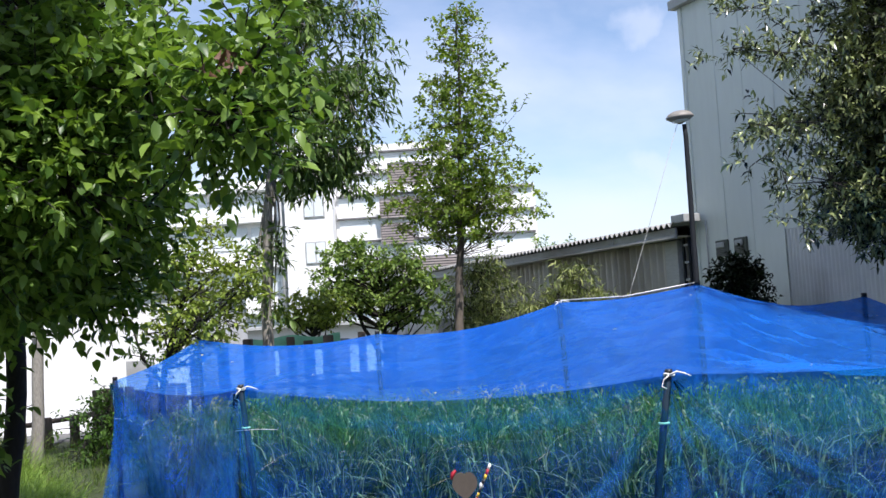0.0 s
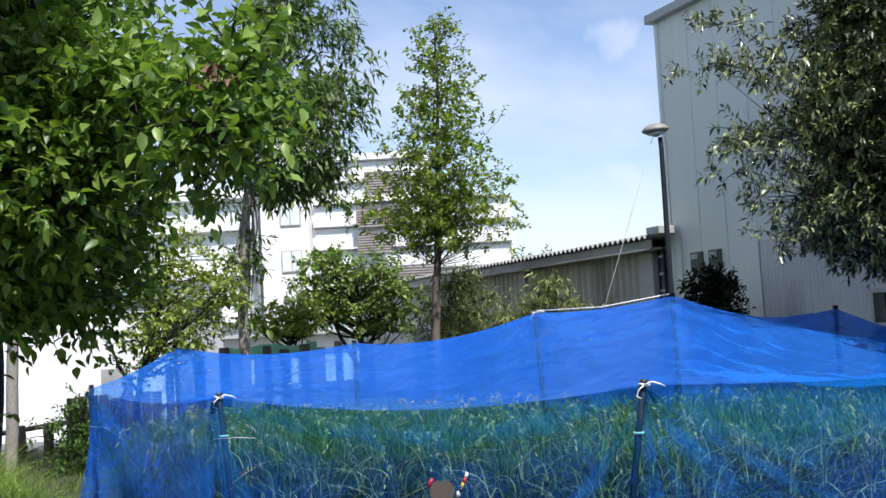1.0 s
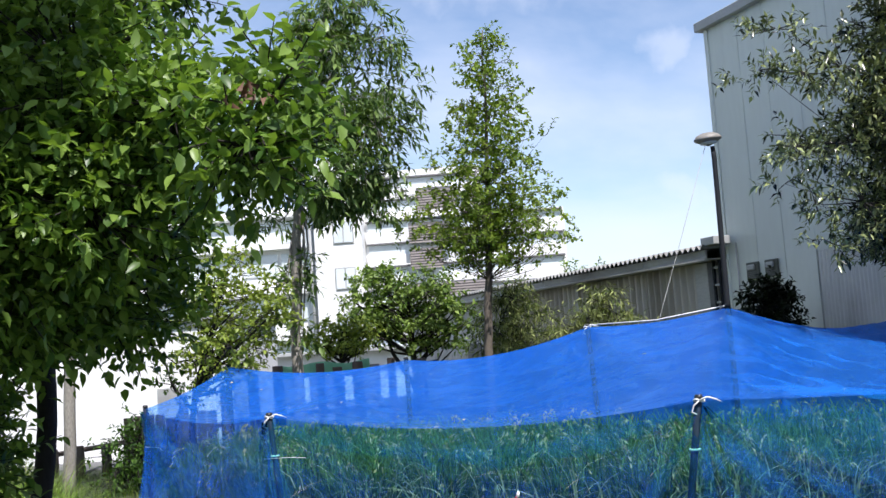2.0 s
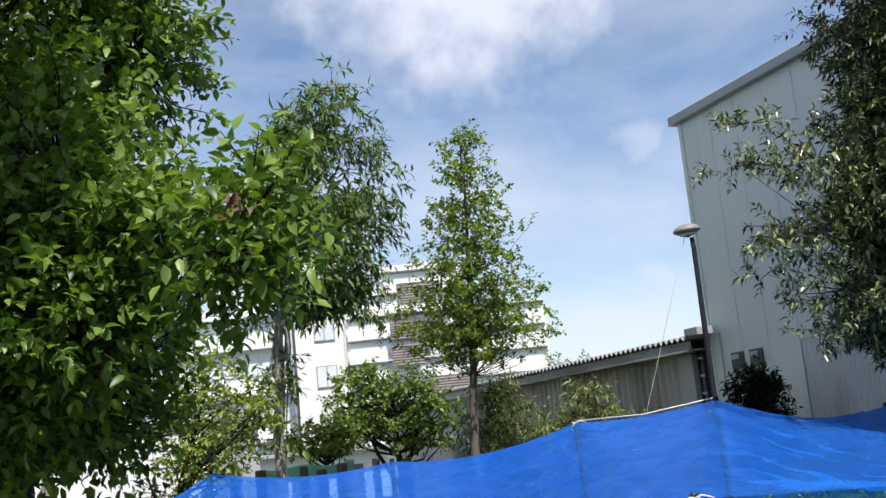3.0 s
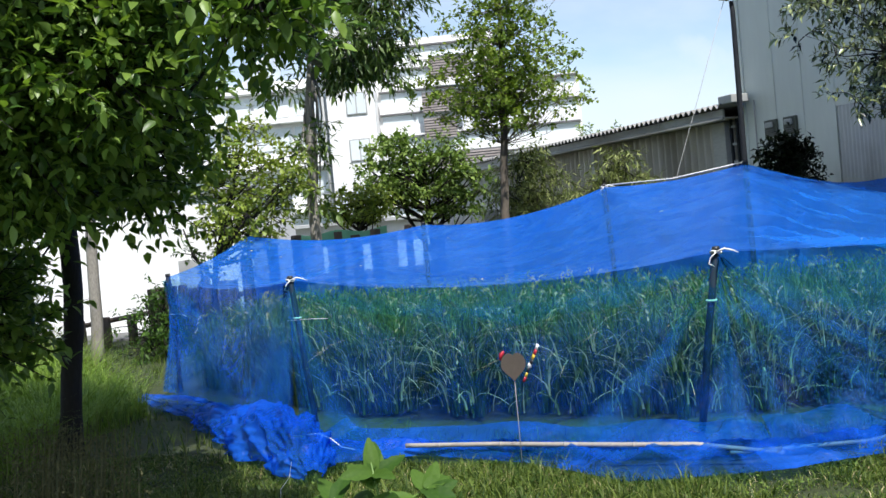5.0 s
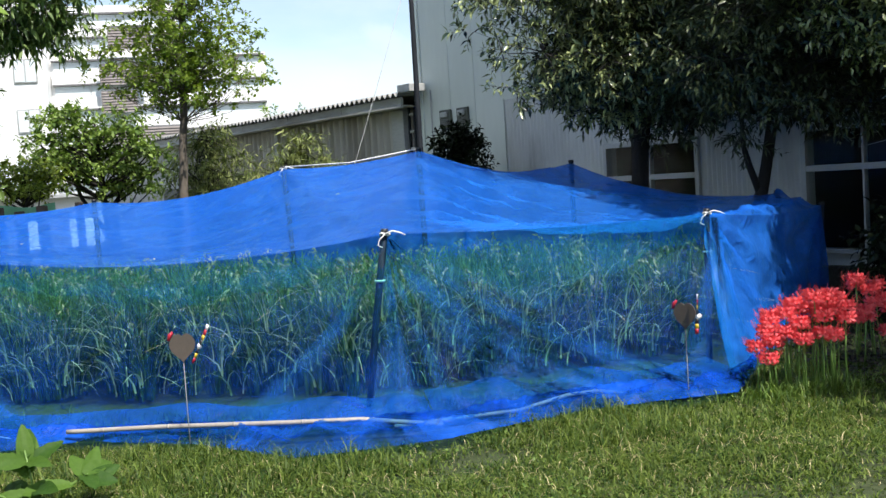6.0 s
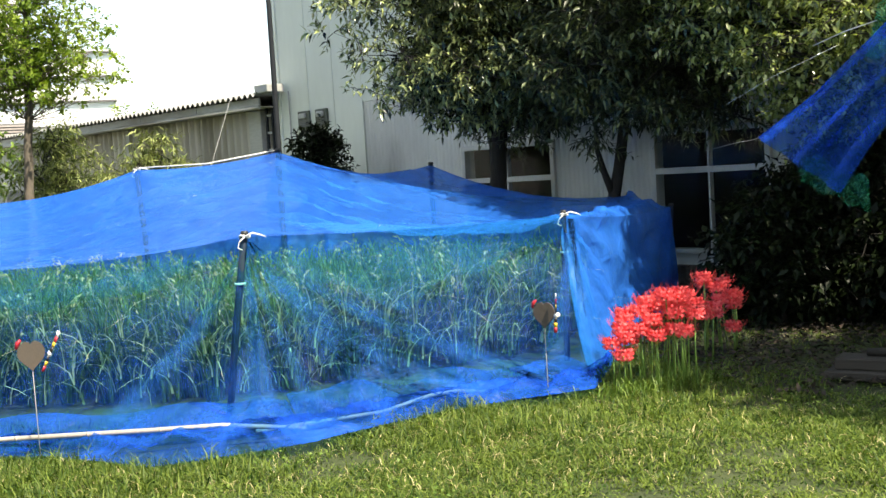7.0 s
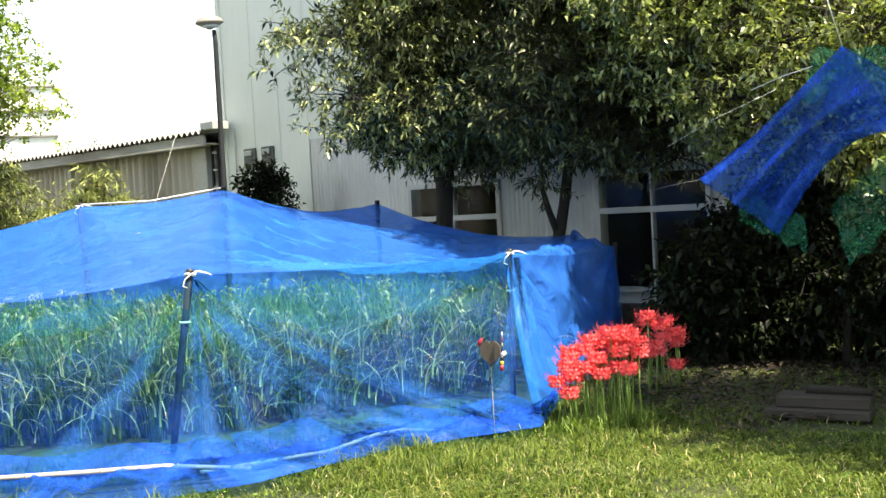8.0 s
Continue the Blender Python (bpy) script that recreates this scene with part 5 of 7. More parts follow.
def bamboo(points, r, label):
    b = thing("bamboo_pole", label, "bamboo pole", None, "bamboo weights")
    pts = np.array(points, float)
    seg = np.concatenate([[0], np.cumsum(np.linalg.norm(np.diff(pts, axis=0), axis=1))])
    s = np.linspace(0, seg[-1], 40)
    fine = np.stack([np.interp(s, seg, pts[:, i]) for i in range(3)], 1)
    part("culm", tube_mesh("culm", fine, r, M["bamboo"], 10), b)
    for d in np.arange(0.25, seg[-1], 0.42):
        i = int(d / seg[-1] * 39)
        u = unit(fine[min(i + 1, 39)] - fine[max(i - 1, 0)])
        part("node", tube_mesh("node", [fine[i] - u * 0.008, fine[i], fine[i] + u * 0.008], [r, r * 1.16, r], M["bamboo"], 10), b)


bamboo([(-0.85, 6.82, 0.108), (-0.285, 6.60, 0.122), (0.475, 6.29, 0.126), (0.9, 6.2, 0.115), (1.37, 6.10, 0.05)], 0.0145, "pale bamboo pole weighing down the net foot")
bamboo([(1.10, 6.26, 0.035), (1.91, 6.30, 0.035), (2.25, 6.34, 0.088), (2.45, 6.37, 0.086), (2.68, 6.41, 0.04)], 0.013, "pale bamboo pole half wrapped in net")


# ---------------------------------------------------------------- rice
PLOT = [(-3.4, 11.0), (-1.65, 8.8), (1.12, 7.42), (3.62, 7.8), (5.7, 9.4), (5.2, 10.0), (4.2, 11.4), (2.4, 11.1), (1.0, 11.9), (-1.1, 13.0), (-3.3, 14.0)]


def make_rice():
    rng = np.random.default_rng(11)
    u, w = np.array([0.86, -0.51]), np.array([0.51, 0.86])
    hills = []
    for i in range(-45, 60):
        for j in range(0, 75):
            p = u * (i * 0.24) + w * (j * 0.19) + rng.normal(0, 0.06, 2)
            hills.append(p)
    hills = np.array(hills)
    hills = hills[in_poly(hills[:, 0], hills[:, 1], PLOT)]
    per = 38
    b = np.repeat(hills, per, 0)
    n = len(b)
    ang = rng.uniform(0, 6.283, n)
    lean = np.stack([np.cos(ang), np.sin(ang)], 1)
    base = np.concatenate([b + lean * rng.uniform(0, 0.09, n)[:, None], np.zeros((n, 1))], 1)
    patch = np.array([noise.noise(Vector((p[0] * 0.9, p[1] * 0.9, 0.0))) for p in hills]).repeat(per)
    h = rng.uniform(0.60, 1.0, n) * (1 + 0.06 * patch)
    v, f = strip_arrays(base, lean, h, rng.uniform(0.007, 0.015, n), rng.uniform(0.05, 1.0, n), ang + 1.57 + rng.normal(0, 0.5, n), 4)
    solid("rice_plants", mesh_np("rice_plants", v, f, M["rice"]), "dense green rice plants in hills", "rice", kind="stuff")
    # lighter leaves on top paint the light that fades down into the rice
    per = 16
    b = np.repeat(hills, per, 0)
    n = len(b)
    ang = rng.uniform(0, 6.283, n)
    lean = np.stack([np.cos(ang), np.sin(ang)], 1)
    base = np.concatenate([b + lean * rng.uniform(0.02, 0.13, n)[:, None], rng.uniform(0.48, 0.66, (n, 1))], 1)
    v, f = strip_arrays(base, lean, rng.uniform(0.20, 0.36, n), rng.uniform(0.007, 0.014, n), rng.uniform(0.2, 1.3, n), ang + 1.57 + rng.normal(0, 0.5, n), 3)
    solid("rice_flag_leaves", mesh_np("rice_flag_leaves", v, f, M["rice_lit"]), "upper rice leaves coloured light green as if lit", "rice", kind="stuff")
    # drooping ears: an arched stalk with grains hanging along its end
    m = len(hills)
    b = hills.copy()
    ang = rng.uniform(0, 6.283, m)
    lean = np.stack([np.cos(ang), np.sin(ang)], 1)
    hgt = rng.uniform(0.56, 0.90, m)
    reach = rng.uniform(0.10, 0.24, m)
    pos, axis, nrm, ln = [], [], [], []
    k = 9
    for q in range(k):
        s = q / (k - 1)
        out = reach * (0.35 + 0.75 * s)
        z = hgt + 0.05 * np.sin(s * 2.2) - 0.20 * s ** 2 * (0.6 + 2.4 * reach)
        pos.append(np.stack([b[:, 0] + lean[:, 0] * out, b[:, 1] + lean[:, 1] * out, z], 1) + rng.normal(0, 0.005, (m, 3)))
        axis.append(np.stack([lean[:, 0] * 0.6, lean[:, 1] * 0.6, np.full(m, -0.35 - 0.7 * s)], 1) + rng.normal(0, 0.25, (m, 3)))
        nrm.append(rng.normal(0, 1, (m, 3)))
        ln.append(np.full(m, 0.05))
    pos, axis, nrm, ln = (np.concatenate(q) for q in (pos, axis, nrm, ln))
    v, f = leaf_arrays(pos, axis, nrm, ln * rng.uniform(0.8, 1.3, len(ln)), np.full(len(ln), 0.017), fold=0.3)
    solid("rice_ears", mesh_np("rice_ears", v, f, M["ear"]), "pale straw-coloured drooping rice ears", "rice ears", kind="stuff")
    # dry lower leaves and straw at the plot's edge
    rim = np.array([(-1.65, 8.8), (1.12, 7.42), (3.62, 7.8)])
    gap = np.full(len(hills), 9.0)
    for p, q in zip(rim, rim[1:]):
        u = np.clip(((hills - p) @ (q - p)) / ((q - p) @ (q - p)), 0, 1)
        gap = np.minimum(gap, np.linalg.norm(hills - p - u[:, None] * (q - p), axis=1))
    front = hills[gap < 0.34]
    b = front[rng.integers(0, len(front), 620)]
    n = len(b)
    ang = rng.uniform(0, 6.283, n)
    lean = np.stack([np.cos(ang), np.sin(ang)], 1) * 1.0
    lean[:, 1] = -np.abs(lean[:, 1]) * 0.9
    base = np.concatenate([b + lean * rng.uniform(0.05, 0.30, n)[:, None], rng.uniform(0.0, 0.55, (n, 1))], 1)
    v, f = strip_arrays(base, lean, rng.uniform(0.22, 0.60, n), rng.uniform(0.009, 0.018, n), rng.uniform(0.5, 2.2, n), ang + 1.57 + rng.normal(0, 0.5, n), 6)
    solid("rice_straw", mesh_np("rice_straw", v, f, M["dry_rice"]), "dry bent straw leaves low in the rice", "straw", kind="stuff")


make_rice()


# ---------------------------------------------------------------- trees
def tree_conical():
    tiers = [(2.85, 0.85, 6), (3.1, 1.25, 8), (3.35, 1.42, 9), (3.65, 1.35, 8), (3.95, 1.15, 8), (4.3, 1.0, 7), (4.65, 0.92, 7), (5.0, 0.78, 6), (5.35, 0.64, 6), (5.7, 0.48, 5), (6.0, 0.34, 4), (6.25, 0.2, 3), (6.5, 0.08, 2)]
    cl = tier_clumps(-0.02, 16.5, tiers, 0.24, 10, 21, 0.34, (0.05, 0.0))
    build_tree("young_maple", "young light-green conical tree with thin trunk", (-0.16, 16.5, 0), [(-0.16, 16.5, 0, 0.085), (-0.13, 16.5, 1.5, 0.07), (-0.03, 16.5, 2.8, 0.055), (0.08, 16.5, 4.8, 0.03), (0.14, 16.5, 6.6, 0.008)],
               cl, (0.078, 0.060, 8, 0.22, 0.05), M["leaf_maple"], M["bark"], 31, from_spine=0.36, limb_r=0.008)


def tree_tall():
    prof = [(3.75, 0.5), (4.1, 1.05), (4.6, 1.35), (5.2, 1.25), (5.9, 1.1), (6.6, 1.0), (7.2, 0.75), (7.6, 0.4)]
    cl = profile_clumps(-2.25, 15.8, prof, 64, 0.36, 15, 22, 0.8)
    cl += [(-1.65, 15.7, 3.95, 0.34, 0.3, 0.3, 26), (-2.2, 15.7, 4.0, 0.3, 0.3, 0.25, 20), (-3.25, 15.7, 3.6, 0.22, 0.2, 0.26, 13), (-3.3, 15.7, 4.5, 0.36, 0.3, 0.3, 26), (-1.3, 15.8, 6.3, 0.3, 0.3, 0.3, 20), (-1.2, 15.8, 5.0, 0.28, 0.3, 0.4, 22), (-1.45, 15.7, 4.45, 0.36, 0.3, 0.34, 26), (-1.15, 15.8, 5.6, 0.26, 0.3, 0.3, 18), (-1.9, 15.7, 4.6, 0.36, 0.3, 0.3, 24)]
    cl += profile_clumps(-2.95, 15.75, [(1.9, 0.22), (2.4, 0.28), (3.2, 0.36)], 9, 0.15, 4, 23, 1.0)
    build_tree("tall_slender_tree", "tall tree with pale trunk and drooping dark leaves", (-2.97, 15.75, 0), [(-2.97, 15.75, 0, 0.10), (-2.99, 15.75, 1.5, 0.085), (-2.92, 15.75, 3.0, 0.068), (-2.75, 15.78, 4.6, 0.048), (-2.45, 15.8, 6.2, 0.03), (-2.1, 15.8, 7.4, 0.01)],
               cl, (0.185, 0.052, 9, 0.28, 0.5), M["leaf_tall"], M["bark_pale"], 32, from_spine=0.5, limb_r=0.02)


def tree_near():
    cl = [(-3.15, 5.75, 3.9, 1.3, 1.2, 1.35, 680), (-2.55, 4.8, 2.52, 0.74, 0.8, 0.70, 440), (-2.0, 5.1, 3.1, 0.46, 0.6, 0.62, 190), (-1.91, 6.11, 4.16, 0.42, 0.55, 0.45, 130), (-2.5, 5.1, 2.0, 0.50, 0.6, 0.30, 260), (-3.4, 4.8, 2.0, 0.8, 0.8, 0.75, 300), (-3.4, 5.2, 1.45, 0.5, 0.6, 0.35, 120), (-3.6, 6.4, 2.6, 0.9, 1.0, 0.9, 300), (-0.98, 4.3, 2.50, 0.20, 0.30, 0.20, 60), (-1.40, 4.7, 2.78, 0.26, 0.34, 0.24, 55), (-1.80, 4.65, 2.36, 0.26, 0.30, 0.30, 130), (-1.85, 4.65, 2.65, 0.26, 0.3, 0.24, 80)]
    cl += [(-0.86, 4.35, 2.72, 0.14, 0.2, 0.14, 22), (-1.75, 4.9, 2.75, 0.3, 0.4, 0.3, 80), (-2.4, 5.9, 4.7, 1.0, 1.1, 0.7, 300), (-3.8, 6.2, 4.2, 1.3, 1.3, 1.3, 380), (-1.98, 5.7, 2.3, 0.36, 0.4, 0.40, 130), (-2.15, 5.75, 1.92, 0.32, 0.5, 0.18, 90), (-3.25, 5.9, 1.18, 0.45, 0.5, 0.36, 150), (-3.9, 6.2, 1.05, 0.6, 0.6, 0.42, 150), (-3.4, 6.1, 1.46, 0.32, 0.45, 0.26, 110), (-2.25, 3.3, 5.1, 1.05, 0.9, 0.5, 400), (-3.8, 4.0, 5.0, 1.2, 1.1, 0.7, 330), (-2.25, 5.6, 2.75, 0.4, 0.5, 0.4, 170)]
    cl += [(-2.25, 4.95, 2.15, 0.36, 0.45, 0.36, 160)]
    # out-of-view clumps, like the two near z 5, added to shade the left
    cl += [(-2.05, 3.6, 4.25, 0.75, 0.5, 0.35, 220), (-3.0, 3.7, 4.1, 0.8, 0.6, 0.4, 300)]
    cl += [(-2.6, 4.0, 4.6, 0.8, 0.7, 0.4, 230), (-1.95, 3.6, 4.4, 0.55, 0.55, 0.32, 110)]
    cl += [(-3.7, 7.4, 1.25, 0.22, 0.25, 0.35, 60)]
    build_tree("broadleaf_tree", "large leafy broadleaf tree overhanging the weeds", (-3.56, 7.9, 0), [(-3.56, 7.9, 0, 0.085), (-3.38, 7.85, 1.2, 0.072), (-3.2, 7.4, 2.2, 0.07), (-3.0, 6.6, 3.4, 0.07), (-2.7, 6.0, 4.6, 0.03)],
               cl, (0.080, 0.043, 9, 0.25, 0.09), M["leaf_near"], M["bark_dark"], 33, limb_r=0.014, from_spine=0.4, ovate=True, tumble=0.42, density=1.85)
    rng = np.random.default_rng(3)
    n = 14
    p = np.array([-0.83, 3.68, 2.55]) + rng.normal(0, 0.028, (n, 3))
    v, f = leaf_arrays(p, rng.normal(0, 1, (n, 3)) - [0, 0, 0.4], rng.normal(0, 1, (n, 3)), np.full(n, 0.045), np.full(n, 0.026), 0.45, 0.35)
    v2, f2 = tube_arrays([(-0.80, 3.62, 2.53), (-0.84, 3.8, 2.56), (-0.9, 4.05, 2.6)], [0.003, 0.004, 0.005], 5)
    solid("withered_leaf_cluster", mesh_np("withered_leaf_cluster", *joined([(v, f), (v2, f2)]), M["leaf_brown"]), "withered brown leaf cluster hanging on a twig", "dead leaves")


def tree_pale_trunk():
    cl = profile_clumps(-5.5, 13.9, [(2.6, 0.6), (3.4, 1.4), (4.6, 1.5), (6.0, 0.8)], 46, 0.5, 12, 24)
    build_tree("pale_trunk_tree", "leafy tree with a straight pale grey trunk", (-5.72, 13.9, 0), [(-5.72, 13.9, 0, 0.085), (-5.66, 13.9, 1.5, 0.075), (-5.55, 13.9, 3.4, 0.055), (-5.5, 13.9, 5.6, 0.02)],
               cl, (0.12, 0.06, 8, 0.28, 0.4), M["leaf_willow"], M["bark_pale"], 34)


def tree_left_small():
    cl = profile_clumps(-3.7, 14.6, [(1.45, 0.55), (1.8, 0.95), (2.3, 1.0), (2.8, 0.75), (3.15, 0.35)], 56, 0.26, 9, 25, 0.5)
    build_tree("small_light_tree", "small light-green tree with bare lower branches", (-4.25, 14.5, 0), [(-4.25, 14.5, 0, 0.05), (-4.2, 14.5, 1.2, 0.04), (-3.95, 14.55, 1.9, 0.03), (-3.7, 14.6, 2.8, 0.012)],
               cl, (0.085, 0.06, 7, 0.2, 0.2), M["leaf_yellow"], M["bark_dark"], 35,
               stems=[[(-4.2, 14.5, 1.0, 0.028), (-4.45, 14.45, 1.35, 0.02), (-4.55, 14.4, 1.75, 0.010)], [(-4.2, 14.5, 1.2, 0.022), (-3.9, 14.45, 1.5, 0.016), (-3.6, 14.5, 2.0, 0.008)]])
    cl = [(-4.4, 14.3, 1.38, 0.22, 0.2, 0.10, 14), (-4.15, 14.35, 1.28, 0.2, 0.2, 0.10, 12)]
    build_tree("roadside_shrub", "dark leafy shrub beside the log fence", (-4.4, 14.4, 0), [(-4.4, 14.4, 0, 0.03), (-4.4, 14.35, 0.8, 0.02), (-4.3, 14.3, 1.3, 0.01)], cl, (0.08, 0.045, 7, 0.16, 0.3), M["leaf_willow"], M["bark_dark"], 36, "shrub")


def trees_middle():
    cl = profile_clumps(-5.0, 14.6, [(0.15, 0.6), (0.45, 0.7), (0.75, 0.45), (0.95, 0.15)], 26, 0.2, 8, 61, 0.8)
    build_tree("roadside_shrub", "dark rough shrub among tall weeds", (-5.0, 14.6, 0), [(-5.0, 14.6, 0, 0.03), (-5.0, 14.6, 0.5, 0.02), (-5.0, 14.6, 0.85, 0.01)], cl, (0.09, 0.045, 7, 0.18, 0.3), M["leaf_willow"], M["bark_dark"], 62, "shrub", from_spine=0.1)
    cl = tier_clumps(-2.1, 20.0, [(2.0, 0.75, 6), (2.3, 0.85, 7), (2.6, 0.72, 6), (2.9, 0.5, 5), (3.1, 0.25, 3)], 0.26, 12, 26, 0.4)
    cl += tier_clumps(-1.15, 20.1, [(1.7, 0.6, 5), (2.0, 0.75, 6), (2.3, 0.72, 6), (2.65, 0.5, 5), (2.95, 0.25, 3)], 0.26, 12, 74, 0.4)
    build_tree("round_garden_tree", "dense mid-green garden tree behind the net", (-1.55, 20.0, 0), [(-1.55, 20, 0, 0.08), (-1.55, 20, 1.2, 0.065), (-1.62, 20, 2.9, 0.02)], cl, (0.115, 0.07, 8, 0.22, 0.25), M["leaf_garden"], M["bark_dark"], 37,
               stems=[[(-1.55, 20.0, 0.9, 0.05), (-1.95, 20.0, 1.6, 0.035), (-2.2, 20.0, 2.4, 0.015)], [(-1.55, 20.0, 1.0, 0.04), (-1.3, 20.05, 1.6, 0.03), (-1.1, 20.1, 2.3, 0.012)]])
    cl = tier_clumps(-2.72, 18.8, [(1.76, 0.72, 8), (1.96, 0.62, 7), (2.14, 0.35, 5)], 0.20, 10, 27, 0.3, (0, 0), 0.04)
    build_tree("layered_shrub", "low layered yellow-green shrub on dark stems", (-2.77, 18.8, 0), [(-2.77, 18.8, 0, 0.06), (-2.77, 18.8, 1.2, 0.05), (-2.7, 18.8, 2.1, 0.015)], cl, (0.09, 0.06, 8, 0.16, 0.1), M["leaf_yellow"], M["bark_dark"], 38, "shrub")
    cl = profile_clumps(0.35, 18.0, [(0.6, 0.6), (1.2, 0.9), (1.8, 0.85), (2.45, 0.4)], 60, 0.34, 14, 28, 0.8)
    build_tree("feathery_shrub", "feathery grey-green shrub against the shed", (0.25, 18.0, 0), [(0.25, 18, 0, 0.05), (0.25, 18, 1.0, 0.03), (0.3, 18, 2.0, 0.01)], cl, (0.16, 0.03, 8, 0.22, 0.5), M["leaf_plume"], M["bark_dark"], 39, "shrub")
    cl = profile_clumps(1.75, 18.0, [(0.6, 0.7), (1.2, 1.0), (1.75, 0.9), (2.3, 0.4)], 60, 0.36, 14, 29, 0.8)
    build_tree("feathery_shrub", "feathery olive shrub with pale plumes by the shed", (1.7, 18.0, 0), [(1.7, 18, 0, 0.05), (1.7, 18, 1.0, 0.03), (1.75, 18, 2.0, 0.01)], cl, (0.18, 0.028, 8, 0.24, 0.5), M["leaf_plume"], M["bark_dark"], 40, "shrub")
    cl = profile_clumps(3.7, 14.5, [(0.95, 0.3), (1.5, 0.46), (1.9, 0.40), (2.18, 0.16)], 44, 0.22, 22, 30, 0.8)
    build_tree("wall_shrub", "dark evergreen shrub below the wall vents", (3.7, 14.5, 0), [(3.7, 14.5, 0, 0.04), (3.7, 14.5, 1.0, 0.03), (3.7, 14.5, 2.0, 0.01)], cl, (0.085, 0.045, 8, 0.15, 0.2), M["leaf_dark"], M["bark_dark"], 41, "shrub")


def trees_distant():
    for x, y, z, r, sd in ((2.7, 26.9, 3.12, 0.42, 81), (2.0, 26.9, 3.1, 0.35, 82), (1.4, 45.0, 4.0, 1.3, 83)):
        cl = profile_clumps(x, y, [(z - 1.2, r), (z - 0.4, r * 1.1), (z + 0.2, r * 0.5)], 26, 0.3, 7, sd, 0.5)
        build_tree("distant_tree", "small leafy tree rising behind the shed roof", (x, y, 0), [(x, y, 0, 0.07), (x, y, z * 0.5, 0.05), (x, y, z, 0.012)], cl, (0.13, 0.06, 7, 0.3, 0.2), M["leaf_garden"], M["bark_dark"], sd + 10, limb_r=0.01)


def trees_right():
    # tree over the first window: the lit side of its crown, in pale leaves
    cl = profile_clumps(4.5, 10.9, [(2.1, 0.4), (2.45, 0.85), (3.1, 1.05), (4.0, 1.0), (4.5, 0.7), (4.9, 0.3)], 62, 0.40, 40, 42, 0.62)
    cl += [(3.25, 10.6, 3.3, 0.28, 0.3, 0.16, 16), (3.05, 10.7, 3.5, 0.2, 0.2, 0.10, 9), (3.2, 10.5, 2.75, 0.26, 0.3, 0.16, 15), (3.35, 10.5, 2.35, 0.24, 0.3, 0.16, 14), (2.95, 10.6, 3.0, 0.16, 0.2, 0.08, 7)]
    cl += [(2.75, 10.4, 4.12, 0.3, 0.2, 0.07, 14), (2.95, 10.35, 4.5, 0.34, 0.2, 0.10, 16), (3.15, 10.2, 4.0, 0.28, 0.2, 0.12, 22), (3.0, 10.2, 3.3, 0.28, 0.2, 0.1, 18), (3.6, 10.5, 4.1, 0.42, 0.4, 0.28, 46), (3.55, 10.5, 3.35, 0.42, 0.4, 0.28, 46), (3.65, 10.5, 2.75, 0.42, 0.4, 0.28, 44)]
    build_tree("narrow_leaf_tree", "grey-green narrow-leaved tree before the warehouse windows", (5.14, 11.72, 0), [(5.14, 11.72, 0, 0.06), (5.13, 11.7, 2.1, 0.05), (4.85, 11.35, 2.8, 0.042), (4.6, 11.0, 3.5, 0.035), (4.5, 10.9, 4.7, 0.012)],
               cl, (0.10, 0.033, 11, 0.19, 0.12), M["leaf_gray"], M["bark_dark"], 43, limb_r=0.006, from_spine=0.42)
    # shaded side of the same crown, the shade put into darker leaves
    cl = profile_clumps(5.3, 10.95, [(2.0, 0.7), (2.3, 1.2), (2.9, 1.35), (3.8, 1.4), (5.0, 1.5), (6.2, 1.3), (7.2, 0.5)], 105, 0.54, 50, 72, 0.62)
    build_tree("dark_leaved_tree", "shaded side of the narrow-leaved tree, in dark leaves", (5.05, 11.5, 0), [(5.05, 11.5, 0, 0.12), (5.05, 11.45, 1.4, 0.10), (5.1, 11.3, 2.4, 0.085), (5.25, 11.0, 3.8, 0.05), (5.3, 10.95, 6.2, 0.015)],
               cl, (0.11, 0.036, 10, 0.2, 0.2), M["leaf_shaded"], M["bark_dark"], 143, limb_r=0.006, from_spine=0.42)
    # forked tree between the windows, its deep shade put into the leaf colour
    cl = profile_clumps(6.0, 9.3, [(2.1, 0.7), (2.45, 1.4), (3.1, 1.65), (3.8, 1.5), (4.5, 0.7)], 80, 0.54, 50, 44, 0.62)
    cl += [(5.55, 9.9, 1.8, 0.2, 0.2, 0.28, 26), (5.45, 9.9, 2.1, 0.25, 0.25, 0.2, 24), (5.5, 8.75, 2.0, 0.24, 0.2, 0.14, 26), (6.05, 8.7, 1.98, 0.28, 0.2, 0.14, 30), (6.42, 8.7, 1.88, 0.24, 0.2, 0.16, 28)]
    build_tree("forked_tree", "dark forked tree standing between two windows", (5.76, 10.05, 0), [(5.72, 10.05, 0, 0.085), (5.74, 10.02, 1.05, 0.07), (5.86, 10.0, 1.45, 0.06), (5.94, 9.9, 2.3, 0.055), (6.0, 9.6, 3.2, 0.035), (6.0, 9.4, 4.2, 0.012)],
               cl, (0.11, 0.032, 10, 0.24, 0.25), M["leaf_shaded"], M["bark_dark"], 45, limb_r=0.010, from_spine=0.55,
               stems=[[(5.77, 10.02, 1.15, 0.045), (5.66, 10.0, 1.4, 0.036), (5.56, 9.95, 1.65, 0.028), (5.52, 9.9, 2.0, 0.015)]])
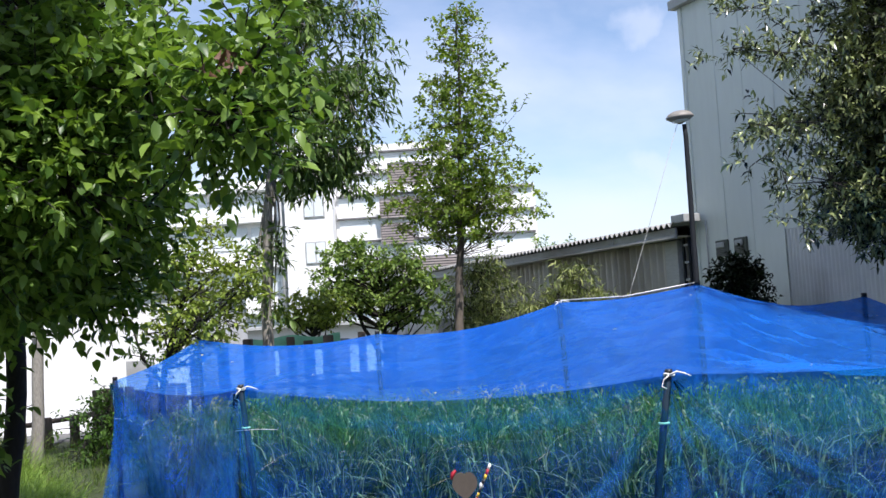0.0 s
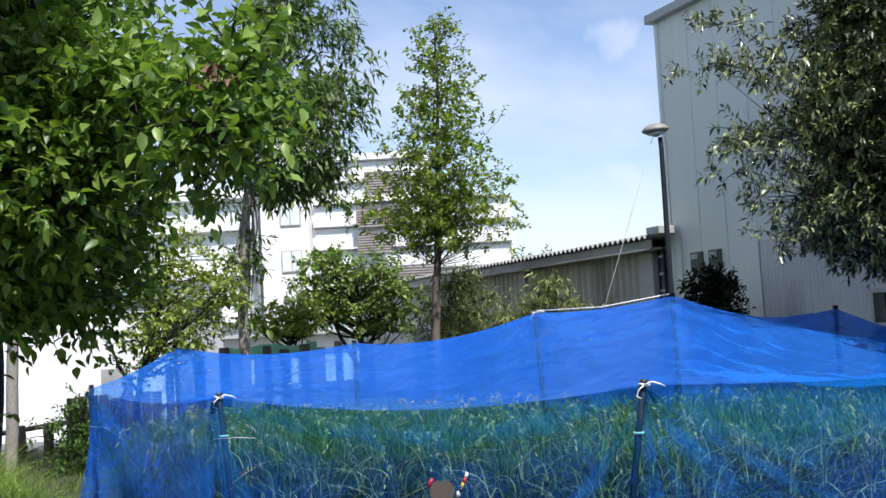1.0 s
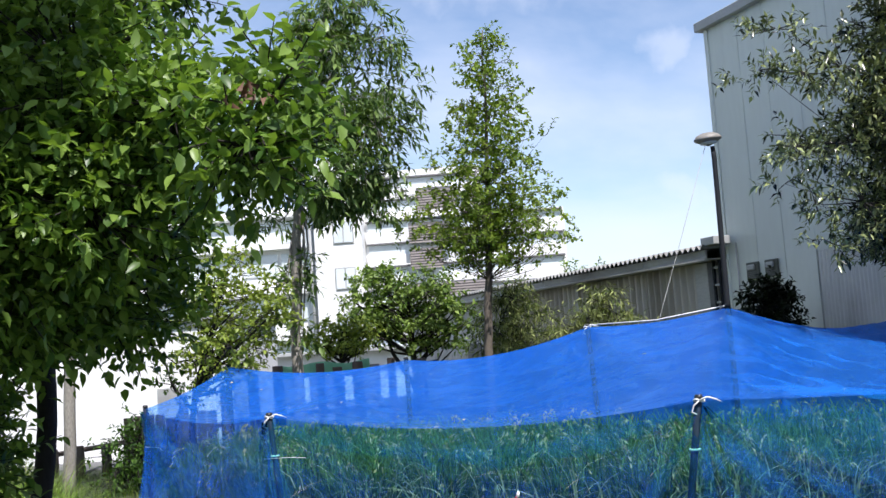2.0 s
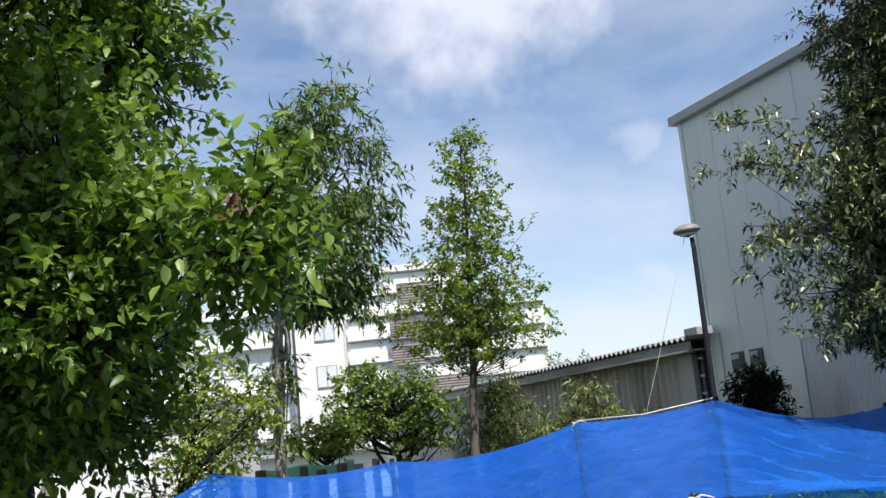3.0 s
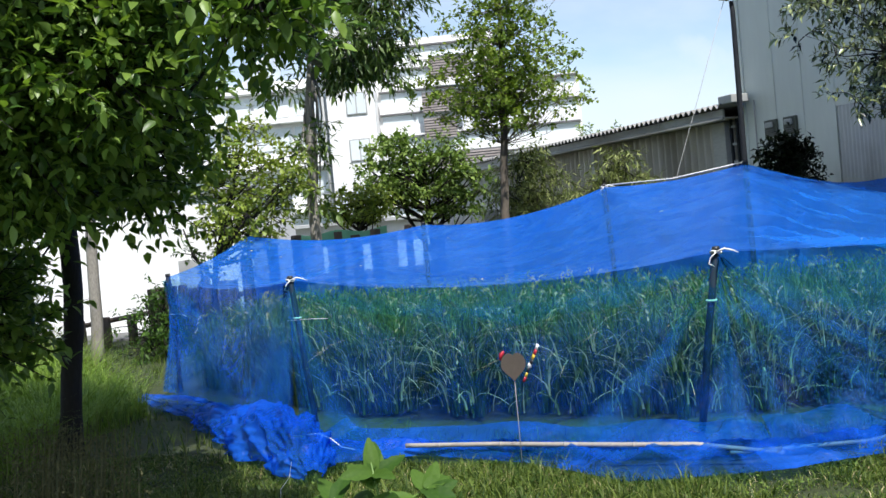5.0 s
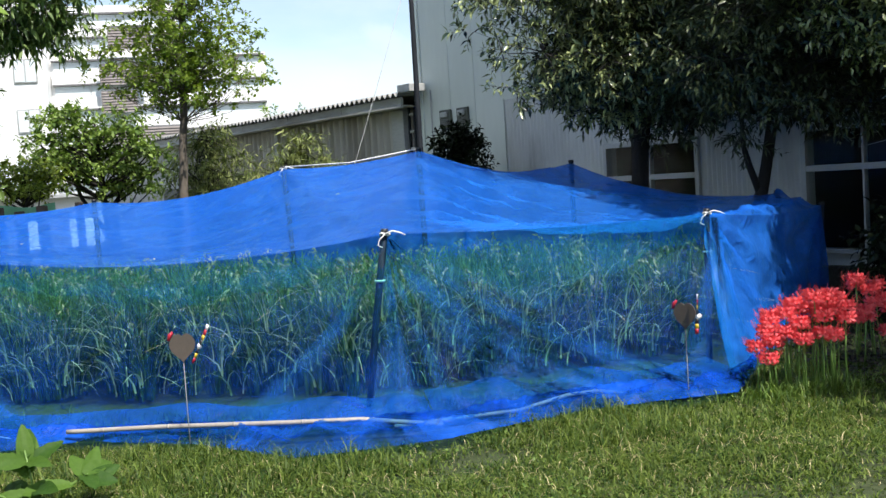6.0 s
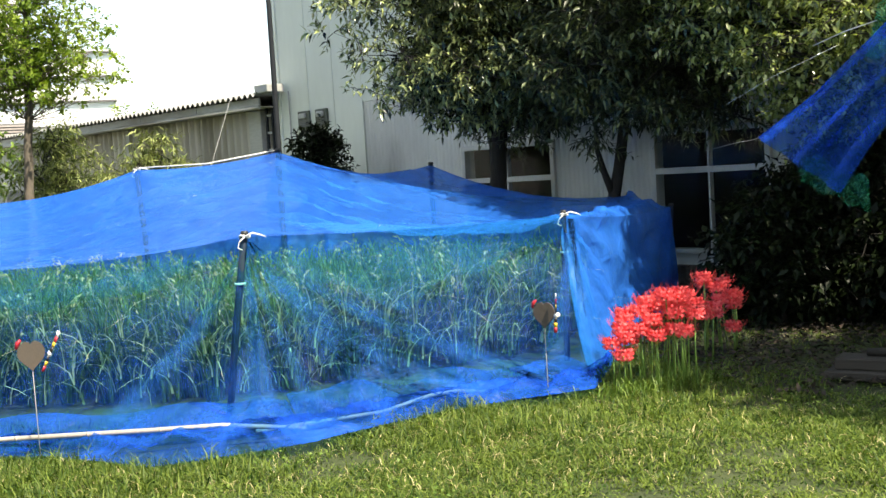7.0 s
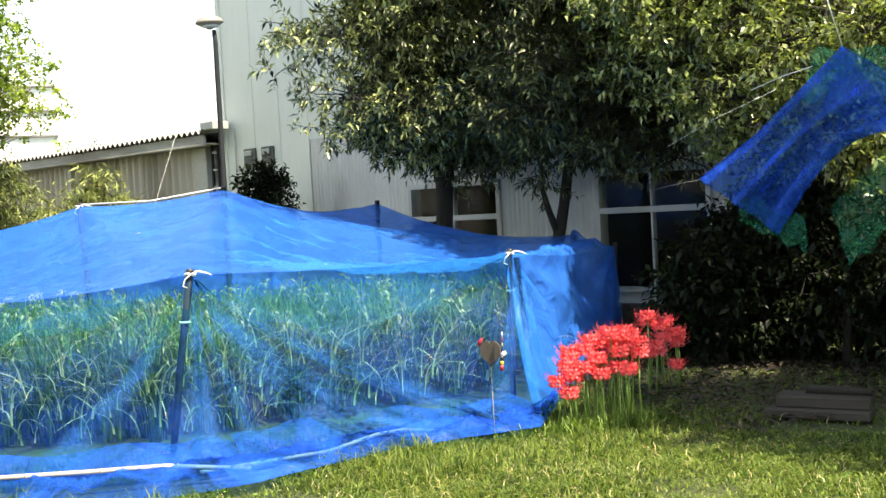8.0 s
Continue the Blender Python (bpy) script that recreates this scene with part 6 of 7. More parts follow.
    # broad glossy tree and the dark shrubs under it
    # the last single clump is unseen, added to throw shade on the rear lilies
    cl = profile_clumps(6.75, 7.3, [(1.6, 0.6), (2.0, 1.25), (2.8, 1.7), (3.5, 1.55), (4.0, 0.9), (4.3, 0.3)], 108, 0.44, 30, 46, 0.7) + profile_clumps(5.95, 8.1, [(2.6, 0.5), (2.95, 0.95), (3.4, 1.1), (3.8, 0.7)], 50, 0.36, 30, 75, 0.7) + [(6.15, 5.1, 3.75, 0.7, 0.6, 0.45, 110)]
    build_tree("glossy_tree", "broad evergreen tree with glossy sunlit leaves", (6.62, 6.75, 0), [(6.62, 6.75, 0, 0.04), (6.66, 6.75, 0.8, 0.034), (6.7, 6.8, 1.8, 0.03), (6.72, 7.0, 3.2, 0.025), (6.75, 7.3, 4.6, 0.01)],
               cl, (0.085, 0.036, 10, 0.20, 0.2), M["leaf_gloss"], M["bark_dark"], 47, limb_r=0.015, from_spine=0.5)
    # out-of-view tree, placed and widened to cast the shade on the lawn
    cl = profile_clumps(6.3, 3.1, [(0.5, 0.7), (1.2, 1.1), (2.0, 1.45), (3.0, 1.68), (4.0, 1.55), (5.0, 1.1), (5.6, 0.5)], 190, 0.48, 20, 48, 0.8)
    build_tree("evergreen_tree", "unseen evergreen tree set to shade the edge of the lawn", (6.8, 3.6, 0), [(6.8, 3.6, 0, 0.10), (6.65, 3.45, 1.6, 0.08), (6.3, 3.1, 5.0, 0.015)], cl, (0.10, 0.048, 9, 0.22, 0.3), M["leaf_gloss"], M["bark_dark"], 49, limb_r=0.02)
    # second out-of-view tree, added only to dim the sky light from the right
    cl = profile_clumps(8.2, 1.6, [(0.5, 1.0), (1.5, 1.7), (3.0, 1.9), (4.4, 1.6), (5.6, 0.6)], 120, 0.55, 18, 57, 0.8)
    build_tree("evergreen_tree", "unseen evergreen tree added to block sky light", (8.2, 1.6, 0), [(8.2, 1.6, 0, 0.11), (8.2, 1.6, 2.0, 0.08), (8.2, 1.6, 5.2, 0.015)], cl, (0.11, 0.05, 9, 0.24, 0.3), M["leaf_gloss"], M["bark_dark"], 58, limb_r=0.02)
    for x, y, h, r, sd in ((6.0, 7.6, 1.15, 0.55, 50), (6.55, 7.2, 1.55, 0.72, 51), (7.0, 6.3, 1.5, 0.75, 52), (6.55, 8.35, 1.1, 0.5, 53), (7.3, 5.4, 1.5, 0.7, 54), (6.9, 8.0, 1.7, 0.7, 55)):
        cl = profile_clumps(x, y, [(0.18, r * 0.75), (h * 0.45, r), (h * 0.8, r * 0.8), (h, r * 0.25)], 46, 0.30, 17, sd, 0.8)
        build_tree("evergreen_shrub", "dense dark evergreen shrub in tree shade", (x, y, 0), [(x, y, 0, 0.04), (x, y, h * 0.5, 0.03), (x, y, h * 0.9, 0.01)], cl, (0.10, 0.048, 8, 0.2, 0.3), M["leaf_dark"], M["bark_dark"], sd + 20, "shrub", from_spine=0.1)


tree_conical()
tree_tall()
tree_near()
tree_pale_trunk()
tree_left_small()
trees_middle()
trees_distant()
trees_right()


# ---------------------------------------------------------------- lawn and weeds
NET_AREA = [(-4.0, 10.9), (-1.6, 7.2), (-0.06, 6.46), (0.18, 6.20), (0.47, 5.92), (0.90, 5.90), (1.28, 5.93), (1.78, 6.10), (2.35, 6.25), (3.25, 6.22), (4.1, 7.3), (6.2, 9.4), (4.3, 12), (-3.6, 14.4)]


def make_grass():
    rng = np.random.default_rng(8)

    def blades(name, count, xr, yr, hgt, wid, bend, mat, label, category, keep=None, tuft=0.0, segs=2):
        x, y = rng.uniform(*xr, count), rng.uniform(*yr, count)
        ok = ~in_poly(x, y, NET_AREA)
        if keep:
            ok &= keep(x, y)
        x, y = x[ok], y[ok]
        dens = np.array([noise.noise(Vector((a * 1.1, b * 1.1, 2.0))) + 0.6 * noise.noise(Vector((a * 4.3, b * 4.3, 6.0))) for a, b in zip(x, y)])
        ok = rng.uniform(0, 1, len(x)) < 1.0 + 0.9 * dens
        x, y, dens = x[ok], y[ok], dens[ok]
        if tuft:
            x, y = x + tuft * np.sin(y * 9.1) * 0.3, y + tuft * np.sin(x * 8.3) * 0.3
        n = len(x)
        ang = rng.uniform(0, 6.283, n)
        lean = np.stack([np.cos(ang), np.sin(ang)], 1)
        near = np.exp(-((x / 14) ** 2 + ((y - 8) / 14) ** 2))
        base = np.stack([x, y, ground_height(x, y) * near - 0.012], 1)
        h = rng.uniform(*hgt, n) * (1 + 0.7 * dens)
        v, f = strip_arrays(base, lean, h, rng.uniform(*wid, n), rng.uniform(*bend, n), ang + 1.57 + rng.normal(0, 0.6, n), segs)
        solid(name, mesh_np(name, v, f, mat), label, category, kind="stuff")

    # bare dirt, its outline laid along the tree shade's edge to deepen the shade
    bare = [(4.6, 7.0), (4.25, 5.5), (4.9, 4.75), (7, 4.0), (9, 4.2), (9, 9), (5.5, 9)]
    wedge = lambda x, y: (np.abs(x - 0.35) < 0.35 + y * 0.95) & (~in_poly(x, y, bare) | (rng.uniform(0, 1, len(x)) < 0.12))
    blades("grass", 290000, (-6, 7), (3.0, 7.6), (0.028, 0.068), (0.005, 0.011), (0.5, 1.9), M["blade"], "short mown lawn grass", "grass", wedge)
    blades("straw_grass", 18000, (-6, 7), (3.0, 7.6), (0.03, 0.08), (0.003, 0.007), (0.5, 1.7), M["ear"], "dry straw blades among the lawn", "dry grass", wedge)
    blades("edge_grass", 16000, (-2.2, 4.6), (5.3, 7.4), (0.06, 0.14), (0.005, 0.010), (0.3, 1.3), M["blade"], "taller grass tufts along the net foot", "grass")
    x, y = rng.normal(3.78, 0.24, 900), rng.normal(6.06, 0.09, 900)
    ang = rng.uniform(0, 6.283, 900)
    v, f = strip_arrays(np.stack([x, y, np.full(900, -0.02)], 1), np.stack([np.cos(ang), np.sin(ang)], 1), rng.uniform(0.05, 0.17, 900), rng.uniform(0.005, 0.010, 900), rng.uniform(0.2, 1.2, 900), ang + 1.57, 3)
    solid("lily_grass", mesh_np("lily_grass", v, f, M["clover"]), "tall yellow-green grass round the lily stems", "grass", kind="stuff")
    blades("thin_grass", 60000, (-8, 9), (-4.0, 4.6), (0.03, 0.07), (0.008, 0.016), (0.5, 1.9), M["blade"], "short mown grass round the path", "grass")
    inside = [(-1.5, 8.1), (-1.5, 7.4), (0.1, 6.7), (1.0, 6.4), (2.0, 6.5), (3.4, 6.6), (3.5, 7.3), (1.1, 7.1)]
    n = 3500
    x, y = rng.uniform(-1.6, 3.6, n), rng.uniform(6.4, 8.1, n)
    ok = in_poly(x, y, inside)
    x, y = x[ok], y[ok]
    n = len(x)
    ang = rng.uniform(0, 6.283, n)
    v, f = strip_arrays(np.stack([x, y, np.full(n, -0.02)], 1), np.stack([np.cos(ang), np.sin(ang)], 1), rng.uniform(0.05, 0.14, n), rng.uniform(0.005, 0.010, n), rng.uniform(0.3, 1.5, n), ang + 1.57, 2)
    solid("plot_edge_grass", mesh_np("plot_edge_grass", v, f, M["blade"]), "grass growing inside the net along the rice", "grass", kind="stuff")
    left = lambda x, y: (x < -3.6 + (y - 9) * 0.02) & (x > -9) & (x < -1.9 - (y - 7.0) * 0.62)
    blades("tall_weeds", 80000, (-9, -1.5), (7.0, 16.4), (0.25, 0.72), (0.006, 0.014), (0.3, 1.3), M["weed"], "tall bright green weeds and grasses", "weeds", left, segs=3)
    blades("plume_weeds", 3600, (-8, -3.9), (11.5, 16.2), (0.45, 1.0), (0.006, 0.012), (0.3, 1.2), M["dry"], "tall dull plumed grasses by the fence", "weeds", left, segs=4)
    blades("mid_grass", 30000, (-9, 9), (7.4, 16.8), (0.08, 0.20), (0.006, 0.012), (0.2, 1.2), M["blade"], "rough grass round the plot", "grass")
    # clover-like leaves among the left weeds
    n = 16000
    x, y = rng.uniform(-8, -1.8, n), rng.uniform(6.6, 14.5, n)
    ok = left(x, y) & ~in_poly(x, y, NET_AREA)
    x, y = x[ok], y[ok]
    n = len(x)
    p = np.stack([x, y, rng.uniform(0.04, 0.30, n)], 1)
    ax = rng.normal(0, 1, (n, 3)) * [1, 1, 0.3]
    v, f = leaf_arrays(p, ax, rng.normal(0, 0.3, (n, 3)) + [0, 0, 1], rng.uniform(0.03, 0.07, n), rng.uniform(0.02, 0.045, n))
    solid("weed_leaves", mesh_np("weed_leaves", v, f, M["weed"]), "small leafy weeds covering the ground", "weeds", kind="stuff")
    n = 9000
    x, y = rng.uniform(-4, 5, n), rng.uniform(3.2, 7.2, n)
    ok = np.array([noise.noise(Vector((a * 1.7, b * 1.7, 5.0))) for a, b in zip(x, y)]) > 0.08
    ok &= ~in_poly(x, y, NET_AREA) & ~in_poly(x, y, bare)
    x, y = x[ok], y[ok]
    n = len(x)
    p = np.stack([x, y, rng.uniform(0.02, 0.06, n)], 1)
    v, f = leaf_arrays(p, rng.normal(0, 1, (n, 3)) * [1, 1, 0.3], rng.normal(0, 0.3, (n, 3)) + [0, 0, 1], rng.uniform(0.014, 0.03, n), rng.uniform(0.010, 0.02, n))
    solid("lawn_clover", mesh_np("lawn_clover", v, f, M["clover"]), "clover patches in the lawn", "clover", kind="stuff")
    # dark straggly weeds by the lawn
    n = 2600
    c = np.array([[-2.7, 6.1], [-2.45, 5.7], [-3.0, 6.3], [-2.9, 5.8]])[rng.integers(0, 4, n)]
    x, y = c[:, 0] + rng.normal(0, 0.16, n), c[:, 1] + rng.normal(0, 0.16, n)
    p = np.stack([x, y, rng.uniform(0.02, 0.5, n)], 1)
    v, f = leaf_arrays(p, rng.normal(0, 1, (n, 3)) + [0, 0, 0.3], rng.normal(0, 1, (n, 3)), rng.uniform(0.02, 0.05, n), rng.uniform(0.005, 0.012, n))
    m = 90
    k = rng.integers(0, n, m)
    stems = [tube_arrays([(x[i], y[i], -0.02), (x[i] + 0.03, y[i], 0.25), (x[i] + 0.05, y[i] + 0.03, 0.52)], [0.004, 0.003, 0.0015], 3) for i in k]
    solid("straggly_weeds", mesh_np("straggly_weeds", *joined([(v, f)] + stems), M["dry"]), "dark straggly weeds gone to seed", "weeds", kind="stuff")
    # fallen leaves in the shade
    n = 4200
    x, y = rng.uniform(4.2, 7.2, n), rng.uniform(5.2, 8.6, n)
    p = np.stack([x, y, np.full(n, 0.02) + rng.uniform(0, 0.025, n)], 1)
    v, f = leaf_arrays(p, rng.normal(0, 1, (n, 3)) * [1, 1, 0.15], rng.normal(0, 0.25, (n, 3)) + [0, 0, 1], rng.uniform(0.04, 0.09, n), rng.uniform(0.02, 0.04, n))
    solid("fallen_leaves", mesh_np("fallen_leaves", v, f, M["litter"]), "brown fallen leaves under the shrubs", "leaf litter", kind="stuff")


make_grass()


# ---------------------------------------------------------------- spider lilies
def make_lily():
    rng = np.random.default_rng(2)
    ob = thing("spider_lily", "red spider lily on a bare green stem", "flower", pose(3.6, 6.1, 0), "red spider lilies")
    part("stem", tube_mesh("stem", [(0, 0, -0.03), (0.01, 0, 0.25), (0.0, 0.01, 0.5)], [0.006, 0.005, 0.0045], M["stem"], 6), ob)
    chunks = []
    for k in range(7):
        a = k * 2 * math.pi / 7 + rng.uniform(-0.2, 0.2)
        d = np.array([math.cos(a), math.sin(a), 0.35])
        c = np.array([0, 0.01, 0.5]) + d * 0.035
        side = np.array([-math.sin(a), math.cos(a), 0])
        for q in range(6):
            b = q * math.pi / 3
            o = unit(d * 0.6 + side * math.cos(b) * 0.9 + np.array([0, 0, 1.0]) * math.sin(b) * 0.9)
            w = unit(np.cross(o, d)) * 0.0075
            pts = [c, c + o * 0.022, c + o * 0.045 + np.array([0, 0, 0.004]), c + o * 0.052 - d * 0.022, c + o * 0.042 - d * 0.036]
            v = []
            for i, p in enumerate(pts):
                ww = w * (0.6, 1.2, 1.2, 0.9, 0.2)[i]
                v += [p - ww, p + ww]
            f = []
            for i in range(4):
                f += [(2 * i, 2 * i + 1, 2 * i + 2), (2 * i + 1, 2 * i + 3, 2 * i + 2)]
            chunks.append((np.array(v), np.array(f)))
        for q in range(4):
            o = unit(d + rng.normal(0, 0.25, 3))
            tip = c + o * 0.075 + np.array([0, 0, 0.03])
            v, f = tube_arrays([c, c + o * 0.05, tip], [0.0012, 0.001, 0.0008], 3, False)
            chunks.append((v, f))
    part("flower_head", mesh_np("flower_head", *joined(chunks), M["petal"]), ob, "red umbel of curled petals")
    spots = [(3.46, 6.06, 0.30), (3.42, 6.10, 0.40), (3.50, 6.05, 0.44), (3.47, 6.16, 0.50), (3.55, 6.10, 0.40), (3.58, 6.04, 0.47), (3.56, 6.16, 0.54), (3.63, 6.08, 0.45), (3.66, 6.02, 0.52), (3.64, 6.16, 0.58),
             (3.72, 6.06, 0.48), (3.74, 6.12, 0.58), (3.80, 6.04, 0.64), (3.76, 6.18, 0.60), (3.82, 6.12, 0.55), (3.85, 6.0, 0.50), (3.88, 6.08, 0.60), (3.92, 6.03, 0.54), (3.90, 6.14, 0.58), (3.97, 6.08, 0.52),
             (3.95, 5.98, 0.46), (4.02, 6.05, 0.50), (3.78, 5.98, 0.41), (3.86, 5.95, 0.38), (3.68, 5.97, 0.40), (4.04, 6.14, 0.54), (3.98, 6.2, 0.58), (3.60, 6.22, 0.57), (3.70, 6.24, 0.60), (3.84, 6.22, 0.62)]
    spots += [(4.55, 6.75, 0.66), (4.62, 6.85, 0.60), (4.68, 6.78, 0.56), (4.74, 6.72, 0.50), (4.58, 6.65, 0.48), (4.70, 6.65, 0.42), (4.80, 6.75, 0.46), (4.50, 6.62, 0.38), (4.42, 6.55, 0.44), (4.35, 6.48, 0.40), (4.78, 6.85, 0.58), (4.66, 6.58, 0.24)]
    r = random.Random(9)
    for i, (x, y, h) in enumerate(spots):
        h *= 0.88 * (1 + (x - 3.70) * 0.5 if y < 6.4 else 1)
        x += 0.05
        if y > 6.4:
            x, y = x + 0.09, y + 0.05
        s = h / 0.5
        m = Matrix.Translation((x + r.uniform(-0.02, 0.02), y + r.uniform(-0.02, 0.02), 0)) @ Matrix.Rotation(r.uniform(0, 6.28), 4, "Z") @ Matrix.Rotation(r.uniform(-0.08, 0.08), 4, "X") @ Matrix.Diagonal((1.0, 1.0, s, 1))
        if i == 0:
            ob.matrix_basis = m
        else:
            q = copy_thing(ob, m @ Matrix.Diagonal((1 / ob.scale[0], 1 / ob.scale[1], 1 / ob.scale[2], 1)))
        tgt = ob if i == 0 else q
        for ch in tgt.children:
            if ch.name.startswith("flower_head"):
                ch.scale = (0.96, 0.96, 0.96 / s)
                ch.location = (0, 0, 0.5 - 0.48 / s)


make_lily()


# ---------------------------------------------------------------- broad-leaved weed in front
def make_broad_weed():
    w = thing("broadleaf_weed", "soft light-green weed with broad pointed leaves", "weed", pose(-0.86, 5.48, 0) @ Matrix.Diagonal((1.12, 1.12, 1.05, 1)))
    rng = np.random.default_rng(6)
    stems = [[(0, 0, -0.02), (0.0, 0.0, 0.14), (-0.02, 0.0, 0.30)], [(0.05, 0, -0.02), (0.14, 0.0, 0.10), (0.24, -0.02, 0.16)], [(-0.04, 0, -0.02), (-0.12, -0.03, 0.10), (-0.2, -0.05, 0.15)]]
    for st in stems:
        part("stem", tube_mesh("stem", st, [0.008, 0.006, 0.004], M["stem"], 6), w)

    def leaf_obj(base, yaw, rise, length, width):
        n, m = 9, 5
        v = []
        for i in range(n):
            t = i / (n - 1)
            half = width * 0.5 * math.sin(math.pi * min(1, t * 0.92 + 0.06)) ** 0.7 * (1 - 0.2 * t)
            for j in range(m):
                u = (j - 2) / 2
                v.append((u * half, t * length, -0.25 * length * t * t + abs(u) * half * 0.3 + 0.005 * math.sin(t * 20 + u) * abs(u)))
        ob = part("leaf", mesh_np("leaf", v, grid_faces(n, m), M["weedleaf"], True), w)
        a = Vector((math.sin(yaw) * math.cos(rise), math.cos(yaw) * math.cos(rise), math.sin(rise)))
        sunward = Vector((0.25 + rng.normal(0, 0.3), -0.7, 0.75 + rng.normal(0, 0.2)))
        up = (sunward - a * sunward.dot(a)).normalized()
        right = a.cross(up)
        turn = Matrix((right, a, up)).transposed().to_4x4()
        ob.matrix_local = Matrix.Translation(base) @ turn

    for k, (yaw, rise) in enumerate(((-0.5, 1.25), (0.5, 1.1), (-1.3, 0.75), (1.3, 0.7), (0.0, 1.4), (2.4, 0.2), (-2.3, 0.15), (0.1, 0.8))):
        leaf_obj((-0.02, 0, 0.17 + 0.014 * k), yaw, rise, rng.uniform(0.15, 0.20), rng.uniform(0.075, 0.095))
    for k, (yaw, rise) in enumerate(((1.4, 0.45), (0.6, 0.9), (1.9, 0.05), (-0.6, 0.9), (2.7, 0.0), (1.0, 0.3))):
        leaf_obj((0.22, -0.02, 0.11 + 0.010 * k), yaw, rise, rng.uniform(0.14, 0.20), rng.uniform(0.075, 0.10))
    for k, (yaw, rise) in enumerate(((-1.4, 0.4), (-0.6, 0.9), (-2.0, 0.0), (0.5, 0.8), (-2.8, -0.1))):
        leaf_obj((-0.2, -0.05, 0.10 + 0.010 * k), yaw, rise, rng.uniform(0.13, 0.19), rng.uniform(0.08, 0.11))
    for k in range(6):
        leaf_obj((0.06 * math.cos(k), -0.03, 0.06 + 0.01 * k), k * 1.1 - 2.8, 0.15 + 0.1 * (k % 3), rng.uniform(0.15, 0.22), rng.uniform(0.09, 0.12))


make_broad_weed()


# ---------------------------------------------------------------- garden spinners
def make_spinner(base, top, yaw, turn, label):
    s = thing("garden_spinner", label, "garden ornament", pose(*base, 0, 0, yaw), "garden spinners")
    h = top - 0.12
    part("stake", tube_mesh("stake", [(0, 0, -0.1), (0, 0, h + 0.04)], 0.0036, M["lamp_head"], 6), s)
    out = []
    for k in range(40):
        a = 2 * math.pi * k / 40
        x = 0.092 * math.sin(a) ** 3
        z = 0.0066 * (13.5 * math.cos(a) - 2.6 * math.cos(2 * a) - 1.6 * math.cos(3 * a) - 0.8 * math.cos(4 * a)) + h + 0.125
        out.append((x, z))
    bm = bmesh.new()
    fr = [bm.verts.new((x, -0.006, z)) for x, z in out]
    bk = [bm.verts.new((x, 0.006, z)) for x, z in out]
    bm.faces.new(fr)
    bm.faces.new(list(reversed(bk)))
    for i in range(40):
        bm.faces.new((fr[i], bk[i], bk[(i + 1) % 40], fr[(i + 1) % 40]))
    s.scale = (0.82, 1.0, 1.0)
    part("board", bm_mesh("board", bm, M["brown_board"]), s, "brown heart-shaped board")
    part("red_tab", tube_mesh("red_tab", [(-0.095, -0.008, h + 0.165), (-0.085, -0.008, h + 0.195), (-0.06, -0.008, h + 0.215)], [0.010, 0.015, 0.009], M["red"], 8), s)
    hub = part("hub", tube_mesh("hub", [(0.12, -0.03, h + 0.12), (0.12, 0.01, h + 0.12)], 0.016, M["whiteplastic"], 10), s, "white plastic hub")
    for side in (0, math.pi):
        a0 = turn + side
        d = np.array([math.cos(a0), 0, math.sin(a0)])
        w = np.array([-d[2], 0, d[0]])
        c = np.array([0.12, -0.034, h + 0.12])
        for (r0, r1, mk) in ((0.012, 0.045, "black"), (0.045, 0.075, "yellow"), (0.075, 0.11, "red"), (0.11, 0.145, "whiteplastic")):
            if mk == "whiteplastic" and side:
                continue
            q = 0.0095
            tw = np.array([0, 0.008, 0])
            v = [c + d * r0 - w * q - tw, c + d * r0 + w * q + tw, c + d * r1 + w * q + tw, c + d * r1 - w * q - tw]
            v += [p + np.array([0, 0.003, 0]) for p in v]
            part("blade", mesh_np("blade", v, [(0, 1, 2, 3), (7, 6, 5, 4), (0, 4, 5, 1), (1, 5, 6, 2), (2, 6, 7, 3), (3, 7, 4, 0)], M[mk]), hub)


make_spinner((-0.11, 6.42, 0), 0.62, 0, 1.05, "brown garden spinner with striped blades on a thin stake")
make_spinner((3.00, 6.16, 0), 0.55, -52, 1.5, "brown garden spinner with red and yellow blades beside the lilies")


# ---------------------------------------------------------------- timbers under the shrubs
def make_timbers():
    m = pose(4.98, 5.34, 0, 0, 0, -55)
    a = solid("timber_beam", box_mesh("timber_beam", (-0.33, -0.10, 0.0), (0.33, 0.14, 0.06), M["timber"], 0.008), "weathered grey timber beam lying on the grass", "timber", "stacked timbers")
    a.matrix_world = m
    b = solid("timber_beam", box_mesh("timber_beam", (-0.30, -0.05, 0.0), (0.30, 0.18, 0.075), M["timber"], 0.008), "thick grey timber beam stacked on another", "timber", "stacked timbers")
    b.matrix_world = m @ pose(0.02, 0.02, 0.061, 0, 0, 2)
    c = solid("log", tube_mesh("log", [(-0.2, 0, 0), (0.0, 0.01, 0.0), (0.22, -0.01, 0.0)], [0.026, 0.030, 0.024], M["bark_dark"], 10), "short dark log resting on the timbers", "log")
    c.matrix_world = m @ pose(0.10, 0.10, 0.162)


make_timbers()


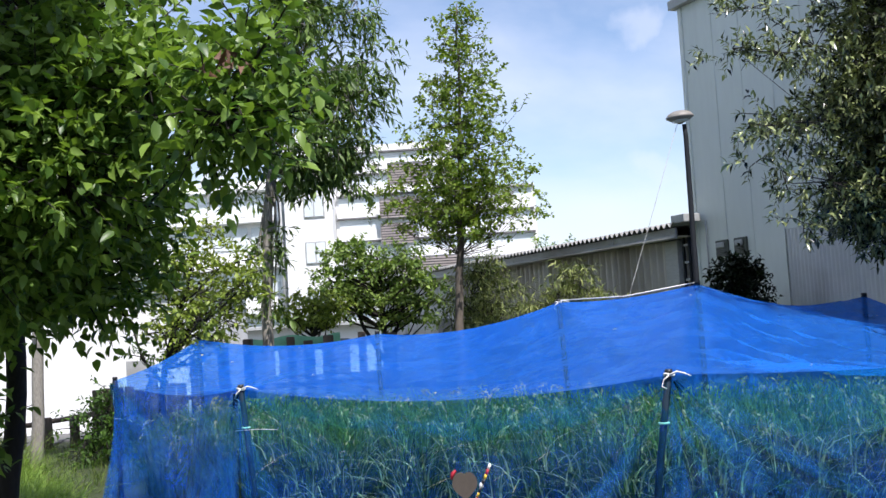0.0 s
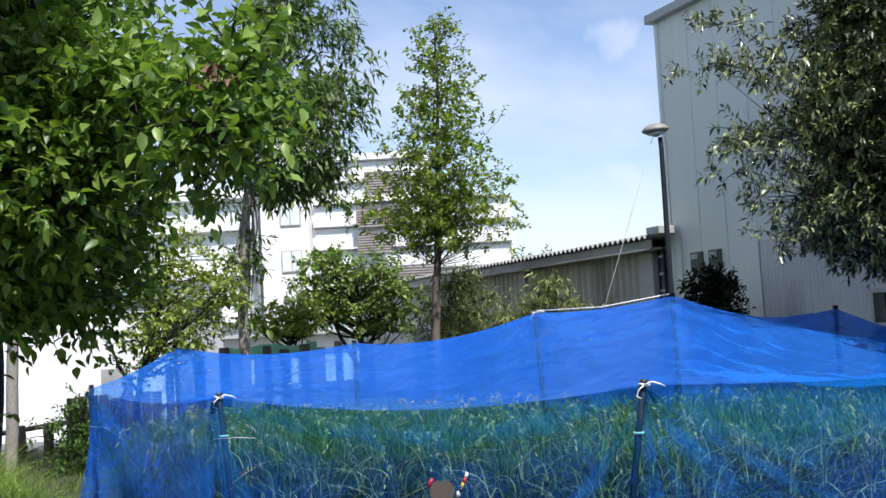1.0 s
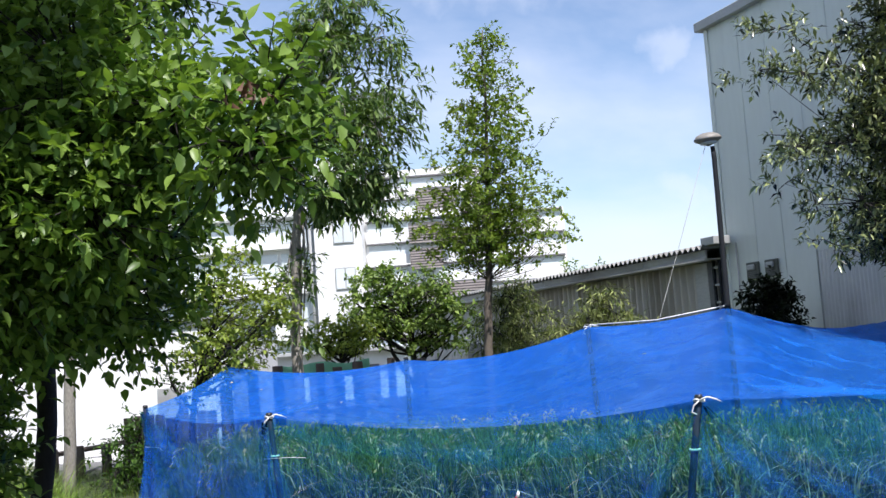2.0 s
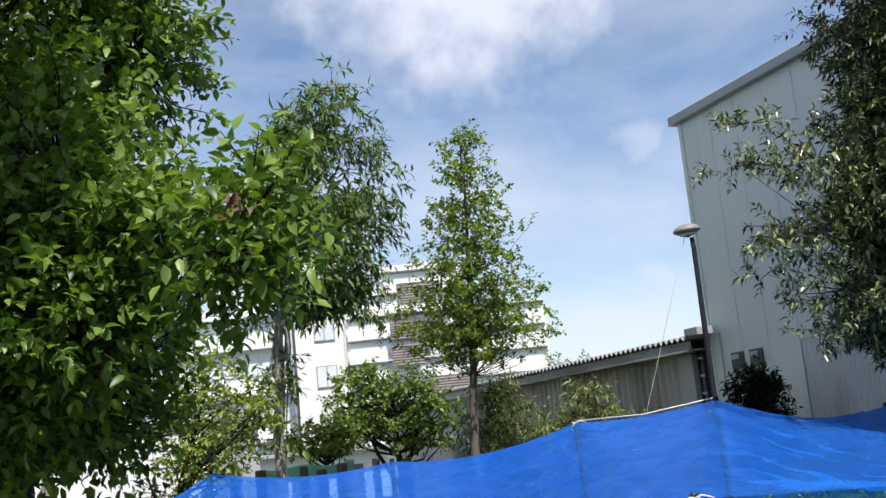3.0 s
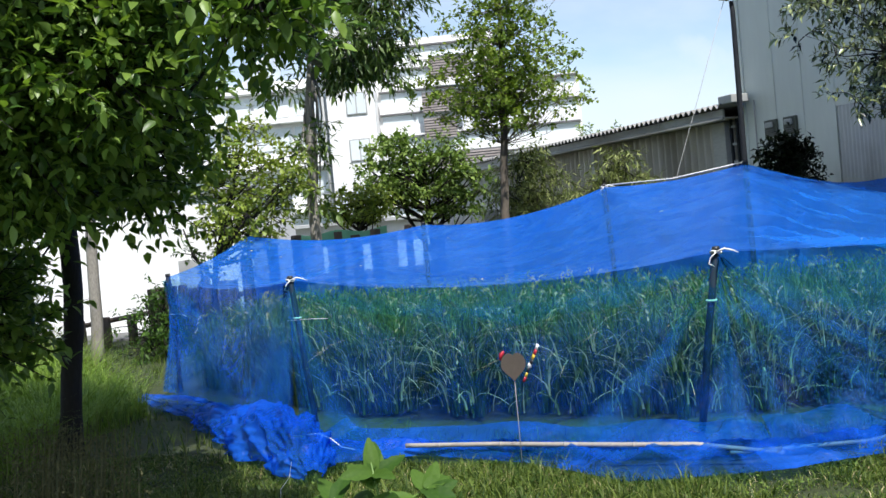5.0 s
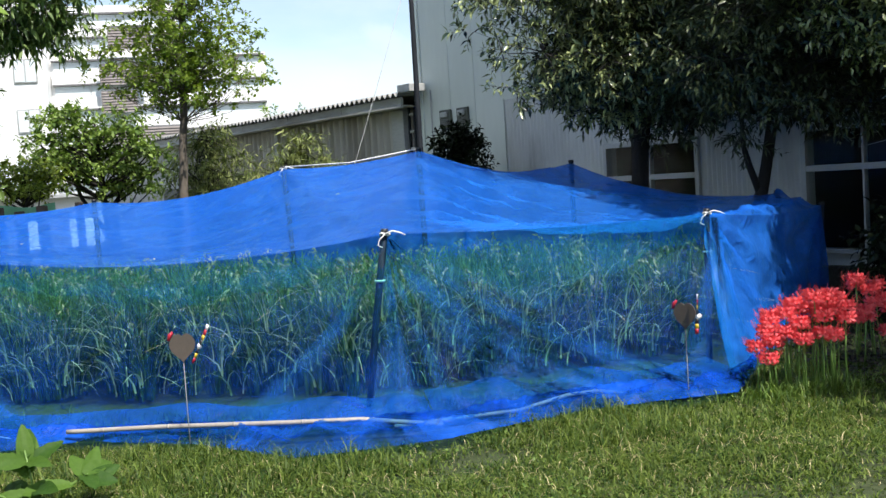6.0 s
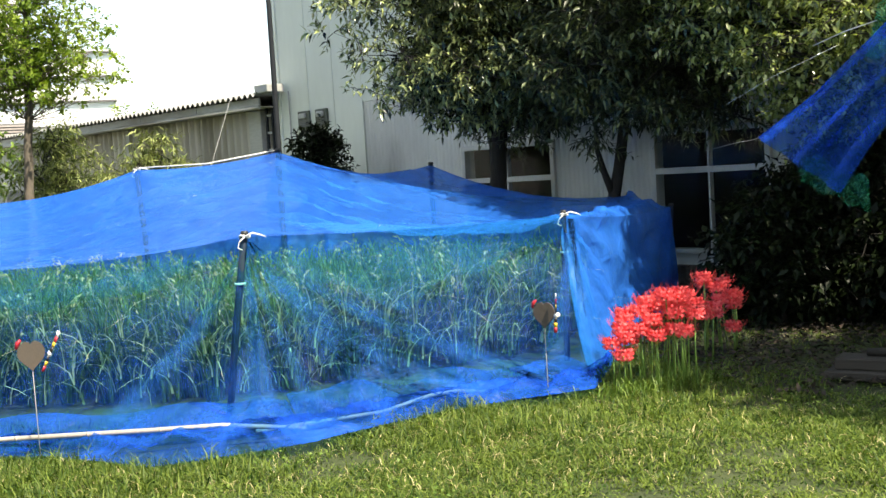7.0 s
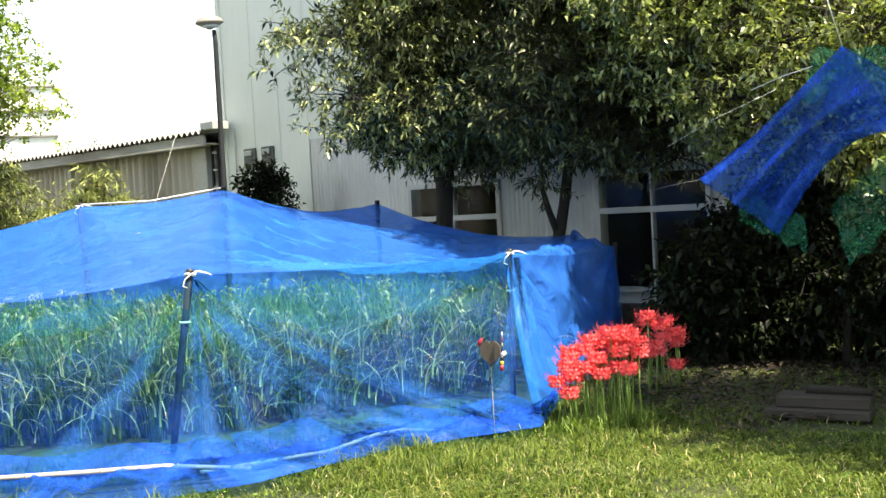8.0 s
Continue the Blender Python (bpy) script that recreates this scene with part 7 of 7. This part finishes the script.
# ---------------------------------------------------------------- net hung in the evergreen tree
def make_hung_net():
    net = thing("hung_net", "blue net hung from ropes before the evergreen tree", "netting")
    A, B, B2, C, D = (np.array(p) for p in ((4.79, 6.23, 1.61), (5.26, 5.29, 2.42), (5.34, 4.80, 2.10), (5.07, 5.75, 1.20), (5.30, 4.85, 1.84)))
    n, m = 46, 30
    pts = np.zeros((m, n, 3))
    nr = unit(np.array([-0.75, -0.66, 0.0]))
    for j in range(m):
        s = j / (m - 1)
        for i in range(n):
            t = i / (n - 1)
            top = A * (1 - t) + B * t + np.array([0, 0, -0.05 * math.sin(math.pi * t)])
            low = C * (1 - t) + D * t + np.array([0, 0, 0.20 * math.sin(math.pi * t)])
            p = top * (1 - s) + low * s
            f = 0.05 * math.sin(s * 15 + t * 2.5) * (0.3 + 0.7 * math.sin(math.pi * s)) + 0.06 * noise.noise(Vector((t * 3, s * 6, 0.5)))
            pts[j, i] = p + nr * f
    part("sheet", mesh_np("sheet", pts.reshape(-1, 3), grid_faces(m, n), M["net_hung"], True), net)
    grid = pts.copy()
    for j0, j1 in ((0, 3), (1, 2), (12, 14), (17, 18), (24, 29), (27, 29)):
        q = grid[j0:j1 + 1] + nr * (0.012 + 0.0007 * j1)
        part("fold", mesh_np("fold", q.reshape(-1, 3), grid_faces(j1 - j0 + 1, n), M["net_hung_fold"], True), net)
    pts = np.zeros((16, 16, 3))
    for j in range(16):
        for i in range(16):
            s, t = j / 15, i / 15
            p = (B * (1 - t) + B2 * t) * (1 - s) + (np.array([5.22, 5.45, 2.0]) * (1 - t) + D * t) * s
            pts[j, i] = p + nr * (0.04 * math.sin(s * 9 + t * 5) + 0.03)
    part("flap", mesh_np("flap", pts.reshape(-1, 3), grid_faces(16, 16), M["net_hung"], True), net)
    rim = [A + np.array([0, 0, 0.005]), A * 0.6 + B * 0.4 - [0, 0, 0.05], A * 0.2 + B * 0.8 - [0, 0, 0.02], B]
    part("edge_cord", tube_mesh("edge_cord", rim, 0.006, M["net_heap"], 5), net)
    g = thing("green_net", "green netting caught in the evergreen tree", "netting")
    for k, (o, e1, e2) in enumerate((((5.40, 5.70, 2.46), (0.25, -0.55, -0.05), (-0.12, 0.0, -0.35)), ((5.02, 6.10, 1.50), (0.25, -0.40, -0.22), (0.05, 0.05, -0.22)), ((5.42, 5.62, 1.35), (0.05, -0.65, 0.55), (0.10, -0.05, -0.42)))):
        o, e1, e2 = np.array(o), np.array(e1), np.array(e2)
        q = np.array([[o + e1 * t + e2 * s + nr * 0.07 * noise.noise(Vector((t * 4 + k, s * 4, 0))) + np.array([0, 0, 0.06 * noise.noise(Vector((t * 5, s * 3, k + 3.0)))]) for t in np.linspace(0, 1, 20)] for s in np.linspace(0, 1, 14)])
        part("sheet", mesh_np("sheet", q.reshape(-1, 3), grid_faces(14, 20), M["net_green"], True), g)

    def rope(pts, r, label):
        tagged(new("rope", tube_mesh("rope", pts, r, M["cord"], 5)), label, "rope", "net ropes")
    rope([B, (5.25, 5.4, 2.75), (5.22, 5.6, 3.4)], 0.004, "white rope holding up the hung net")
    rope([(5.19, 5.5, 2.32), (5.24, 5.85, 2.30), (5.28, 6.22, 2.25)], 0.004, "white rope tied between net and tree")
    rope([A, (5.3, 7.2, 1.60), (6.35, 9.15, 1.56)], 0.0013, "thin cord from the net corner to the window")
    rope([(5.1, 5.75, 2.2), (5.05, 6.4, 2.05), (5.05, 6.95, 1.9)], 0.0018, "thin cord through the leaves")


make_hung_net()
